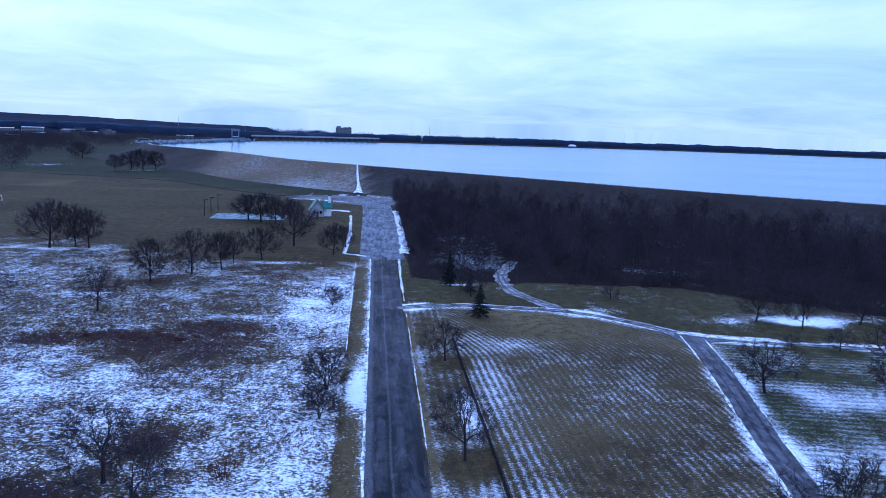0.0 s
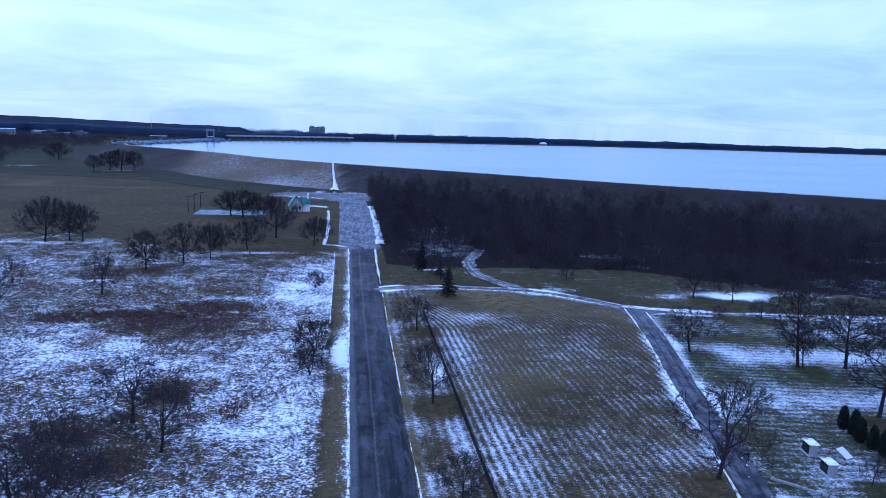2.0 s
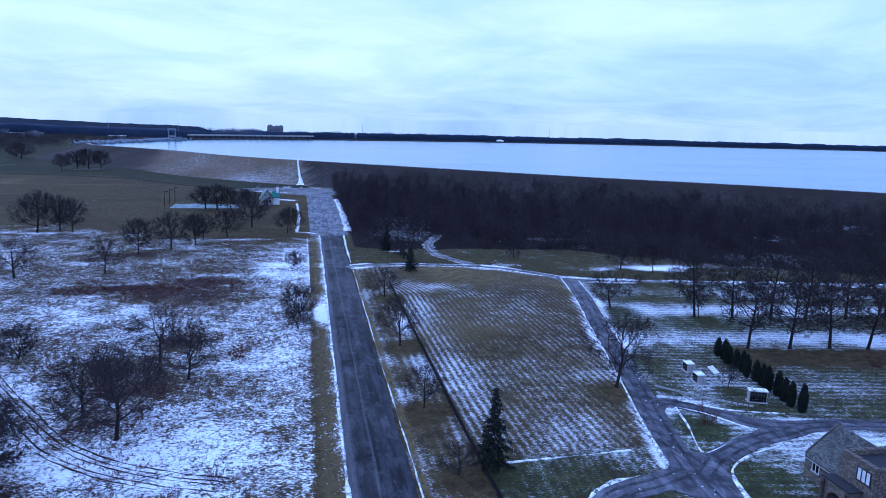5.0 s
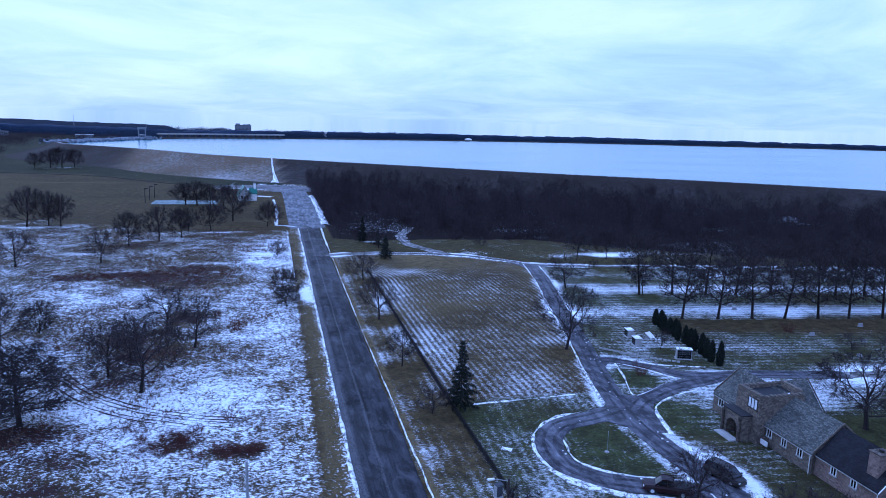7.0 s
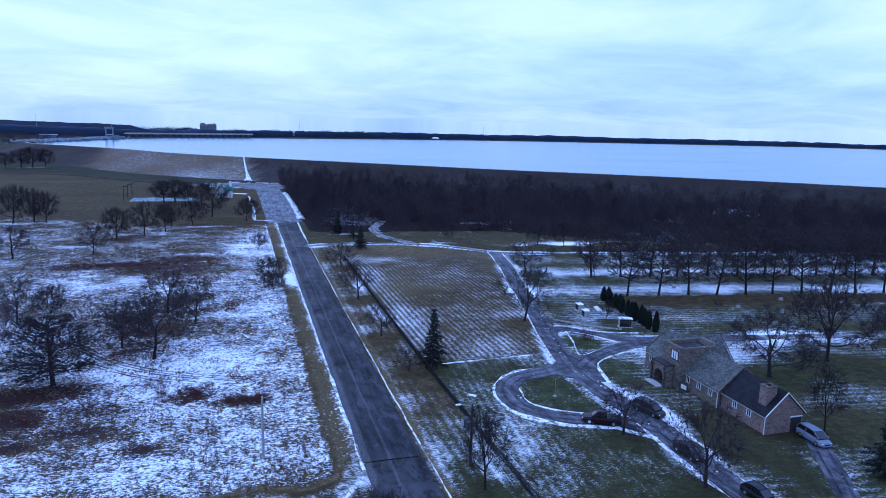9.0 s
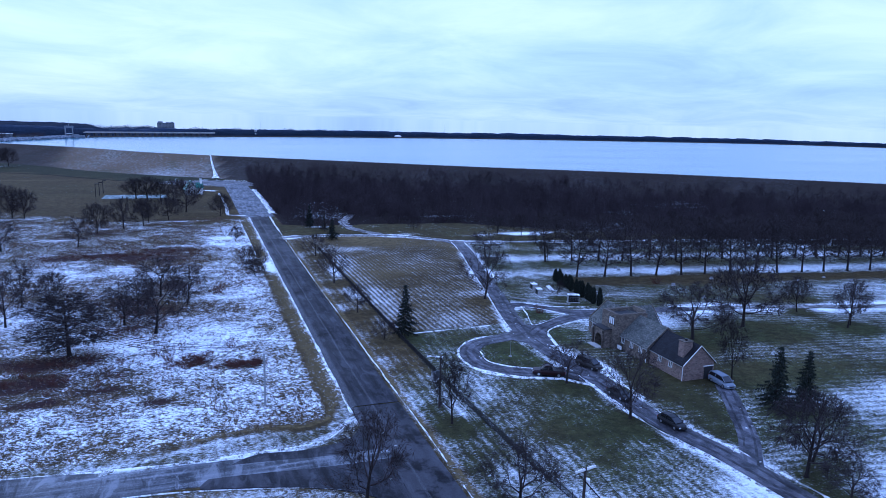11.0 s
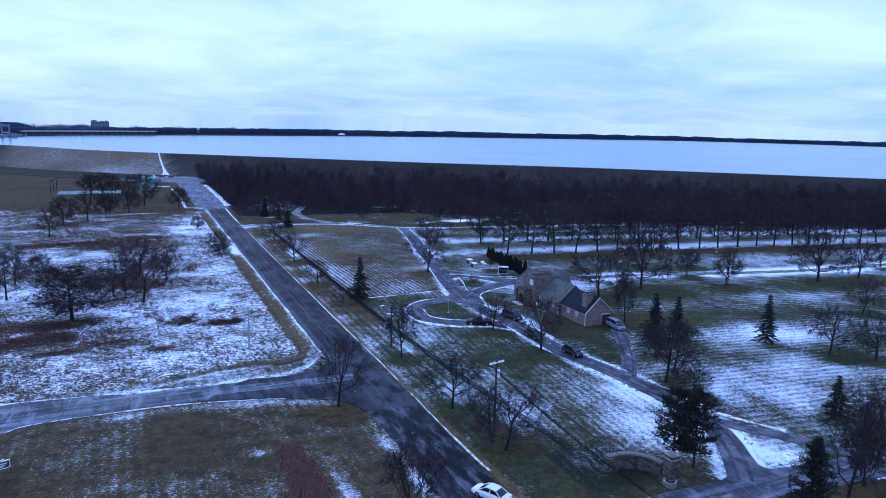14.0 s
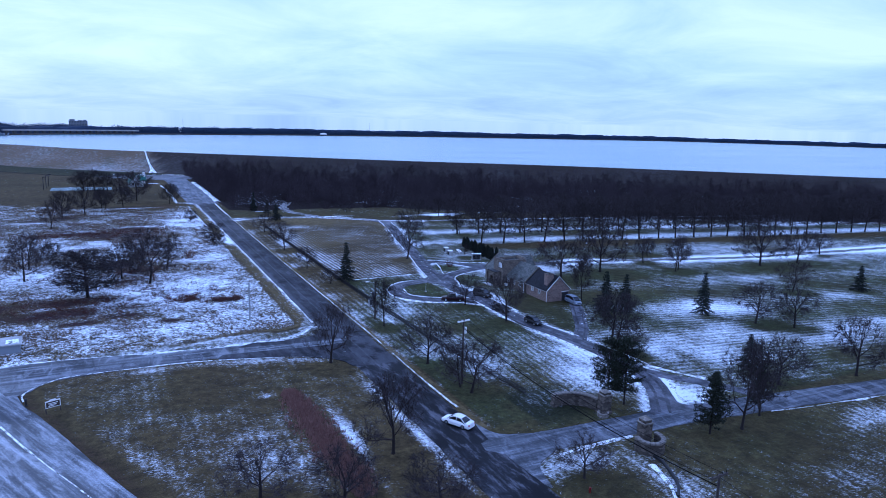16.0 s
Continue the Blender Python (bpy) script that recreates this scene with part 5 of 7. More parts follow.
def spruce_meshes(seed):
    rng = np.random.default_rng(seed)
    segs, cen, dr = [], [], []
    for t in 0.13 + 0.85 * np.linspace(0, 1, 16) ** 0.92:
        reach = 0.5 * (1 - t) ** 0.85 * rng.uniform(0.74, 1.18) + 0.014
        for j in range(int(8 - 3 * t)):
            a = j * 6.28 / int(8 - 3 * t) + rng.uniform(-0.4, 0.4)
            ln = reach * rng.uniform(0.50, 1.12)
            p = np.array([0, 0, t + rng.normal(0, 0.006)])
            q = np.array([math.cos(a) * ln, math.sin(a) * ln, t - 0.13 * ln / 0.5 + 0.012])
            segs.append((p, q, 0.006 * (1.1 - t), 0.001))
            for s in np.linspace(0.2, 1.0, max(3, int(13 * ln / 0.5) + 2)):
                cen.append(p + (q - p) * s + [0, 0, -0.012 * math.sin(math.pi * s)])
                dr.append((q - p) / (np.linalg.norm(q - p) + 1e-9))
    cen.append(np.array([0, 0, 0.985])), dr.append(np.array([0, 0, 1.0]))
    v, f = leaf_cloud(np.array(cen), np.array(dr), 0.044, rng, 9, 0.45, 0.24, 0.17)
    trunk = sweep([(np.array([0, 0, -0.01]), np.array([0, 0, 0.97]), 0.022, 0.003)] + segs, 5)
    out = []
    for name, (vv, ff), mat in (("trunk", trunk, BARK), ("crown", (v, f), SPRUCE)):
        me = bpy.data.meshes.new(name)
        me.from_pydata(np.asarray(vv).tolist(), [], ff)
        me.materials.append(mat)
        out.append(me)
    return out


def pine_meshes(seed, low=0.24, cone=False, ragged=0.2):
    rng = np.random.default_rng(seed)
    segs, cen, dr = [], [], []
    for t in np.linspace(low, 0.98, 22):
        f = (t - low) / (1 - low)
        wide_ = 0.5 * ((1 - f) ** 0.7 * min(1.0, 0.6 + 2.5 * f) if cone else math.sin(math.pi * (0.20 + 0.76 * f)) ** 0.55)
        for j in range(6):
            a, ln = rng.uniform(0, 6.28), wide_ * rng.uniform(1 - 2.4 * ragged, 1.0 + 0.3 * ragged)
            p = np.array([0, 0, t - 0.05])
            q = np.array([math.cos(a) * ln, math.sin(a) * ln, t + 0.02 * rng.normal() - (0.05 if cone else 0.0)])
            segs.append((p, q, 0.007, 0.002))
            for s in (0.4, 0.55, 0.7, 0.82, 0.92, 1.0):
                cen.append(p + (q - p) * s + rng.normal(0, 0.012, 3))
                dr.append((q - p) / np.linalg.norm(q - p) + [0, 0, 0.5])
    v, f = leaf_cloud(np.array(cen), np.array(dr), 0.042, rng, 9, -0.1, 0.5, 0.16)
    trunk = sweep([(np.array([0, 0, -0.01]), np.array([0.01, 0, 0.5]), 0.026, 0.018), (np.array([0.01, 0, 0.5]), np.array([0, 0, 0.96]), 0.018, 0.004)] + segs, 6)
    out = []
    for name, (vv, ff), mat in (("trunk", trunk, BARK), ("crown", (v, f), PINE)):
        me = bpy.data.meshes.new(name)
        me.from_pydata(np.asarray(vv).tolist(), [], ff)
        me.materials.append(mat)
        out.append(me)
    return out


SPRUCE_KINDS = [spruce_meshes(s) for s in (5, 6)]
PINE_KINDS = [pine_meshes(7, 0.24), pine_meshes(12, 0.20, True, 0.42)]
for x, y, h, w in SPRUCES:
    plant(x, y, h, w * 1.12, SPRUCE_KINDS, "dark pointed spruce tree on the lawn", "spruce", "spruces")
for x, y, h, w, k in ((30.8, -58.9, 10.3, 6.2, 0), (32.3, -61.0, 10.8, 6.0, 0), (36.8, -73.9, 9.4, 6.4, 1), (50.8, -70.6, 8.0, 4.6, 1)):
    plant(x, y, h, w, [PINE_KINDS[k]], "dark pine with a dense ragged crown beside the gate road", "pine", "pines by the gate")

# clipped cedars behind the niches
rng = np.random.default_rng(17)
cen, dr = [], []
for t in np.linspace(0.02, 0.99, 30):
    rad = 0.5 * min(1.0, 0.55 + 1.6 * t) * (1 - t**2.6) ** 0.8
    for a in np.linspace(0, 6.28, 12, endpoint=False) + rng.uniform(0, 0.5):
        cen.append([math.cos(a) * rad, math.sin(a) * rad, t])
        dr.append([math.cos(a) * 0.5, math.sin(a) * 0.5, 1.0])
vv, ff = leaf_cloud(np.array(cen), np.array(dr), 0.13, rng, 5, 0.0, 0.35)
vv[:, 2] = np.clip(vv[:, 2], 0, None)
cedar_me = bpy.data.meshes.new("foliage")
cedar_me.from_pydata(vv.tolist(), [], ff)
cedar_me.materials.append(CEDAR)
cv, cf = sweep([(np.array([0, 0, -0.02]), np.array([0, 0, 0.75]), 0.32, 0.16)], 8)
cedar_core = bpy.data.meshes.new("trunk")
cedar_core.from_pydata(cv.tolist(), [], cf)
cedar_core.materials.append(CEDAR)
for k in range(13):
    t = k / 12
    plant(71.5 - 2.5 * t + 0.3 * math.sin(k * 2.2), 66.3 - 25.5 * t, 3.3 + 0.7 * t + 0.25 * math.sin(k * 1.7), 1.28 + 0.14 * math.sin(k), [(cedar_core, cedar_me)], "narrow dark columnar cedar in a row behind the niches", "cedar", "row of cedars")


# ---- the bare woods below the embankment: one tangle ----
def wood_kind(seed):
    trunk, limb, twig, _ = grow(seed, bole=0.3, mains=9, spread=0.7, levels=1, leader=True, rise=0.2, girth=0.014, side=4, fine=2, haze=0)
    tips = [(a, b, max(r0, 0.004), 0) for a, b, r0, r1 in twig]
    return merge(sweep(trunk, 4), sweep(limb, 3), sweep(tips, 3, True))


def scatter(name, kinds, spots, material, label, category):
    vs, fs, base = [], [], 0
    for x, y, z, h, w, a, k in spots:
        v, f = kinds[k]
        c, s = math.cos(a), math.sin(a)
        vs.append(np.column_stack([x + w * (c * v[:, 0] - s * v[:, 1]), y + w * (s * v[:, 0] + c * v[:, 1]), z + h * v[:, 2]]))
        fs.append((np.array([q if len(q) == 4 else (*q, -1) for q in f]), base))
        base += len(v)
    polys = []
    for arr, b in fs:
        polys.extend(tuple(i + b for i in q if i >= 0) for q in arr.tolist())
    return tagged(mesh_object(name, np.vstack(vs), polys, material), label, category, kind="stuff")


WOOD_FRONT = [(11.5, 350), (11.5, 182), (21.6, 176.5), (37, 179), (52, 175), (84, 172), (110, 152), (159, 129), (201, 100), (288, 62), (420, 20)]
wx, wy = [p[0] for p in WOOD_FRONT[1:]], [p[1] for p in WOOD_FRONT[1:]]
cx_, cy_ = [p[0] for p in NEAR_CREST], [p[1] for p in NEAR_CREST]
wood_rng = np.random.default_rng(77)
kinds = [wood_kind(s) for s in (101, 102, 103, 104)]


def wood_spot(top, power):
    """A place in the woods, its height on the embankment's foot, and how far back it stands."""
    while True:
        x = 12 + 400 * wood_rng.random() ** 1.25
        lo, crest_y = np.interp(x, wx, wy), np.interp(x, cx_, cy_)
        hi = crest_y - top
        y = lo + (hi - lo) * wood_rng.random() ** power
        if hi < lo + 4 or (abs(x - 37) < 3 and y < 205):
            continue
        z = float(np.interp((crest_y - y) * 0.83, [9.2, 20.7, 34.5, 45], [10.0, 6.3, 2.2, 0.0])) - 0.2
        return x, y, z, (y - lo) / max(hi - lo, 1)


spots = []
for k in range(360):
    x, y, z, back = wood_spot(34, 1.05)
    stand = float(vnoise(np.array([x]), np.array([y]), 45.0, 91, 2)[0])
    h = wood_rng.uniform(9.0, 13.0) * (0.72 + 0.55 * stand) * (1.0 - 0.35 * max(0, back - 0.55))
    spots.append((x, y, z, h, h * wood_rng.uniform(0.55, 0.85), wood_rng.uniform(0, 6.28), int(wood_rng.integers(4))))
scatter("bare_woods", kinds, spots, WOODS, "dense dark leafless woods below the embankment", "woods")


def bush_kind(seed, n=26, up=0.9):
    rng = np.random.default_rng(seed)
    segs = []
    for i in range(n):
        a, r = rng.uniform(0, 6.28), 0.25 * math.sqrt(rng.random())
        p = np.array([math.cos(a) * r, math.sin(a) * r, 0.0])
        d = np.array([math.cos(a) * rng.uniform(0, 0.7), math.sin(a) * rng.uniform(0, 0.7), up])
        m = p + d * rng.uniform(0.3, 0.6)
        segs.append((p, m, 0.022, 0.008))
        for j in range(2):
            segs.append((m, m + (d + rng.normal(0, 0.45, 3)) * rng.uniform(0.3, 0.6), 0.015, 0.0))
    return sweep([(a, b, r0, 0) for a, b, r0, r1 in segs], 3, True)


def haze_kind(seed, n=130):
    """A mass of fine upswept twigs about a stem."""
    rng = np.random.default_rng(seed)
    c = unit_rows(rng.normal(0, 1, (n, 3))) * rng.random((n, 1)) ** 0.45 * [0.46, 0.46, 0.46] + [0, 0, 0.5]
    return merge(sweep([(np.zeros(3), np.array([0, 0, 0.7]), 0.012, 0.0)], 3, True), leaf_cloud(c, (c - [0, 0, 0.3]) * 0.8 + [0, 0, 0.35], 0.16, rng, 1, -0.3, 0.9, 0.062))


def unit_rows(v):
    return v / np.linalg.norm(v, axis=1, keepdims=True)


bushes = [bush_kind(s) for s in (1, 2, 3)]
hazes = [haze_kind(s) for s in (11, 12, 13)]
spots = []
for k in range(400):
    x, y, z, back = wood_spot(46, 0.9)
    h = wood_rng.uniform(1.8, 4.2)
    spots.append((x, y, z, h, h * 1.3, wood_rng.uniform(0, 6.28), int(wood_rng.integers(3))))
scatter("woodland_scrub", bushes, spots, WOODS, "dark leafless undergrowth among the woods", "undergrowth")
spots = []
for k in range(3900):
    x, y, z, back = wood_spot(24, 0.9)
    stand = float(vnoise(np.array([x]), np.array([y]), 45.0, 91, 2)[0])
    h = wood_rng.uniform(2.8, 9.5) * (0.75 + 0.5 * stand) * (1.0 - 0.55 * max(0, back - 0.6))
    spots.append((x, y, z, h, h * wood_rng.uniform(0.6, 0.9), wood_rng.uniform(0, 6.28), int(wood_rng.integers(3))))
scatter("woodland_saplings", hazes, spots, WOODS, "thick leafless saplings filling the dark woods", "saplings")
# low scrub creeping up the embankment, thinning towards the crest
spots = []
while len(spots) < 520:
    x, y, z, back = wood_spot(9, 0.6)
    if back < 0.6 or wood_rng.random() > 1.5 * float(vnoise(np.array([x]), np.array([y]), 16.0, 93, 2)[0]) - 0.25:
        continue
    h = wood_rng.uniform(0.8, 2.4)
    spots.append((x, y, z, h, h * wood_rng.uniform(1.0, 1.8), wood_rng.uniform(0, 6.28), int(wood_rng.integers(3))))
scatter("embankment_scrub", hazes, spots, WOODS, "low brown scrub scattered up the embankment", "scrub")
# scrub in the thickets of the rough field
spots = []
while len(spots) < 420:
    k = wood_rng.integers(8)
    cx, cy, rx, ry = [(-46, 127, 10, 6), (-30, 126, 11, 12), (-56, 127, 8, 3), (-48, 31, 13, 4), (-46, 23, 10, 4), (-14, 23, 4, 1.6), (-23, 27, 4, 3), (-32, 60, 8, 9)][k]
    x, y = wood_rng.normal(cx, rx * 0.7), wood_rng.normal(cy, ry * 0.7)
    if x > -8 or y < -4:
        continue
    h = wood_rng.uniform(0.35, 1.0)
    spots.append((x, y, -0.05, h, h * 1.5, wood_rng.uniform(0, 6.28), int(wood_rng.integers(3))))
scatter("field_scrub", bushes, spots, REDTWIG, "russet leafless scrub in the snowy field", "scrub")
for x, y, h, w in ((-17.0, 75.5, 2.6, 3.4), (52.2, 39.0, 2.4, 3.0), (-16, 33, 1.8, 2.6), (-21.5, 86, 1.6, 2.4), (98, 57, 2.2, 3.4)):
    v, f = bushes[0]
    tagged(mesh_object("shrub", v * [w, w, h] + [x, y, -0.05], f, REDTWIG), "leafless reddish shrub with many thin stems", "shrub", "shrubs")


# ---- weeds and reeds ----
def tufts(name, spots, size, blades, material, label, category, seed, tall=1.0):
    rng = np.random.default_rng(seed)
    n = len(spots)
    c = np.repeat(np.column_stack([spots, np.zeros(n)]), blades, 0)
    a, ln = rng.uniform(0, 6.28, n * blades), size * rng.uniform(0.5, 1.5, n * blades)
    c[:, 0] += rng.normal(0, size * 0.35, n * blades)
    c[:, 1] += rng.normal(0, size * 0.35, n * blades)
    side = np.column_stack([np.cos(a), np.sin(a), 0 * a]) * (ln * 0.16)[:, None]
    tip = c + np.column_stack([np.sin(a) * ln * 0.6, np.cos(a) * ln * 0.6, ln * tall])
    v = np.stack([c - side - [0, 0, 0.04], c + side - [0, 0, 0.04], tip], 1).reshape(-1, 3)
    f = np.arange(n * blades * 3).reshape(-1, 3)
    return tagged(mesh_object(name, v, f, material), label, category, kind="stuff")


weed_rng = np.random.default_rng(5)
p = np.column_stack([weed_rng.uniform(-90, -5, 60000), weed_rng.uniform(-8, 205, 60000)])
dens = vnoise(p[:, 0], p[:, 1], 7.0, 40) + 0.35 * (vnoise(p[:, 0], p[:, 1], 1.6, 44) - 0.5)
p = p[weed_rng.random(len(p)) < smooth01(dens, 0.42, 0.75)]
tufts("field_weeds", p, 0.34, 5, GRASS, "dry brown weeds poking through thin snow", "weeds", 6, 0.8)
p = np.column_stack([weed_rng.normal(0, 1, 2600), weed_rng.uniform(-20, 20, 2600)])
wid = 2.3 * np.sqrt(np.clip(1 - (p[:, 1] / 21) ** 2, 0, 1))
p = np.column_stack([-13.6 - 0.03 * p[:, 1] + wid * np.clip(p[:, 0] * 0.55, -1.5, 1.5), -53 + p[:, 1] * 0.85])
tufts("reed_bed", p, 0.30, 9, REED, "narrow bed of rust-brown dead reeds", "reeds", 7, 1.3)


# ---- the far shore and town ----
def far_wood(name, line, depth, count, height, seed, label, material=None):
    rng = np.random.default_rng(seed)
    base = spline(line, 10.0)
    n = normals(base)
    kinds_ = [far_kind(seed * 3 + k) for k in range(3)] if height > 15 else hazes
    i = rng.integers(0, len(base), count)
    off = rng.uniform(0, depth, count)
    gap = np.array([height * (0.8 if -100 < base[a][0] + n[a][0] * o < -25 and base[a][1] > 950 else 1.08 if -25 <= base[a][0] < 330 else 1.0) for a, o in zip(i, off)])
    spots_ = [(*(base[a] + n[a] * o), 0.0, hh * rng.uniform(0.86, 1.04), hh * rng.uniform(1.1, 1.8), rng.uniform(0, 6.28), int(rng.integers(3))) for a, o, hh in zip(i, off, gap)]
    return scatter(name, kinds_, spots_, material or HAZE_WOODS, label, "woods")


def far_kind(seed):
    """A far bare tree: a stem and a soft crown of many small twig sprays."""
    rng = np.random.default_rng(seed)
    n = 150
    c = unit_rows(rng.normal(0, 1, (n, 3))) * rng.random((n, 1)) ** 0.4 * [0.45, 0.45, 0.42] + [0, 0, 0.54]
    stem = sweep([(np.zeros(3), np.array([0, 0, 0.6]), 0.02, 0.0)], 3, True)
    return merge(stem, leaf_cloud(c, c - [0, 0, 0.3], 0.055, rng, 1, -0.1, 0.8, 0.5))


def wood_mass(name, line, off, height, seed, label):
    """The closed body of a far wood: a rough, humped strip behind its outer crowns."""
    base = spline(line, 5.0)
    base = base + normals(base) * off
    n_ = normals(base)
    k_ = len(base)
    along = np.arange(k_) * 5.0
    h_ = height * (0.80 + 0.22 * vnoise(along, along * 0, 26.0, seed, 3) + 0.10 * vnoise(along, along * 0 + 9, 7.0, seed + 5, 2))
    h_ = h_ * smooth01(along, 0, 120) * smooth01(along[-1] - along, 0, 120)
    rows = [(-8, 0.0), (-7, 0.45), (-4, 0.85), (0, 1.0), (30, 1.02), (60, 0.0)]
    v_ = np.vstack([np.column_stack([base + n_ * o, h_ * q + 0.8 * (vnoise(along, along * 0 + i, 6.0, seed + i, 2) - 0.5)]) for i, (o, q) in enumerate(rows)])
    f_ = [(r * k_ + i, r * k_ + i + 1, (r + 1) * k_ + i + 1, (r + 1) * k_ + i) for r in range(len(rows) - 1) for i in range(k_ - 1)]
    return tagged(mesh_object(name, v_, f_, HAZE_RIDGE), label, "woods", kind="stuff")


# both ridge woods carry blue distance haze in their base colour
HAZE_RIDGE = plain("hazed_ridge_woods", (0.017, 0.024, 0.045), (0.038, 0.050, 0.080), 0.12, 0.95, spec=0.03, bump=0.0)
HAZE_RIDGE_DARK = plain("hazed_dark_ridge", (0.006, 0.009, 0.018), (0.015, 0.021, 0.036), 0.12, 0.95, spec=0.03, bump=0.0)
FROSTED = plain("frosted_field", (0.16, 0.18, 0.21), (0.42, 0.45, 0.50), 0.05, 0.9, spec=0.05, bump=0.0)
SHORE = [(-160, 905), (-60, 985), (113, 1060), (300, 1115), (500, 1150), (800, 1152), (1180, 1115), (1560, 850), (1830, 540), (2000, 150)]
wood_mass("far_woods_body", SHORE, 60, 19.5, 301, "dark dense body of the woods beyond the far shore")
wood_mass("town_woods_body", [(-1500, 900), (-900, 1100), (-500, 1250), (-250, 1120), (-120, 1080)], 60, 16.0, 302, "dark dense body of the woods behind the town")
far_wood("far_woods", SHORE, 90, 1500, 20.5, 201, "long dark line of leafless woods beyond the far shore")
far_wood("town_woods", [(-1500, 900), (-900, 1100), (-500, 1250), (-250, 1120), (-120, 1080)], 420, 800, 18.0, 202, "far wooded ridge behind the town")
far_wood("town_trees", [(-700, 560), (-480, 640), (-380, 700), (-330, 800), (-300, 900)], 260, 650, 11.0, 203, "bare trees scattered through the town", WOODS)
far_wood("west_trees", [(-222, 440), (-258, 540), (-296, 640), (-300, 740), (-290, 850)], 250, 380, 10.0, 204, "bare trees along the road below the embankment", WOODS)
far_wood("corner_trees", [(-520, 860), (-400, 930), (-320, 980), (-250, 1010), (-190, 975)], 120, 240, 10.5, 205, "bare trees between the town and the reservoir's corner", WOODS)


def facade(name, x, y, w, d, h, rz, wall, roof, label, category, floors=2, bays=5, z=0.0):
    """A far building: walls, a roof, and rows of set-in windows."""
    t = thing(name, x, y, z, rz, label, category)
    part("wall", boxes((-w / 2, w / 2, -d / 2, d / 2, -0.5, h)), wall, t)
    part("roof", boxes((-w / 2 - 0.4, w / 2 + 0.4, -d / 2 - 0.4, d / 2 + 0.4, h, h + 0.5)), roof, t)
    fw, fh = w / bays, h / floors
    first = None
    for i in range(bays):
        for j in range(floors):
            m = pose(-w / 2 + fw * (i + 0.5), -d / 2 - 0.06, fh * (j + 0.5))
            if first is None:
                # grey instead of glass: haze over the far windows put into their colour
                first = part("window", boxes((-fw * 0.28, fw * 0.28, -0.05, 0.3, -fh * 0.25, fh * 0.25)), FARDARK, t)
                first.matrix_basis = m
            else:
                share("window", first, t, m)
    return t


# wooded ridge on the western skyline, with a snowy field along it
ridge = spline([(-1900, 900), (-1200, 1250), (-780, 1420), (-480, 1540), (-250, 1640)], 9.0)
n = normals(ridge)
k = len(ridge)
hts = np.interp(np.arange(k) / (k - 1), [0, 0.43, 0.68, 0.86, 1], [44, 37, 28, 22, 14]) + 5.0 * (vnoise(np.arange(k) * 9.0, np.zeros(k), 90.0, 91, 4) - 0.5) + 2.2 * (vnoise(np.arange(k) * 9.0, np.zeros(k) + 7, 14.0, 93, 2) - 0.5)
v = np.vstack([np.column_stack([ridge - n * 260, hts * 0 - 1]), np.column_stack([ridge - n * 60, hts * 0.7]), np.column_stack([ridge, hts]), np.column_stack([ridge + n * 200, hts * 0 - 1])])
tagged(mesh_object("far_ridge", v, [(r * k + i, r * k + i + 1, (r + 1) * k + i + 1, (r + 1) * k + i) for r in range(3) for i in range(k - 1)], HAZE_RIDGE_DARK), "low wooded ridge on the far skyline", "hill", kind="structure")
a_, b_ = int(k * 0.30), int(k * 0.56)
run_ = np.linspace(0, 1, b_ - a_)
low_, high_ = 30 + 3 * np.sin(run_ * 19), 30 - 12 * np.sin(np.pi * run_) ** 0.5
field_z = lambda d_: hts[a_:b_] * (0.7 + 0.3 * (60 - d_) / 60) + 1.2
v = np.vstack([np.column_stack([ridge[a_:b_] - n[a_:b_] * d_[:, None], field_z(d_)]) for d_ in (low_, high_)])
tagged(mesh_object("ridge_field", v, [(i, i + 1, b_ - a_ + i + 1, b_ - a_ + i) for i in range(b_ - a_ - 1)], FROSTED), "pale strip of snowy field along the ridge", "field", kind="structure")

# lock tower and spillway bridge by the far corner
tower = thing("intake_tower", -158, 812, 0, 12, "grey concrete intake tower with two tall legs and a cross beam", "tower")
tower.matrix_basis = tower.matrix_basis @ Matrix.Diagonal((0.62, 1, 0.94, 1))
part("leg", boxes((-8.6, -6.6, -2, 2, 0, 26.5)), FARGREY, tower)
part("leg", boxes((3.4, 5.4, -2, 2, 0, 26.5)), FARGREY, tower)
part("beam", boxes((-9.4, 6.2, -2.4, 2.4, 24.6, 27)), FARGREY, tower)
part("gantry", boxes((-8.6, 5.4, -2, 2, 17, 18)), STEEL, tower)
part("cabin", boxes((6.0, 15, -3, 3, 11, 16.5)), FARGREY, tower)
bridge = thing("spillway_bridge", -60, 935, 0, 27, "long low pale bridge over dark spillway openings", "bridge")
part("deck", boxes((-105, 74, -3, 3, 15.6, 16.4)), CONCRETE, bridge)
part("parapet", boxes((-105, 74, -3.4, -3.0, 15.4, 17.4)), CONCRETE, bridge)
pier = part("pier", boxes((-1.6, 1.6, -3, 3, 8, 15.6)), FARDARK, bridge)
pier.matrix_basis = pose(-100, 0, 0)
for k in range(1, 20):
    share("pier", pier, bridge, pose(-100 + 8.8 * k, 0, 0))
hall = facade("grey_block", -131, 2990, 66, 30, 37.0, 0, FARGREY, FARGREY, "large grey block with roof plant above the far woods", "building", 7, 12, z=-34.0)
part("plant_room", boxes((-30, -12, -6, 6, 37.5, 43)), FARGREY, hall)
part("plant_room", boxes((0, 16, -6, 6, 37.5, 40)), FARGREY, hall)
part("plant_room", boxes((18, 30, -6, 6, 37.5, 41.5)), FARGREY, hall)
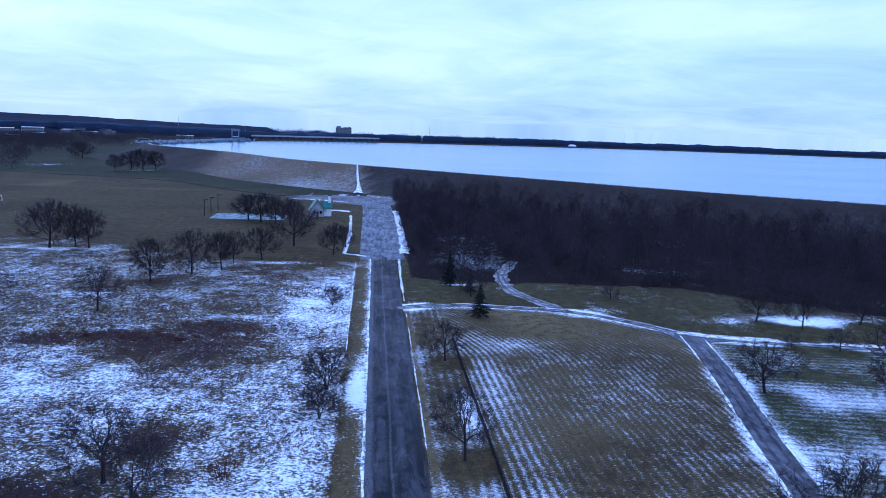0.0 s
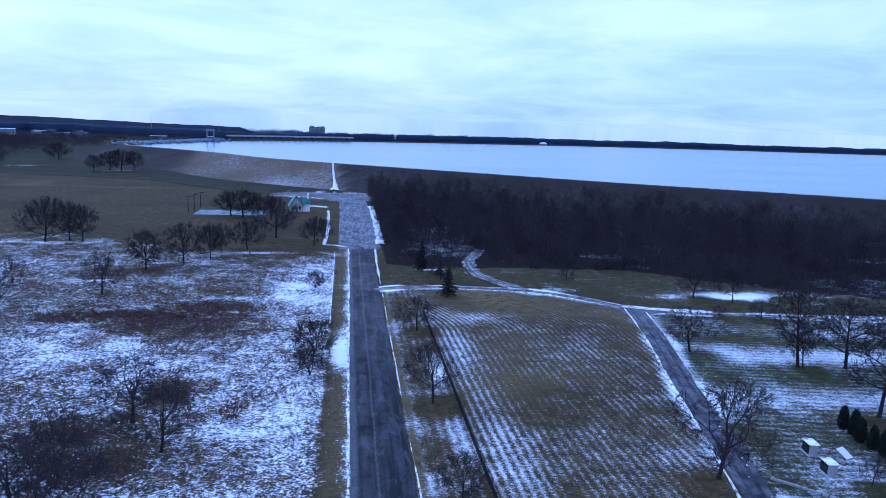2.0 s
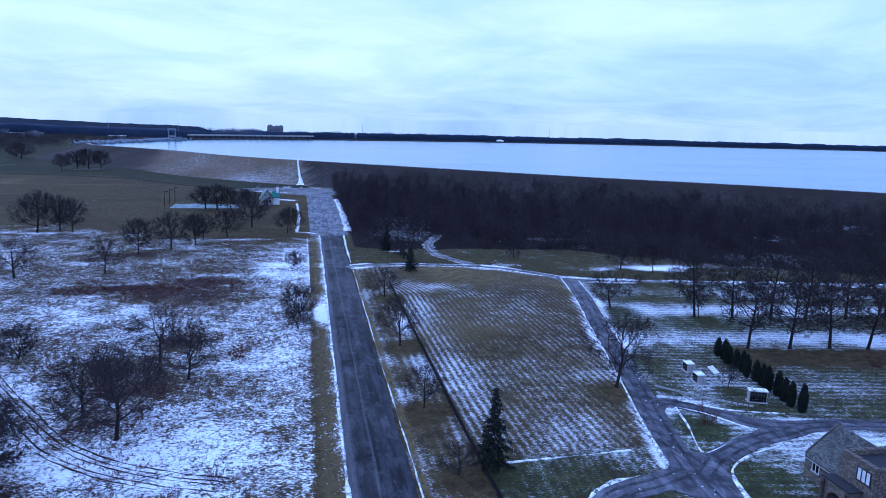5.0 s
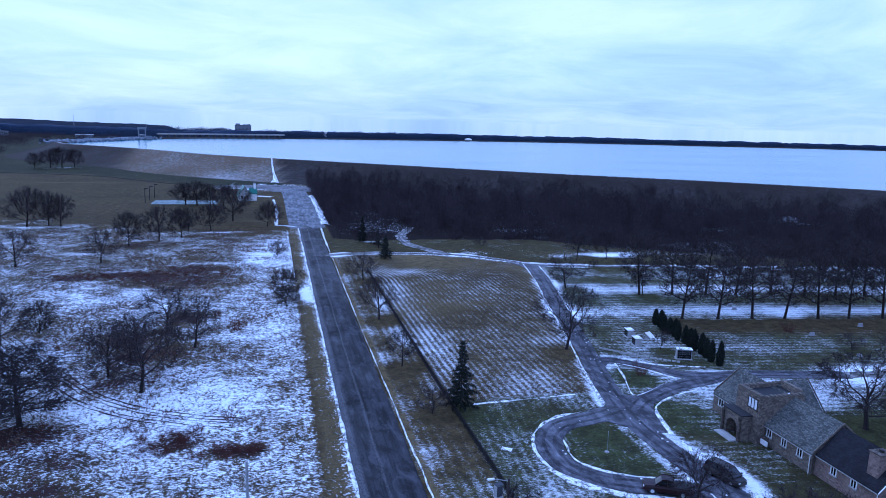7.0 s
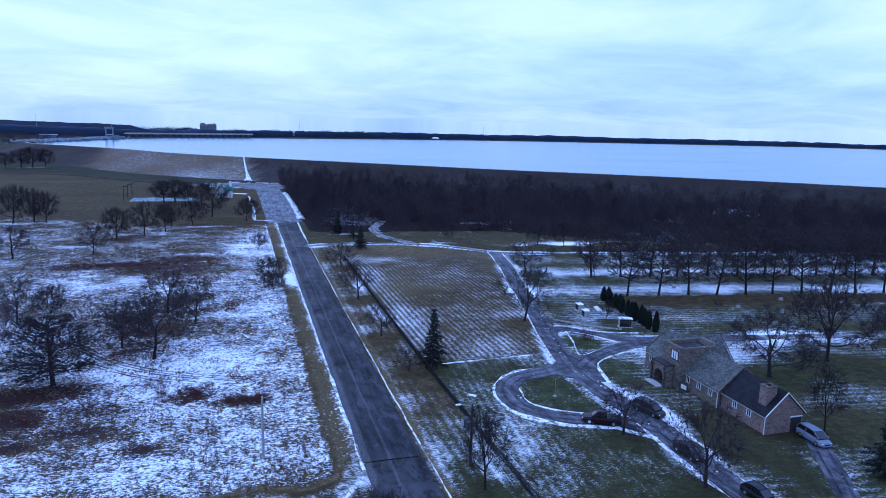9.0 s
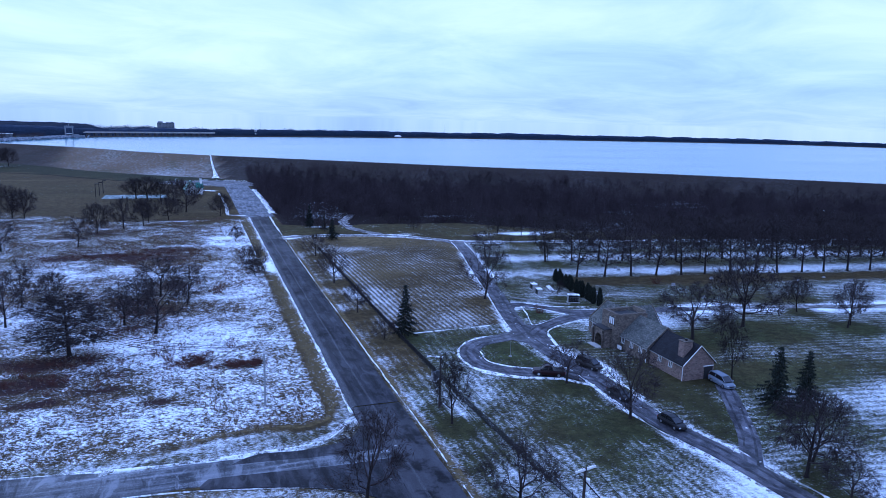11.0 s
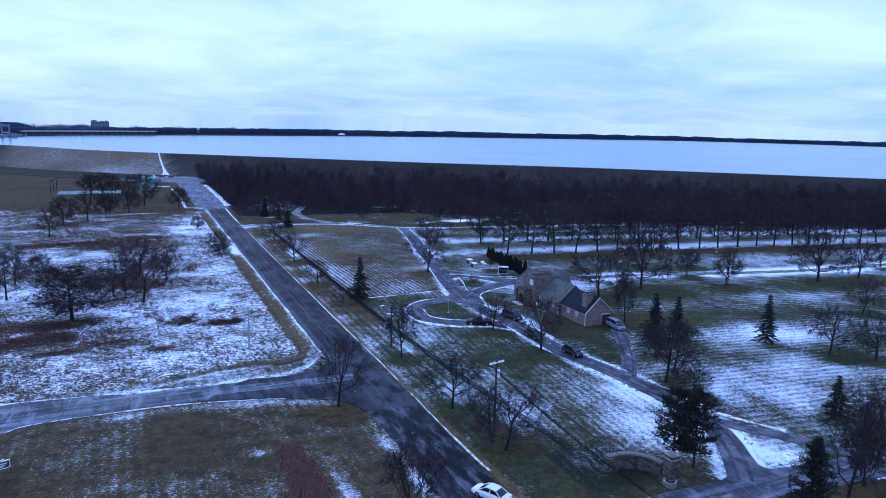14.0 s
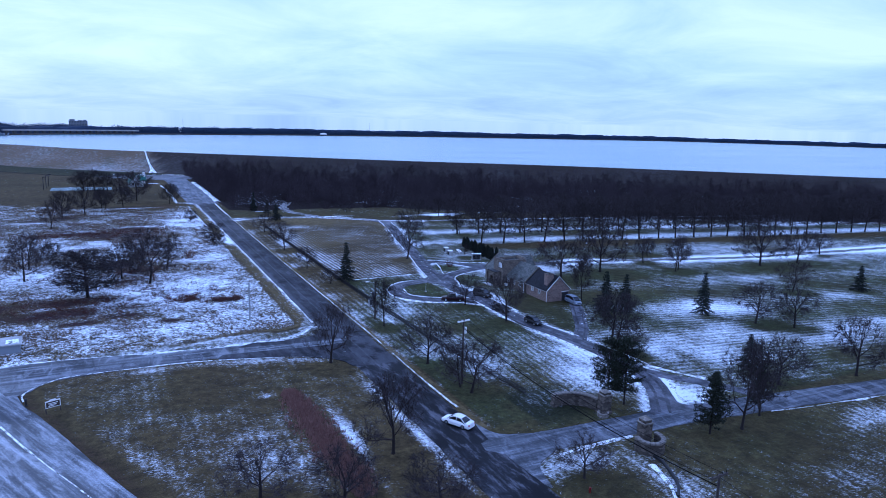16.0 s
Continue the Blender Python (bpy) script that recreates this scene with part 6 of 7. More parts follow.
dome = thing("white_mound", 330, 1120, 12.0, 0, "low white salt mound on the far shore", "mound")
bm = bmesh.new()
bmesh.ops.create_uvsphere(bm, u_segments=20, v_segments=10, radius=1.0, matrix=Matrix.Diagonal((7, 4, 2.6, 1)))
part("heap", bm, WHITE, dome, smooth=True)
chapel_far = thing("white_tower", 74, 1075, 12, 0, "tiny white tower on the far shore", "tower")
part("body", boxes((-2, 2, -2, 2, 0, 7)), WHITE, chapel_far)
bm = bmesh.new()
bmesh.ops.create_cone(bm, cap_ends=True, segments=4, radius1=3.0, radius2=0.1, depth=4, matrix=pose(0, 0, 9, 0, 0, 45))
part("roof", bm, WHITE, chapel_far)
town_rng = random.Random(31)
for k in range(34):
    a, d = radians(town_rng.uniform(-33, -9)), town_rng.uniform(980, 1500)
    x, y = d * math.sin(a), d * math.cos(a)
    w, h = town_rng.uniform(9, 24), town_rng.uniform(4, 8)
    facade("town_building", x, y, w, 12, h, town_rng.uniform(-20, 20), town_rng.choice([FARGREY, FARGREY, FARDARK]), town_rng.choice([SNOW, DARKROOF, FARGREY]), "small pale distant town building", "building", 2, 5)
for k, (x, y, w, h) in enumerate([(-560, 980, 30, 12), (-505, 1000, 22, 11), (-470, 1005, 26, 13), (-610, 990, 24, 11)]):
    facade("apartment_block", x, y, w, 16, h, 20, FARGREY, SNOW, "pale apartment block at the edge of town", "building", 4, 8)
for k, (x, y, h) in enumerate([(-360, 1318, 35), (-215, 1180, 28), (120, 1500, 32), (560, 1500, 34)]):
    mast = thing("mast", x, y, 0, 0, "thin steel mast above the far woods", "mast")
    bm = tube(bmesh.new(), (0, 0, 0), (0, 0, h), 0.4, 0.15, 6)
    part("shaft", bm, STEEL, mast)
    part("base", boxes((-1.2, 1.2, -1.2, 1.2, -0.3, 1.0)), CONCRETE, mast)
# rubble bank at the reservoir's west corner
rub_rng = np.random.default_rng(3)
vs, fs = [], []
cube = np.array([[x, y, z] for x in (-1, 1) for y in (-1, 1) for z in (-1, 1)], float)
cf = [(0, 1, 3, 2), (4, 6, 7, 5), (0, 4, 5, 1), (2, 3, 7, 6), (0, 2, 6, 4), (1, 5, 7, 3)]
for k in range(900):
    t = rub_rng.random()
    c = np.array([-213 + 60 * t + rub_rng.normal(0, 5), 668 + 170 * t + rub_rng.normal(0, 5), 11.8 + rub_rng.uniform(-0.8, 1.4)])
    R = np.array(Euler(rub_rng.uniform(0, 3, 3)).to_matrix())
    vs.append((cube * rub_rng.uniform(0.4, 1.3, 3)) @ R.T + c)
    fs.extend(tuple(i + 8 * k for i in q) for q in cf)
tagged(mesh_object("rubble_bank", np.vstack(vs), fs, FARGREY), "heaped pale rubble along the reservoir's corner", "rubble", kind="stuff")


# ---- the stone house with its garage ----
def rubble_material(name, lo, hi, mortar, scale):
    g = Graph(name, 0.9, 0.0, 0.25)
    vor = g.nodes.new("ShaderNodeTexVoronoi")
    vor.inputs["Scale"].default_value = scale
    m = g.nodes.new("ShaderNodeMapping")
    m.inputs["Scale"].default_value = (1.0, 1.0, 1.7)
    g.links.new(g.pos, m.inputs["Vector"])
    g.links.new(m.outputs[0], vor.inputs["Vector"])
    edge = g.nodes.new("ShaderNodeTexVoronoi")
    edge.feature = "DISTANCE_TO_EDGE"
    edge.inputs["Scale"].default_value = scale
    g.links.new(m.outputs[0], edge.inputs["Vector"])
    tone = g.nodes.new("ShaderNodeSeparateColor")
    g.links.new(vor.outputs["Color"], tone.inputs[0])
    grain = g.noise(9.0, 3.0)
    stone = g.mix(g.math("MULTIPLY_ADD", tone.outputs[0], 0.7, g.math("MULTIPLY", grain, 0.35)), lo, hi)
    joint = g.step(edge.outputs["Distance"], 0.02, 0.06)
    g.bump(g.math("MULTIPLY_ADD", grain, 0.3, joint), 0.6, 0.05)
    return g.done(g.mix(joint, mortar, stone))


HOUSE_STONE = rubble_material("house_stone", (0.050, 0.042, 0.034), (0.225, 0.190, 0.148), (0.09, 0.08, 0.068), 2.6)
PINK_STONE = rubble_material("garage_stone", (0.080, 0.056, 0.047), (0.29, 0.215, 0.175), (0.17, 0.15, 0.125), 2.8)
PALE_STONE = rubble_material("pale_coping_stone", (0.09, 0.08, 0.07), (0.30, 0.27, 0.23), (0.12, 0.11, 0.09), 2.0)
GATE_STONE = rubble_material("gate_stone", (0.016, 0.013, 0.010), (0.15, 0.125, 0.098), (0.045, 0.04, 0.033), 1.7)


def shingle_material(name, lo, hi, along="Y"):
    g = Graph(name, 0.9, 0.0, 0.25)
    b = g.nodes.new("ShaderNodeTexBrick")
    b.inputs["Scale"].default_value = 1.0
    b.inputs["Brick Width"].default_value, b.inputs["Row Height"].default_value = 0.34, 0.20
    b.inputs["Mortar Size"].default_value, b.inputs["Bias"].default_value = 0.012, 0.0
    m = g.nodes.new("ShaderNodeCombineXYZ")
    s = g.nodes.new("ShaderNodeSeparateXYZ")
    g.links.new(g.pos, s.inputs[0])
    g.links.new(s.outputs[along], m.inputs[0])
    g.links.new(g.math("MULTIPLY", s.outputs["Z"], 1.8), m.inputs[1])
    g.links.new(m.outputs[0], b.inputs["Vector"])
    b.inputs["Color1"].default_value, b.inputs["Color2"].default_value = (*lo, 1), (*hi, 1)
    b.inputs["Mortar"].default_value = (*[c * 0.35 for c in lo], 1)
    stain = g.noise(0.5, 5.0, 0.65)
    g.bump(b.outputs["Fac"], 0.4, -0.02)
    return g.done(g.mix(g.step(stain, 0.45, 0.75), b.outputs["Color"], [c * 0.55 for c in lo]))


ROOF_GREY = shingle_material("lichen_shingles", (0.050, 0.053, 0.047), (0.150, 0.152, 0.135))
ROOF_CROSS = shingle_material("lichen_shingles_cross", (0.050, 0.053, 0.047), (0.150, 0.152, 0.135), "X")
ROOF_DARK = shingle_material("charcoal_shingles", (0.008, 0.008, 0.010), (0.019, 0.019, 0.023))

TRIM = plain("weathered_trim", (0.24, 0.24, 0.23), (0.42, 0.42, 0.40), 2.0, 0.6, bump=0.05)
house = thing("house", 56.0, 9.5, 0, 0, "low rambling stone house with weathered shingle roofs and garage wing", "house")


def gable_roof(bm, x0, x1, y0, y1, eave, ridge, thick=0.22, over=0.35):
    """Two roof slabs whose ridge runs along y."""
    xm = (x0 + x1) / 2
    k = (ridge - eave) / (xm - x0)
    for s in (-1, 1):
        xe = x0 - over if s < 0 else x1 + over
        ze = eave - over * k
        outline = [(xe, ze), (xm, ridge), (xm, ridge + thick), (xe, ze + thick)]
        a = [bm.verts.new((x, y0, z)) for x, z in outline]
        b = [bm.verts.new((x, y1, z)) for x, z in outline]
        bm.faces.new(a), bm.faces.new(b[::-1])
        for i in range(4):
            bm.faces.new((a[i], a[(i + 1) % 4], b[(i + 1) % 4], b[i]))
    bmesh.ops.recalc_face_normals(bm, faces=bm.faces)
    return bm


def gable_body(bm, x0, x1, y0, y1, eave, ridge):
    xm = (x0 + x1) / 2
    outline = [(x0, -0.2), (x1, -0.2), (x1, eave), (xm, ridge), (x0, eave)]
    a = [bm.verts.new((x, y0, z)) for x, z in outline]
    b = [bm.verts.new((x, y1, z)) for x, z in outline]
    bm.faces.new(a), bm.faces.new(b[::-1])
    for i in range(5):
        bm.faces.new((a[i], a[(i + 1) % 5], b[(i + 1) % 5], b[i]))
    bmesh.ops.recalc_face_normals(bm, faces=bm.faces)
    return bm


part("main_wall", gable_body(bmesh.new(), -0.2, 7.8, -5.7, 14.3, 3.0, 6.35), HOUSE_STONE, house, "brown rubble stone walls")
part("main_roof", gable_roof(bmesh.new(), -0.2, 7.8, -5.9, 14.0, 3.0, 6.38), ROOF_GREY, house, "weathered grey shingle roof")
part("garage_wall", gable_body(bmesh.new(), 0.3, 6.7, -15.0, -5.7, 2.95, 5.95), PINK_STONE, house, "pinkish stone garage walls")
part("garage_roof", gable_roof(bmesh.new(), 0.3, 6.7, -15.15, -5.95, 2.95, 5.98), ROOF_DARK, house, "dark charcoal shingle garage roof")
quarter = Matrix.Rotation(radians(90), 4, "Z")
bm = gable_body(bmesh.new(), 3.4, 11.4, -10.0, -4.6, 3.0, 6.75)
bmesh.ops.transform(bm, matrix=quarter, verts=bm.verts)
part("rear_wall", bm, HOUSE_STONE, house, "rear stone cross wing")
bm = gable_roof(bmesh.new(), 3.4, 11.4, -9.9, -4.6, 3.0, 6.78)
bmesh.ops.transform(bm, matrix=quarter, verts=bm.verts)
part("rear_roof", bm, ROOF_CROSS, house, "weathered grey shingle roof of the rear wing")


def rake(x0, x1, y, eave, ridge, over=0.35, w=0.29, foot=-0.02):
    bm = bmesh.new()
    xm = (x0 + x1) / 2
    k = (ridge - eave) / (xm - x0)
    for s in (-1, 1):
        xe = x0 - over if s < 0 else x1 + over
        ze = eave - over * k
        a = [bm.verts.new((x, yy, z)) for yy in (y - 0.06, y + 0.04) for x, z in ((xe, ze + foot), (xm, ridge + foot), (xm, ridge + foot + w), (xe, ze + foot + w))]
        for q in ((0, 1, 2, 3), (7, 6, 5, 4), (0, 4, 5, 1), (1, 5, 6, 2), (2, 6, 7, 3), (3, 7, 4, 0)):
            bm.faces.new([a[i] for i in q])
    bmesh.ops.recalc_face_normals(bm, faces=bm.faces)
    return bm


part("bargeboard", rake(0.3, 6.7, -15.2, 2.95, 5.98, w=0.13, foot=0.10), WHITE, house, "white painted bargeboard")
part("gutter", boxes((-0.13, -0.03, -15.1, -5.9, 2.62, 2.70)), TRIM, house, "pale gutter")
part("gutter", boxes((-0.64, -0.56, -5.9, 2.6, 2.62, 2.70)), TRIM, house, "pale gutter")
part("gutter", boxes((-0.64, -0.56, 7.7, 13.9, 2.62, 2.70)), TRIM, house, "pale gutter")
part("gable_coping", rake(-0.2, 7.8, 14.15, 3.2, 6.55, 0.2), HOUSE_STONE, house, "stone gable coping")
part("gable_coping", rake(-0.2, 7.8, -5.85, 3.08, 6.43, 0.2), HOUSE_STONE, house, "stone gable coping")
bm = rake(3.4, 11.4, -10.05, 3.2, 6.95, 0.2)
bmesh.ops.transform(bm, matrix=quarter, verts=bm.verts)
part("gable_coping", bm, HOUSE_STONE, house, "stone gable coping")
# square entrance tower with a sunken flat roof
part("tower_wall", boxes((-1.6, -1.05, 2.7, 7.6, -0.2, 6.9), (-1.05, 5.6, 2.7, 3.25, -0.2, 6.75), (-1.05, 5.6, 7.05, 7.6, -0.2, 6.75), (5.05, 5.6, 3.25, 7.05, 3.0, 7.3), bevel=0.06), HOUSE_STONE, house, "square stone entrance block")
first = None
for k in range(30):
    q_ = (-1.33, 2.95 + 0.46 * k, 6.9, 90) if k < 10 else (-1.0 + 0.66 * (k - 10), 2.97, 6.75, 0) if k < 20 else (-1.0 + 0.66 * (k - 20), 7.33, 6.75, 0)
    m = pose(q_[0], q_[1], q_[2] + 0.04 * math.sin(k * 2.7), 0, 3 * math.sin(k * 1.9), q_[3])
    if first is None:
        first = part("coping_stone", boxes((-0.22, 0.22, -0.34, 0.34, -0.05, 0.2), bevel=0.05), HOUSE_STONE, house)
        first.matrix_basis = m
    else:
        share("coping_stone", first, house, m)
part("flat_roof", boxes((-1.05, 5.05, 3.25, 7.05, 6.1, 6.35)), DARKROOF, house, "dark sunken flat roof with a scrap of snow")
part("snow_patch", boxes((3.6, 4.8, 3.6, 4.5, 6.35, 6.42), bevel=0.03), SNOW, house)
bm = bmesh.new()
ring_ = [(4.0, 0.0), (4.0, 3.6), (7.9, 3.6), (7.9, 0.0), (7.1, 0.0), (7.1, 1.5)] + [(5.95 + 1.15 * math.cos(a), 1.5 + 1.0 * math.sin(a)) for a in np.linspace(0.3, math.pi - 0.3, 7)] + [(4.8, 1.5), (4.8, 0.0)]
prism(bm, ring_, -3.2, -1.6)
part("portal", bm, HOUSE_STONE, house, "projecting stone portal with a round arch")
part("portal_roof", boxes((-3.35, -1.6, 3.85, 8.05, 3.6, 3.8), bevel=0.04), DARKROOF, house, "dark flat porch roof")
part("door", boxes((-1.72, -1.6, 4.8, 7.1, 0.0, 2.45)), POLE, house, "dark wooden entrance door")
for yy in (4.2, 7.7):
    bm = tube(bmesh.new(), (-3.4, yy, 0), (-3.4, yy, 3.4), 0.22, 0.2, 10)
    part("column", bm, GATE_STONE, house)


def window(parent, y, z, w, h, x=-0.2, panes=2):
    """A wall window facing -x: frame, sill, set-in panes."""
    wob = part("window", boxes((x - 0.07, x + 0.02, y - w / 2 - 0.12, y - w / 2, z - h / 2, z + h / 2), (x - 0.07, x + 0.02, y + w / 2, y + w / 2 + 0.12, z - h / 2, z + h / 2), (x - 0.07, x + 0.02, y - w / 2 - 0.12, y + w / 2 + 0.12, z + h / 2, z + h / 2 + 0.12), (x - 0.07, x + 0.02, y - 0.05, y + 0.05, z - h / 2, z + h / 2)), WHITE, parent, "white window frame")
    part("sill", boxes((x - 0.16, x + 0.02, y - w / 2 - 0.2, y + w / 2 + 0.2, z - h / 2 - 0.14, z - h / 2)), CONCRETE, wob)
    for k in range(panes):
        part("pane", boxes((x - 0.03, x - 0.01, y - w / 2 + w / panes * k + 0.04, y - w / 2 + w / panes * (k + 1) - 0.04, z - h / 2 + 0.02, z + h / 2 - 0.02)), GLASS, wob)
    return wob


for yy in (11.5, 8.7, 5.9):
    window(house, yy - 9.5, 1.95, 0.75, 1.05)
for yy in (0.9, -2.1):
    window(house, yy - 9.5, 1.95, 0.7, 0.9, 0.3)
window(house, 12.4, 1.9, 1.0, 1.0)
dorm = part("tower_window", boxes((-1.70, -1.58, 3.15, 3.25, 4.8, 6.2), (-1.70, -1.58, 4.98, 5.08, 4.8, 6.2), (-1.70, -1.58, 3.15, 5.08, 6.2, 6.32), (-1.74, -1.58, 3.05, 5.18, 4.68, 4.8), (-1.70, -1.58, 3.77, 3.85, 4.8, 6.2), (-1.70, -1.58, 4.38, 4.46, 4.8, 6.2)), POLE, house, "dark-framed triple window")
for k in range(3):
    part("pane", boxes((-1.64, -1.61, 3.26 + 0.605 * k, 3.76 + 0.605 * k, 4.82, 6.18)), LAMP_CLEAR, dorm, "pale pane of the triple window")
part("board", boxes((-1.1, -0.95, 1.2, 2.5, 0.3, 1.0), bevel=0.02), WHITE, house, "small white notice board")
# no opening is cut: a dark slab gives the garage's shaded inside
part("garage_door", boxes((4.7, 6.45, -15.06, -15.0, 0.0, 2.25)), DARKROOF, house, "dark panel standing for the shade inside the open garage")
part("door_lintel", boxes((4.5, 6.6, -15.1, -15.0, 2.25, 2.4)), WHITE, house)
chim = part("chimney", boxes((0.95, 2.75, -13.9, -12.4, 3.0, 6.5), bevel=0.05), PINK_STONE, house, "broad pinkish stone chimney")
part("cap", boxes((0.87, 2.83, -13.98, -12.32, 6.5, 6.66), bevel=0.03), GATE_STONE, chim)
part("flue", tube(bmesh.new(), (1.85, -13.15, 6.6), (1.85, -13.15, 6.95), 0.3, 0.27, 10), IRON, chim)
part("step", boxes((-4.6, -3.2, 4.2, 7.8, -0.05, 0.16), bevel=0.03), CONCRETE, house)
part("downpipe", tube(bmesh.new(), (-0.3, -5.4, 0), (-0.3, -5.4, 2.7), 0.06, 0.06, 6), WHITE, house)
part("downpipe", tube(bmesh.new(), (0.2, -14.9, 0), (0.2, -14.9, 2.7), 0.06, 0.06, 6), WHITE, house)


# ---- vehicles ----
def paint(name, colour, rough=0.36):
    g = Graph(name, rough, 0.0, 0.25)
    dust = g.noise(3.0, 4.0)
    return g.done(g.mix(g.math("MULTIPLY", dust, 0.3), colour, [min(1, 0.7 * c + 0.008) for c in colour]))


def loft(bm, rows):
    """Cross-sections (x, half width, z low, z high, shoulder) skinned along x."""
    rings = []
    for x, w, lo, hi, sh in rows:
        rings.append([bm.verts.new((x, yy, zz)) for yy, zz in ((-w * 0.9, lo), (-w, lo + 0.12), (-w, lo + (hi - lo) * sh), (-w * 0.86, hi), (0, hi + 0.02), (w * 0.86, hi), (w, lo + (hi - lo) * sh), (w, lo + 0.12), (w * 0.9, lo))])
    for a, b in zip(rings[:-1], rings[1:]):
        for i in range(8):
            bm.faces.new((a[i], a[i + 1], b[i + 1], b[i]))
    bm.faces.new(rings[0]), bm.faces.new(rings[-1][::-1])
    bmesh.ops.recalc_face_normals(bm, faces=bm.faces)
    return bm


def car(x, y, rz, colour, label, category, kind):
    """A parked vehicle that heads along local +x: body, glasshouse, wheels, lamps, bumpers, mirrors."""
    spec = {
        "sedan": dict(l=4.75, w=0.91, belt=0.92, top=1.45, cab=((-1.75, 0.92, 0.99), (-0.95, 1.38, 0.80), (0.05, 1.45, 0.78), (0.55, 1.36, 0.79), (1.35, 0.94, 0.88)), base=2.78, r=0.33, nose=0.80, tail=0.98),
        "van": dict(l=5.05, w=0.98, belt=1.05, top=1.75, cab=((-2.42, 1.1, 0.94), (-2.2, 1.68, 0.84), (-0.6, 1.77, 0.82), (0.75, 1.70, 0.82), (1.75, 1.06, 0.90)), base=3.0, r=0.34, nose=0.88, tail=1.1),
        "hatch": dict(l=4.5, w=0.91, belt=0.95, top=1.52, cab=((-2.1, 1.0, 0.94), (-1.6, 1.44, 0.82), (-0.5, 1.54, 0.80), (0.45, 1.46, 0.80), (1.35, 0.97, 0.88)), base=2.65, r=0.34, nose=0.82, tail=1.02),
        "pickup": dict(l=5.6, w=0.98, belt=1.12, top=1.85, cab=((-0.75, 1.14, 0.94), (-0.55, 1.78, 0.82), (0.3, 1.84, 0.80), (0.75, 1.76, 0.82), (1.45, 1.14, 0.90)), base=3.4, r=0.40, nose=1.02, tail=1.14),
    }[kind]
    t = thing(category.replace(" ", "_"), x, y, 0.06, rz, label, category)
    body_paint = paint("paint_" + category.replace(" ", "_") + str(len(bpy.data.materials)), colour)
    l, w, belt = spec["l"] / 2, spec["w"], spec["belt"]
    lo = 0.20 if kind != "pickup" else 0.32
    rows = [(-l, w * 0.86, lo + 0.15, spec["tail"] - 0.10, 0.6), (-l + 0.12, w * 0.95, lo, spec["tail"], 0.65), (-l * 0.55, w, lo, belt + 0.02, 0.7), (0, w, lo, belt, 0.7), (l * 0.5, w, lo, belt - 0.02, 0.7), (l * 0.82, w * 0.97, lo, spec["nose"], 0.65), (l - 0.10, w * 0.88, lo + 0.05, spec["nose"] - 0.10, 0.6), (l, w * 0.74, lo + 0.16, spec["nose"] - 0.24, 0.6)]
    part("body", loft(bmesh.new(), rows), body_paint, t, smooth=False)
    glass = [(cx, w * k * 0.97, belt - 0.06, cz, 0.25) for cx, cz, k in spec["cab"]]
    part("glasshouse", loft(bmesh.new(), glass), GLASS, t, "dark tinted windows")
    cab = spec["cab"]
    roof_rows = [(cx, w * k * 0.90, cz - 0.03, cz + 0.015, 0.5) for cx, cz, k in cab[1:4]]
    roof = part("roof", loft(bmesh.new(), roof_rows), body_paint, t)
    for s in (-1, 1):
        for (xa, za, ka), (xb, zb, kb) in ((cab[0], cab[1]), (cab[3], cab[4])):
            part("pillar", tube(bmesh.new(), (xa, s * w * ka * 0.90, max(za, belt - 0.02)), (xb, s * w * kb * 0.88, max(zb, belt - 0.02)), 0.05, 0.045, 5), body_paint, t)
        xm = (cab[1][0] + cab[3][0]) / 2
        part("pillar", tube(bmesh.new(), (xm, s * w * 0.985, belt - 0.04), (xm, s * w * 0.72, cab[2][1] - 0.02), 0.05, 0.04, 5), body_paint, t)
        part("mirror", boxes((cab[4][0] - 0.42, cab[4][0] - 0.2, s * w * 1.08 - 0.09, s * w * 1.08 + 0.09, belt, belt + 0.16), bevel=0.03), body_paint, t)
        part("headlight", boxes((l - 0.20, l - 0.03, s * w * 0.66 - 0.16, s * w * 0.66 + 0.16, spec["nose"] - 0.30, spec["nose"] - 0.14), bevel=0.03), LAMP_CLEAR, t, "clear headlight")
        part("taillight", boxes((-l - 0.015, -l + 0.12, s * w * 0.74 - 0.13, s * w * 0.74 + 0.13, spec["tail"] - 0.34, spec["tail"] - 0.12), bevel=0.02), LAMP_RED, t, "red tail lamp")
        for xw in (-spec["base"] / 2, spec["base"] / 2):
            wheel = part("wheel", tube(bmesh.new(), (xw, s * (w - 0.20), spec["r"]), (xw, s * (w + 0.015), spec["r"]), spec["r"], None, 18), RUBBER, t, "black tyre")
            part("rim", tube(bmesh.new(), (xw, s * (w - 0.02), spec["r"]), (xw, s * (w + 0.03), spec["r"]), spec["r"] * 0.64, spec["r"] * 0.55, 12), CHROME, wheel, "silver alloy rim")
    part("grille", boxes((l - 0.07, l + 0.012, -w * 0.42, w * 0.42, lo + 0.22, spec["nose"] - 0.28), bevel=0.02), IRON, t)
    part("bumper", boxes((l - 0.14, l + 0.03, -w * 0.72, w * 0.72, lo + 0.04, lo + 0.2), bevel=0.03), body_paint, t)
    part("bumper", boxes((-l - 0.03, -l + 0.14, -w * 0.84, w * 0.84, lo + 0.04, lo + 0.24), bevel=0.03), body_paint, t)
    part("plate", boxes((-l - 0.04, -l - 0.01, -0.26, 0.26, lo + 0.32, lo + 0.46)), WHITE, t)
    if kind == "pickup":
        part("bed", boxes((-l + 0.15, -0.95, -w + 0.12, w - 0.12, belt - 0.1, belt + 0.05)), IRON, t, "dark bed cover")
    return t


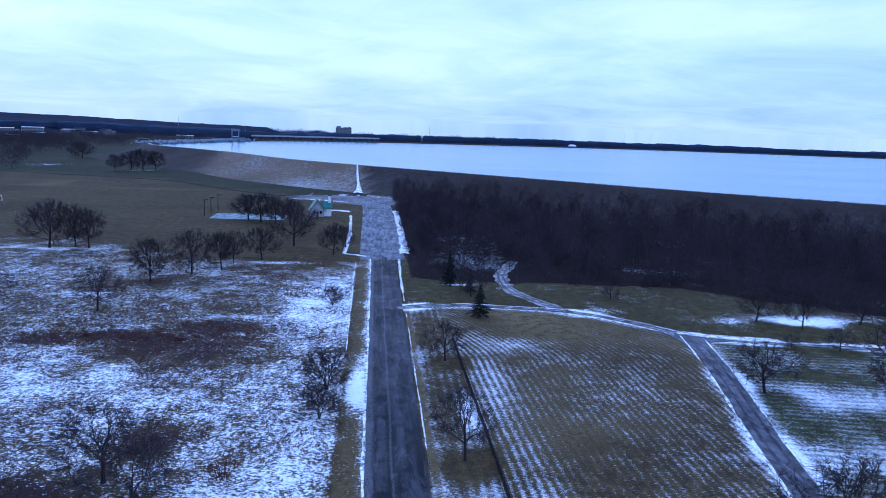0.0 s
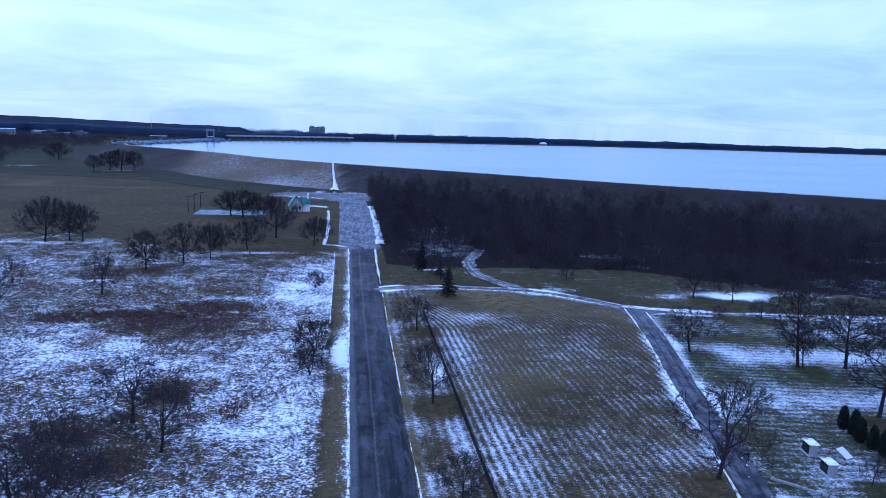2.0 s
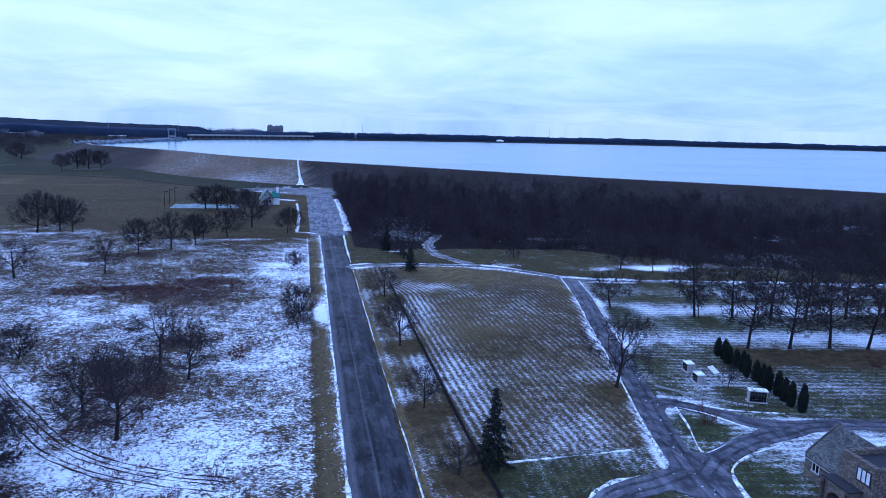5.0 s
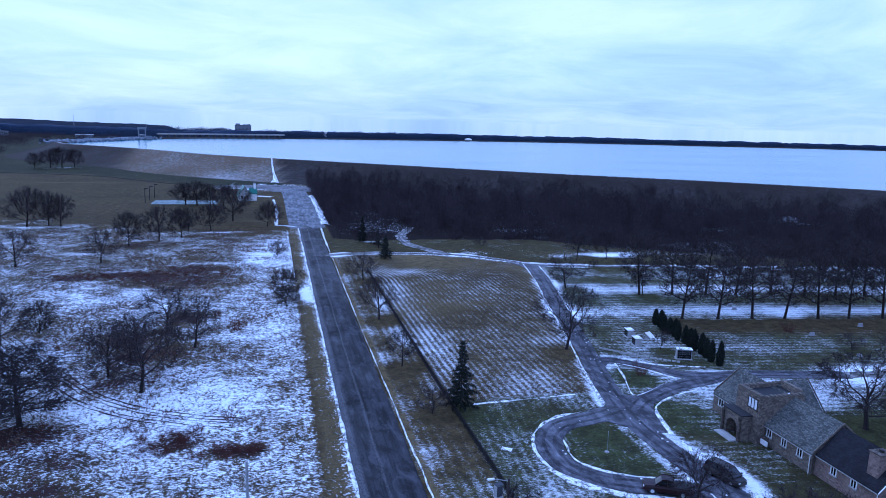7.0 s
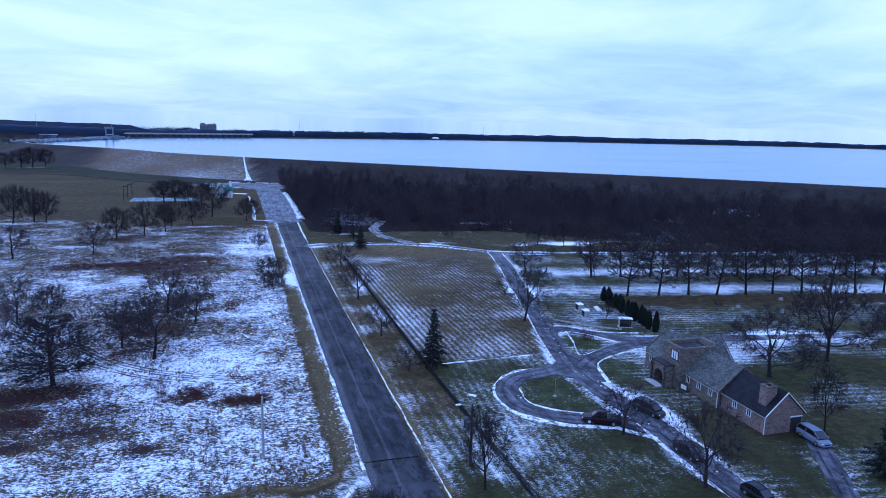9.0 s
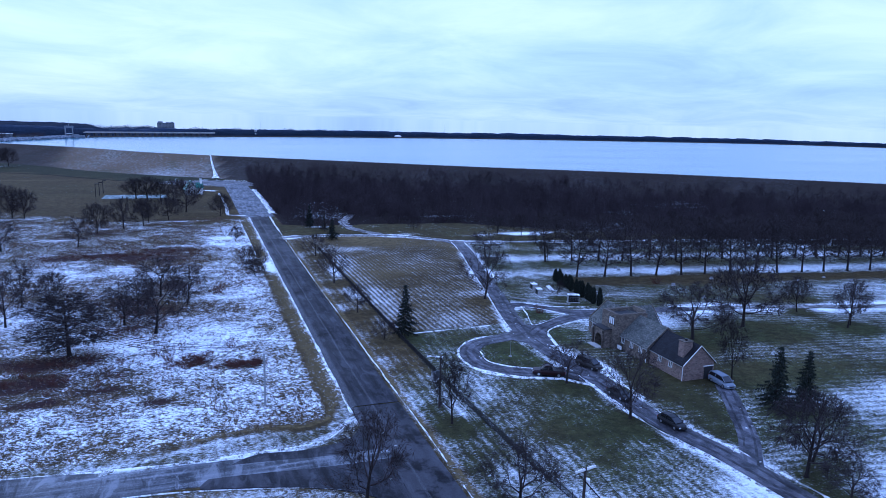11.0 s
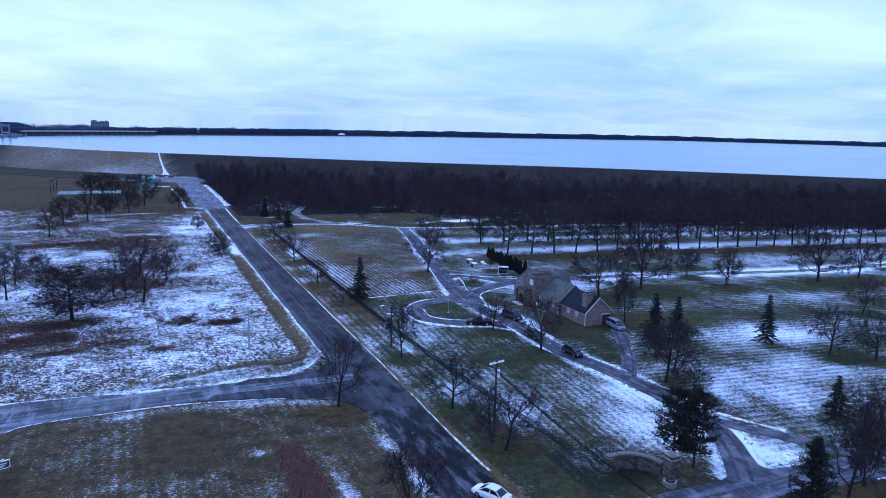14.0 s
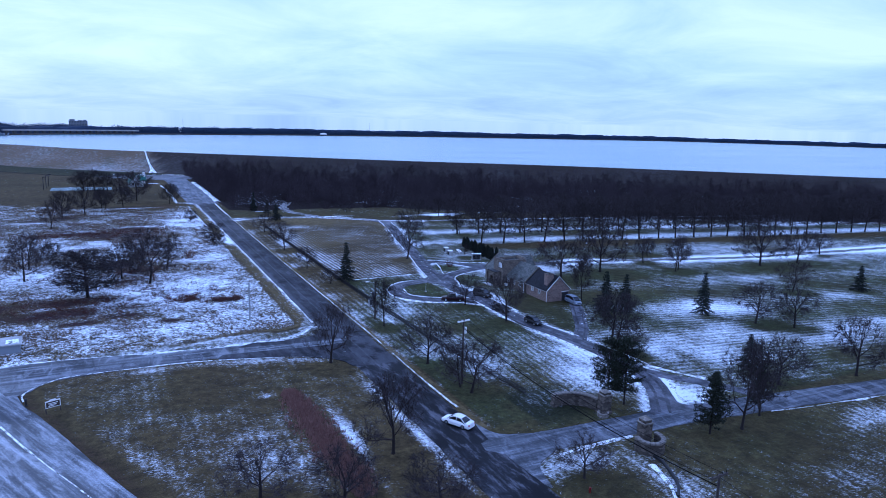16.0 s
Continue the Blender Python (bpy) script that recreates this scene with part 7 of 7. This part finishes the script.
car(5.0, -57.5, 118, (0.80, 0.80, 0.79), "white four-door sedan parked at the road's edge", "car", "sedan")
car(43.0, -19.6, -84, (0.006, 0.006, 0.007), "black hatchback parked on the narrow drive", "car", "hatch")
car(61.8, -8.7, -94, (0.20, 0.225, 0.265), "silver minivan parked before the open garage", "minivan", "van")
car(35.2, 3.4, 152, (0.016, 0.004, 0.005), "dark red pickup truck parked by the loop drive", "pickup truck", "pickup")
car(44.2, 4.9, -72, (0.022, 0.020, 0.018), "dark grey-brown minivan parked at the edge of the drive", "minivan", "van")
car(41.7, -8.2, -86, (0.005, 0.005, 0.006), "black sedan parked on the narrow drive", "car", "sedan")


# ---- gate: two stone piers with curved wing walls ----
def arc_wall(bm, cx, cy, r, a0, a1, h, w, n=14, sag=0.0):
    """An upright wall along an arc, dipping by sag in the middle."""
    rows = []
    for k in range(n + 1):
        a = radians(a0 + (a1 - a0) * k / n)
        hh = h - sag * math.sin(math.pi * k / n)
        rows.append([bm.verts.new((cx + (r + o) * math.cos(a), cy + (r + o) * math.sin(a), z)) for o, z in ((-w / 2, -0.1), (w / 2, -0.1), (w / 2, hh), (-w / 2, hh))])
    for p_, q_ in zip(rows[:-1], rows[1:]):
        for i in range(4):
            bm.faces.new((p_[i], p_[(i + 1) % 4], q_[(i + 1) % 4], q_[i]))
    bm.faces.new(rows[0][::-1]), bm.faces.new(rows[-1])
    bmesh.ops.recalc_face_normals(bm, faces=bm.faces)
    return bm


def coping_stones(parent, cx, cy, r, a0, a1, h, w, n, sag=0.0):
    first = None
    for k in range(n):
        t_ = (k + 0.5) / n
        a = a0 + (a1 - a0) * t_
        hh = h - sag * math.sin(math.pi * t_)
        ln = abs(radians(a1 - a0)) * r / n
        m = pose(cx + r * math.cos(radians(a)), cy + r * math.sin(radians(a)), hh, 0, 0, a + 90)
        if first is None:
            first = part("coping_stone", boxes((-ln * 0.47, ln * 0.47, -w / 2 - 0.1, w / 2 + 0.1, 0.0, 0.22), bevel=0.03), PALE_STONE, parent)
            first.matrix_basis = m
        else:
            share("coping_stone", first, parent, m)


def pier_block(parent, x, y, size, h, name="pier"):
    p_ = part(name, boxes((x - size / 2, x + size / 2, y - size / 2, y + size / 2, -0.1, h * 0.80), (x - size * 0.42, x + size * 0.42, y - size * 0.42, y + size * 0.42, h * 0.80, h * 0.93), bevel=0.05), GATE_STONE, parent, "square rubble stone pier")
    part("plinth", boxes((x - size * 0.6, x + size * 0.6, y - size * 0.6, y + size * 0.6, -0.1, 0.5), bevel=0.06), GATE_STONE, p_)
    part("band", boxes((x - size * 0.56, x + size * 0.56, y - size * 0.56, y + size * 0.56, h * 0.78, h * 0.82), bevel=0.03), PALE_STONE, p_)
    bm = bmesh.new()
    bmesh.ops.create_cone(bm, cap_ends=True, segments=4, radius1=size * 0.68, radius2=size * 0.15, depth=h * 0.09, matrix=pose(x, y, h * 0.965, 0, 0, 45))
    part("cap", bm, PALE_STONE, p_)
    return p_


gate_n = thing("gate_wing", 27.4, -62.2, 0, 0, "rubble stone gate pier with a low curved wing wall", "gate", "gate piers")
pier_block(gate_n, 0, 0, 1.5, 3.7)
part("wing_wall", arc_wall(bmesh.new(), -4.9, 0.5, 4.5, 96, 6, 1.75, 0.6, 18, -0.1), GATE_STONE, gate_n, "low curved rubble wall")
coping_stones(gate_n, -4.9, 0.5, 4.5, 96, 6, 1.75, 0.6, 12, -0.1)
pier_block(gate_n, -5.5, 5.0, 0.8, 2.1, "end_pier")
part("scroll", arc_wall(bmesh.new(), -0.9, -0.9, 0.7, 100, 330, 0.7, 0.3, 10, 0.15), PALE_STONE, gate_n, "pale curled stone foot")
gate_s = thing("gate_wing", 25.4, -72.9, 0, 0, "tall rubble stone gate pier with a rounded wing wall", "gate", "gate piers")
pier_block(gate_s, 0, 0, 1.45, 4.3)
part("wing_wall", arc_wall(bmesh.new(), -0.1, -1.2, 1.75, 150, 385, 1.75, 0.5, 22, 0.15), GATE_STONE, gate_s, "rounded rubble wall")
coping_stones(gate_s, -0.1, -1.2, 1.75, 150, 385, 1.75, 0.5, 12, 0.15)
# low dark strip curving south from the rounded wing wall
bm = bmesh.new()
line_ = spline([(-0.9, -2.9), (-1.0, -4.6), (-2.2, -7.6), (-3.5, -9.9), (-5.4, -11.8)], 0.6)
v, f = strip(line_, -0.17, 0.17, 0.3, 0.05, 0.05, 5)
part_ob = mesh_object("low_wall", v, f, IRON, gate_s)
tagged(part_ob, "low dark curving strip")


# ---- iron fence along the cemetery ----
fence = thing("iron_fence", 16.2, 128.0, 0, 0, "low dark wrought iron picket fence between verge and cemetery", "fence")
FENCE = spline([(16.2, 128), (16.2, 90), (16.2, 40), (16.6, 10), (17.2, -10), (18.4, -30), (20.2, -52)], 0.5)
cum = np.concatenate([[0], np.cumsum(np.linalg.norm(np.diff(FENCE, axis=0), axis=1))])
bays = int(cum[-1] / 2.4)
bm = bmesh.new()
for k in range(15):
    box(bm, 0.08 + 0.16 * k - 0.02, 0.08 + 0.16 * k + 0.02, -0.02, 0.02, 0.06, 0.98)
for z in (0.18, 0.84):
    box(bm, 0.0, 2.4, -0.022, 0.022, z - 0.025, z + 0.025)
panel = post = None
for k in range(bays):
    q = np.array([np.interp(2.4 * k, cum, FENCE[:, i]) for i in (0, 1)])
    r = np.array([np.interp(2.4 * (k + 1), cum, FENCE[:, i]) for i in (0, 1)])
    m = pose(q[0] - 16.2, q[1] - 128, 0, 0, 0, math.degrees(math.atan2(r[1] - q[1], r[0] - q[0])))
    if panel is None:
        panel = part("panel", bm, IRON, fence)
        post = part("post", boxes((-0.05, 0.05, -0.05, 0.05, -0.1, 1.06), (-0.07, 0.07, -0.07, 0.07, 1.06, 1.12)), IRON, fence)
        panel.matrix_basis, post.matrix_basis = m, m
    else:
        share("panel", panel, fence, m), share("post", post, fence, m)
# rank weeds left unmown at the fence's foot
fp = FENCE[weed_rng.integers(0, len(FENCE), 1700)] + weed_rng.normal(0, 0.08, (1700, 2))
tufts("fence_weeds", fp, 0.16, 4, WOODS, "dark rank weeds at the foot of the fence", "weeds", 8, 1.2)


# ---- poles and wires ----
def utility_pole(x, y, h, label, arm=True, lamp=0, rz=0.0, light=False, pale=True):
    t = thing("utility_pole", x, y, 0, rz, label, "pole", "utility poles")
    part("shaft", tube(bmesh.new(), (0, 0, -0.1), (0, 0, h), 0.20, 0.13, 9), STEEL if light else POLE, t)
    if arm:
        a_ = part("crossarm", boxes((-1.25, 1.25, -0.09, 0.09, h - 0.30, h - 0.08)), WHITE if pale else POLE, t, "pale weathered crossarm" if pale else "dark weathered crossarm")
        for k in (-1.05, -0.4, 0.4, 1.05):
            part("insulator", tube(bmesh.new(), (k, 0, h - 0.08), (k, 0, h + 0.14), 0.05, 0.035, 7), CONCRETE if pale else GLASS, a_)
    if lamp:
        arm_ = part("lamp_arm", tube(bmesh.new(), (0, 0, h - 0.3), (lamp * 1.6, 0, h + 0.1), 0.045, 0.04, 6), STEEL, t)
        part("lamp_head", boxes((min(lamp * 1.5, lamp * 2.2), max(lamp * 1.5, lamp * 2.2), -0.14, 0.14, h + 0.0, h + 0.18), bevel=0.04), WHITE, arm_, "white street lamp head")
    return t


pole_a = utility_pole(12.5, -3.9, 8.3, "dark wooden pole with a lamp and transformer can", arm=False, lamp=-1)
part("transformer", tube(bmesh.new(), (-0.42, 0, 4.9), (-0.42, 0, 6.0), 0.30, None, 12), FARDARK, pole_a, "grey transformer can")
pole_b = utility_pole(12.7, -44.0, 11.0, "tall weathered utility pole with a white crossarm and transformer", rz=12)
part("transformer", tube(bmesh.new(), (0.34, 0, 8.7), (0.34, 0, 9.7), 0.27, None, 12), WHITE, pole_b, "white transformer can")
utility_pole(13.9, -95.0, 9.6, "wooden utility pole with a crossarm beside the road", rz=6, pale=False)
utility_pole(-12.5, 4.5, 8.2, "slim pale steel lamp pole in the snowy field", arm=False, lamp=1, light=True)


CABLE = plain("cable_sheath", (0.004, 0.004, 0.005), (0.010, 0.010, 0.011), 3.0, 0.95, spec=0.03, bump=0.0)


def wire(a, b, sag, name="overhead_wire", r=0.025):
    a, b = Vector(a), Vector(b)
    pts = [a.lerp(b, k / 16) - Vector((0, 0, sag * 4 * (k / 16) * (1 - k / 16))) for k in range(17)]
    d = (b - a).normalized()
    u_ = d.cross(Vector((0, 0, 1))).normalized()
    w_ = d.cross(u_)
    v = [p_ + (u_ * math.cos(k * 2 * math.pi / 5) + w_ * math.sin(k * 2 * math.pi / 5)) * r for p_ in pts for k in range(5)]
    f = [(5 * i + k, 5 * i + (k + 1) % 5, 5 * i + 5 + (k + 1) % 5, 5 * i + 5 + k) for i in range(16) for k in range(5)]
    return tagged(mesh_object(name, v, f, CABLE), "thin black sagging overhead wire", "wire", "overhead wires")


wire((13.7, -43.9, 10.7), (14.9, -94.9, 9.3), 1.4)
wire((11.7, -44.1, 10.7), (12.9, -95.1, 9.3), 1.5)
wire((12.7, -44.0, 9.6), (13.9, -95.0, 8.3), 1.5, r=0.06)
wire((12.5, -3.9, 7.9), (12.7, -44.0, 9.8), 0.8)
wire((13.9, -95.0, 9.3), (15, -165, 9.5), 1.4)


# ---- sign, hydrant, shelter ----
sign = thing("sign", -46.7, -31.2, 0, 22, "small park sign board in a white frame on two posts", "sign")
for s in (-0.95, 0.95):
    part("post", tube(bmesh.new(), (s, 0, -0.1), (s, 0, 1.75), 0.07, 0.06, 7), POLE, sign)
part("board", boxes((-0.9, 0.9, -0.04, 0.04, 0.85, 1.7), bevel=0.01), POLE, sign, "dark board with illegible lettering")
part("frame", boxes((-1.0, 1.0, -0.07, 0.07, 1.68, 1.78), (-1.0, 1.0, -0.07, 0.07, 0.78, 0.87), (-1.0, -0.9, -0.06, 0.06, 0.87, 1.68), (0.9, 1.0, -0.06, 0.06, 0.87, 1.68), (-0.4, 0.4, -0.06, 0.06, 1.78, 1.95)), WHITE, sign, "white frame")
for k, (a, b, z) in enumerate(((-0.65, 0.65, 1.42), (-0.5, 0.5, 1.22), (-0.6, 0.3, 1.04))):
    part("lettering_bar", boxes((a, b, -0.055, -0.041, z - 0.05, z + 0.05)), WHITE, sign)
hydrant = thing("hydrant", 11.1, -79.6, 0, 0, "small red fire hydrant in the grass", "hydrant")
part("barrel", tube(bmesh.new(), (0, 0, -0.05), (0, 0, 0.55), 0.13, 0.12, 12), REDPAINT, hydrant)
bm = bmesh.new()
bmesh.ops.create_uvsphere(bm, u_segments=12, v_segments=8, radius=0.15, matrix=Matrix.Translation((0, 0, 0.6)) @ Matrix.Diagonal((1, 1, 0.9, 1)))
part("bonnet", bm, REDPAINT, hydrant, smooth=True)
for s in (-1, 1):
    part("outlet", tube(bmesh.new(), (0, 0, 0.42), (s * 0.22, 0, 0.42), 0.06, None, 8), REDPAINT, hydrant)
stub = thing("roadside_post", -50.4, -27.3, 0, 15, "stubby dark iron post at the grass corner", "post")
part("shaft", tube(bmesh.new(), (0, 0, -0.1), (0, 0, 0.85), 0.16, 0.13, 10), IRON, stub)
part("cap", tube(bmesh.new(), (0, 0, 0.85), (0, 0, 1.05), 0.22, 0.12, 10), IRON, stub)
part("collar", tube(bmesh.new(), (0, 0, 0.0), (0, 0, 0.12), 0.24, 0.2, 10), IRON, stub)
shelter = thing("concrete_shelter", -57.0, 0.6, 0, 4, "low flat grey concrete bunker with a snowy slab roof", "shelter")
part("wall", boxes((-4.0, 3.4, -2.2, 2.2, -0.2, 1.5), bevel=0.06), FARGREY, shelter)
part("roof", boxes((-4.3, 3.7, -2.5, 2.5, 1.5, 1.78), bevel=0.05), CONCRETE, shelter)
part("roof_snow", boxes((-4.0, -1.4, -2.2, 2.2, 1.78, 1.83), bevel=0.02), SNOW, shelter)
part("roof_snow", boxes((1.2, 3.2, -1.9, 0.6, 1.78, 1.83), bevel=0.02), SNOW, shelter)
part("hatch", boxes((-1.2, 0.2, -2.28, -2.2, 0.2, 1.2)), IRON, shelter)

# ---- burial niches ----
def niche_block(x, y, rz, w, d, h, rows, cols, label):
    t = thing("columbarium", x, y, 0, rz, label, "columbarium", "burial niche blocks")
    part("body", boxes((-w / 2, w / 2, -d / 2, d / 2, -0.05, h), bevel=0.03), CONCRETE, t, "pale granite block")
    part("cap", boxes((-w / 2 - 0.12, w / 2 + 0.12, -d / 2 - 0.12, d / 2 + 0.12, h, h + 0.14), bevel=0.03), SNOW, t, "snow-dusted cap")
    part("plinth", boxes((-w / 2 - 0.2, w / 2 + 0.2, -d / 2 - 0.2, d / 2 + 0.2, -0.1, 0.12)), CONCRETE, t)
    cw, ch = (w - 0.2) / cols, (h - 0.3) / rows
    first = None
    for i in range(cols):
        for j in range(rows):
            m = pose(-w / 2 + 0.1 + cw * (i + 0.5), -d / 2 - 0.02, 0.2 + ch * (j + 0.5))
            if first is None:
                first = part("niche_panel", boxes((-cw * 0.47, cw * 0.47, -0.03, 0.03, -ch * 0.46, ch * 0.46)), GLASS, t, "dark polished niche panel")
                first.matrix_basis = m
            else:
                share("niche_panel", first, t, m)


niche_block(61.2, 59.4, -98, 1.9, 1.2, 1.55, 3, 4, "pale granite niche block with dark panels on one face")
niche_block(60.0, 54.2, -98, 1.9, 1.2, 1.55, 3, 4, "pale granite niche block with dark panels on one face")
niche_block(64.8, 45.4, -20, 2.7, 1.2, 1.9, 4, 6, "larger niche block with a grid of dark panels")
slab = thing("memorial_slab", 65.2, 58.0, 0, 20, "tilted pale memorial slab on the grass", "memorial")
bm = boxes((-0.7, 0.7, -0.9, 0.9, 0.0, 0.16), bevel=0.03)
bmesh.ops.rotate(bm, verts=bm.verts, matrix=Euler((radians(28), 0, 0)).to_matrix())
bmesh.ops.translate(bm, verts=bm.verts, vec=(0, 0, 0.5))
part("slab", bm, WHITE, slab)
part("stand", boxes((-0.5, 0.5, -0.2, 0.5, -0.05, 0.5), bevel=0.04), CONCRETE, slab)
low_wall = thing("garden_edging", 56.5, 50.0, 0, 0, "low pale stone edging along the memorial path", "edging")
EDGE = spline([(51.5, 53.4), (54.5, 50.4), (58.5, 46.6), (63.0, 43.4)], 0.7)
first = None
for q, r in zip(EDGE[:-1], EDGE[1:]):
    m = pose(q[0] - 56.5, q[1] - 50.0, 0, 0, 0, math.degrees(math.atan2(r[1] - q[1], r[0] - q[0])))
    if first is None:
        first = part("edging_stone", boxes((0.02, 0.66, -0.14, 0.14, -0.05, 0.28), bevel=0.03), CONCRETE, low_wall)
        first.matrix_basis = m
    else:
        share("edging_stone", first, low_wall, m)

# grave markers
stone_rng = random.Random(12)


def headstone(x, y, w, h, rz, label):
    t = thing("headstone", x, y, 0, rz, label, "headstone", "headstones")
    bm = bmesh.new()
    prism(bm, [(-0.09, 0.1), (0.09, 0.1), (0.09, h * 0.9), (0.0, h), (-0.09, h * 0.9)], -w / 2, w / 2)
    part("stone", bm, GRANITE, t)
    part("base", boxes((-w / 2 - 0.12, w / 2 + 0.12, -0.22, 0.22, -0.08, 0.14), bevel=0.02), GRANITE, t)
    return t


for x, y in ((92, 107), (93.2, 106.8), (94.4, 106.6), (84, 99), (86, 98.6)):
    headstone(x, y, 0.9, 0.7, 0, "small dark granite headstone in the snow")
for k in range(46):
    bx = stone_rng.choice([(95, 240, 74, 84), (95, 220, 94, 101), (100, 190, 34, 60)])
    headstone(stone_rng.uniform(bx[0], bx[1]), stone_rng.uniform(bx[2], bx[3]) - 0.14 * 0, stone_rng.uniform(0.6, 1.1), stone_rng.uniform(0.4, 0.9), stone_rng.uniform(-12, 12), "low grey granite headstone on the lawn")

# ---- chapel-like pavilion, court and lamps by the turnaround ----
chap = thing("park_pavilion", -24.0, 296.5, 0, 8, "small white park building with a green gabled roof", "building")
chap.matrix_basis = chap.matrix_basis @ Matrix.Diagonal((0.74, 0.8, 1.05, 1))
part("wall", gable_body(bmesh.new(), -3.8, 3.8, -4.5, 5.0, 3.2, 7.0), CONCRETE, chap)
part("roof", gable_roof(bmesh.new(), -3.8, 3.8, -5.2, 5.6, 3.2, 7.05, 0.25, 0.9), GREENROOF, chap, "green metal roof")
part("side_wall", boxes((3.8, 8.2, -2.0, 5.0, -0.1, 3.4)), WHITE, chap)
bm = prism(bmesh.new(), [(-2.6, 3.3), (5.5, 3.3), (5.5, 3.6), (1.5, 6.0), (-2.6, 3.6)], 3.6, 8.6)
part("side_roof", bm, GREENROOF, chap, "green metal roof")
cup = part("turret", boxes((6.6, 8.0, 0.4, 1.8, 3.4, 8.2)), WHITE, chap, "slim pale turret")
part("cap", boxes((6.4, 8.2, 0.2, 2.0, 8.2, 8.6), bevel=0.05), IRON, cup)
for yy in (-4.55,):
    for xx in (-1.8, 1.8):
        part("window", boxes((xx - 0.6, xx + 0.6, yy - 0.05, yy + 0.02, 1.2, 2.5)), GLASS, chap)
part("door", boxes((-0.6, 0.6, -4.58, -4.5, 0, 2.2)), POLE, chap)
for x, y in ((-69.3, 287.5), (-68.6, 296.0), (-68.0, 306.5)):
    t = thing("court_lamp", x, y, 0, 0, "slim dark lamp post beside the snowy court", "lamp post", "court lamps")
    part("post", tube(bmesh.new(), (0, 0, -0.1), (0, 0, 6.8), 0.19, 0.14, 8), IRON, t)
    part("head", boxes((-0.2, 1.7, -0.3, 0.3, 6.6, 7.0), bevel=0.05), IRON, t)
v, f = strip(np.array([(-66.0 + 2.0 * k, 288.0 + 0.0 * k) for k in range(16)]), -7.5, 8.5, 0.05, 0.3, 0.02, 90)
COURT = road_material("painted_court", (0.05, 0.085, 0.08), (0.20, 0.25, 0.25), 0.26, 0.1, (0.4, 0.8, 1.0))
tagged(mesh_object("court", v, f, COURT), "flat sports court dusted with snow", "court", kind="structure")

# ---- flag post in the oval lawn, cabinet by the fence, goal on the meadow ----
post_ = thing("marker_post", 32.9, 14.0, 0, 0, "slim pale post standing in the oval lawn", "post")
part("shaft", tube(bmesh.new(), (0, 0, -0.1), (0, 0, 2.9), 0.05, 0.035, 8), STEEL, post_)
part("base", boxes((-0.25, 0.25, -0.25, 0.25, -0.05, 0.18), bevel=0.04), CONCRETE, post_)
part("knob", tube(bmesh.new(), (0, 0, 2.9), (0, 0, 3.0), 0.07, 0.04, 8), STEEL, post_)
cabinet = thing("utility_cabinet", 15.2, 6.4, 0, 12, "grey metal utility cabinet beside the iron fence", "cabinet")
part("body", boxes((-0.42, 0.42, -0.32, 0.32, 0.12, 1.55), bevel=0.03), CONCRETE, cabinet)
part("roof", boxes((-0.48, 0.48, -0.38, 0.38, 1.55, 1.63), bevel=0.02), FARDARK, cabinet)
part("door", boxes((-0.36, 0.36, -0.345, -0.32, 0.2, 1.48)), FARDARK, cabinet)
part("plinth", boxes((-0.5, 0.5, -0.4, 0.4, -0.05, 0.12), bevel=0.02), CONCRETE, cabinet)
goal = thing("football_goal", -167.4, 317.0, 0, 20, "white football goal frame on the brown meadow", "goal")
for s in (-3.66, 3.66):
    part("post", tube(bmesh.new(), (s, 0, -0.1), (s, 0, 2.44), 0.1, 0.1, 8), WHITE, goal)
    part("stay", tube(bmesh.new(), (s, 0, 2.4), (s, 1.9, 0.0), 0.06, 0.06, 6), WHITE, goal)
part("crossbar", tube(bmesh.new(), (-3.76, 0, 2.44), (3.76, 0, 2.44), 0.1, 0.1, 8), WHITE, goal)
part("ground_bar", tube(bmesh.new(), (-3.66, 1.9, 0.05), (3.66, 1.9, 0.05), 0.06, 0.06, 6), WHITE, goal)

# lumps of old snow left on the drives and the road
clod_rng = np.random.default_rng(23)
vs, fs = [], []
ball = bmesh.new()
bmesh.ops.create_icosphere(ball, subdivisions=1, radius=1.0)
bv, bf = np.array([v.co for v in ball.verts]), [tuple(v.index for v in f.verts) for f in ball.faces]
ball.free()
for line, half_w, n in ((INNER[4:16], 1.5, 40), (LOOP, 1.4, 12), (MAIN[1:4], 3.6, 8), (SPUR, 1.2, 6)):
    p = spline(line, 1.0)
    i = clod_rng.integers(0, len(p), n)
    side = np.clip(clod_rng.normal(0.6, 0.4, n), -1, 1) * half_w
    q = p[i] + normals(p)[i] * side[:, None]
    for x, y in q:
        fs.extend(tuple(k + len(vs) * len(bv) for k in f) for f in bf)
        vs.append(bv * clod_rng.uniform(0.7, 1.3, bv.shape) * clod_rng.uniform(0.06, 0.16) * [1.3, 1.3, 0.5] + [x, y, 0.12])
tagged(mesh_object("snow_lumps", np.vstack(vs), fs, SNOW, smooth=True), "small lumps of old snow lying on the asphalt", "snow", kind="stuff")
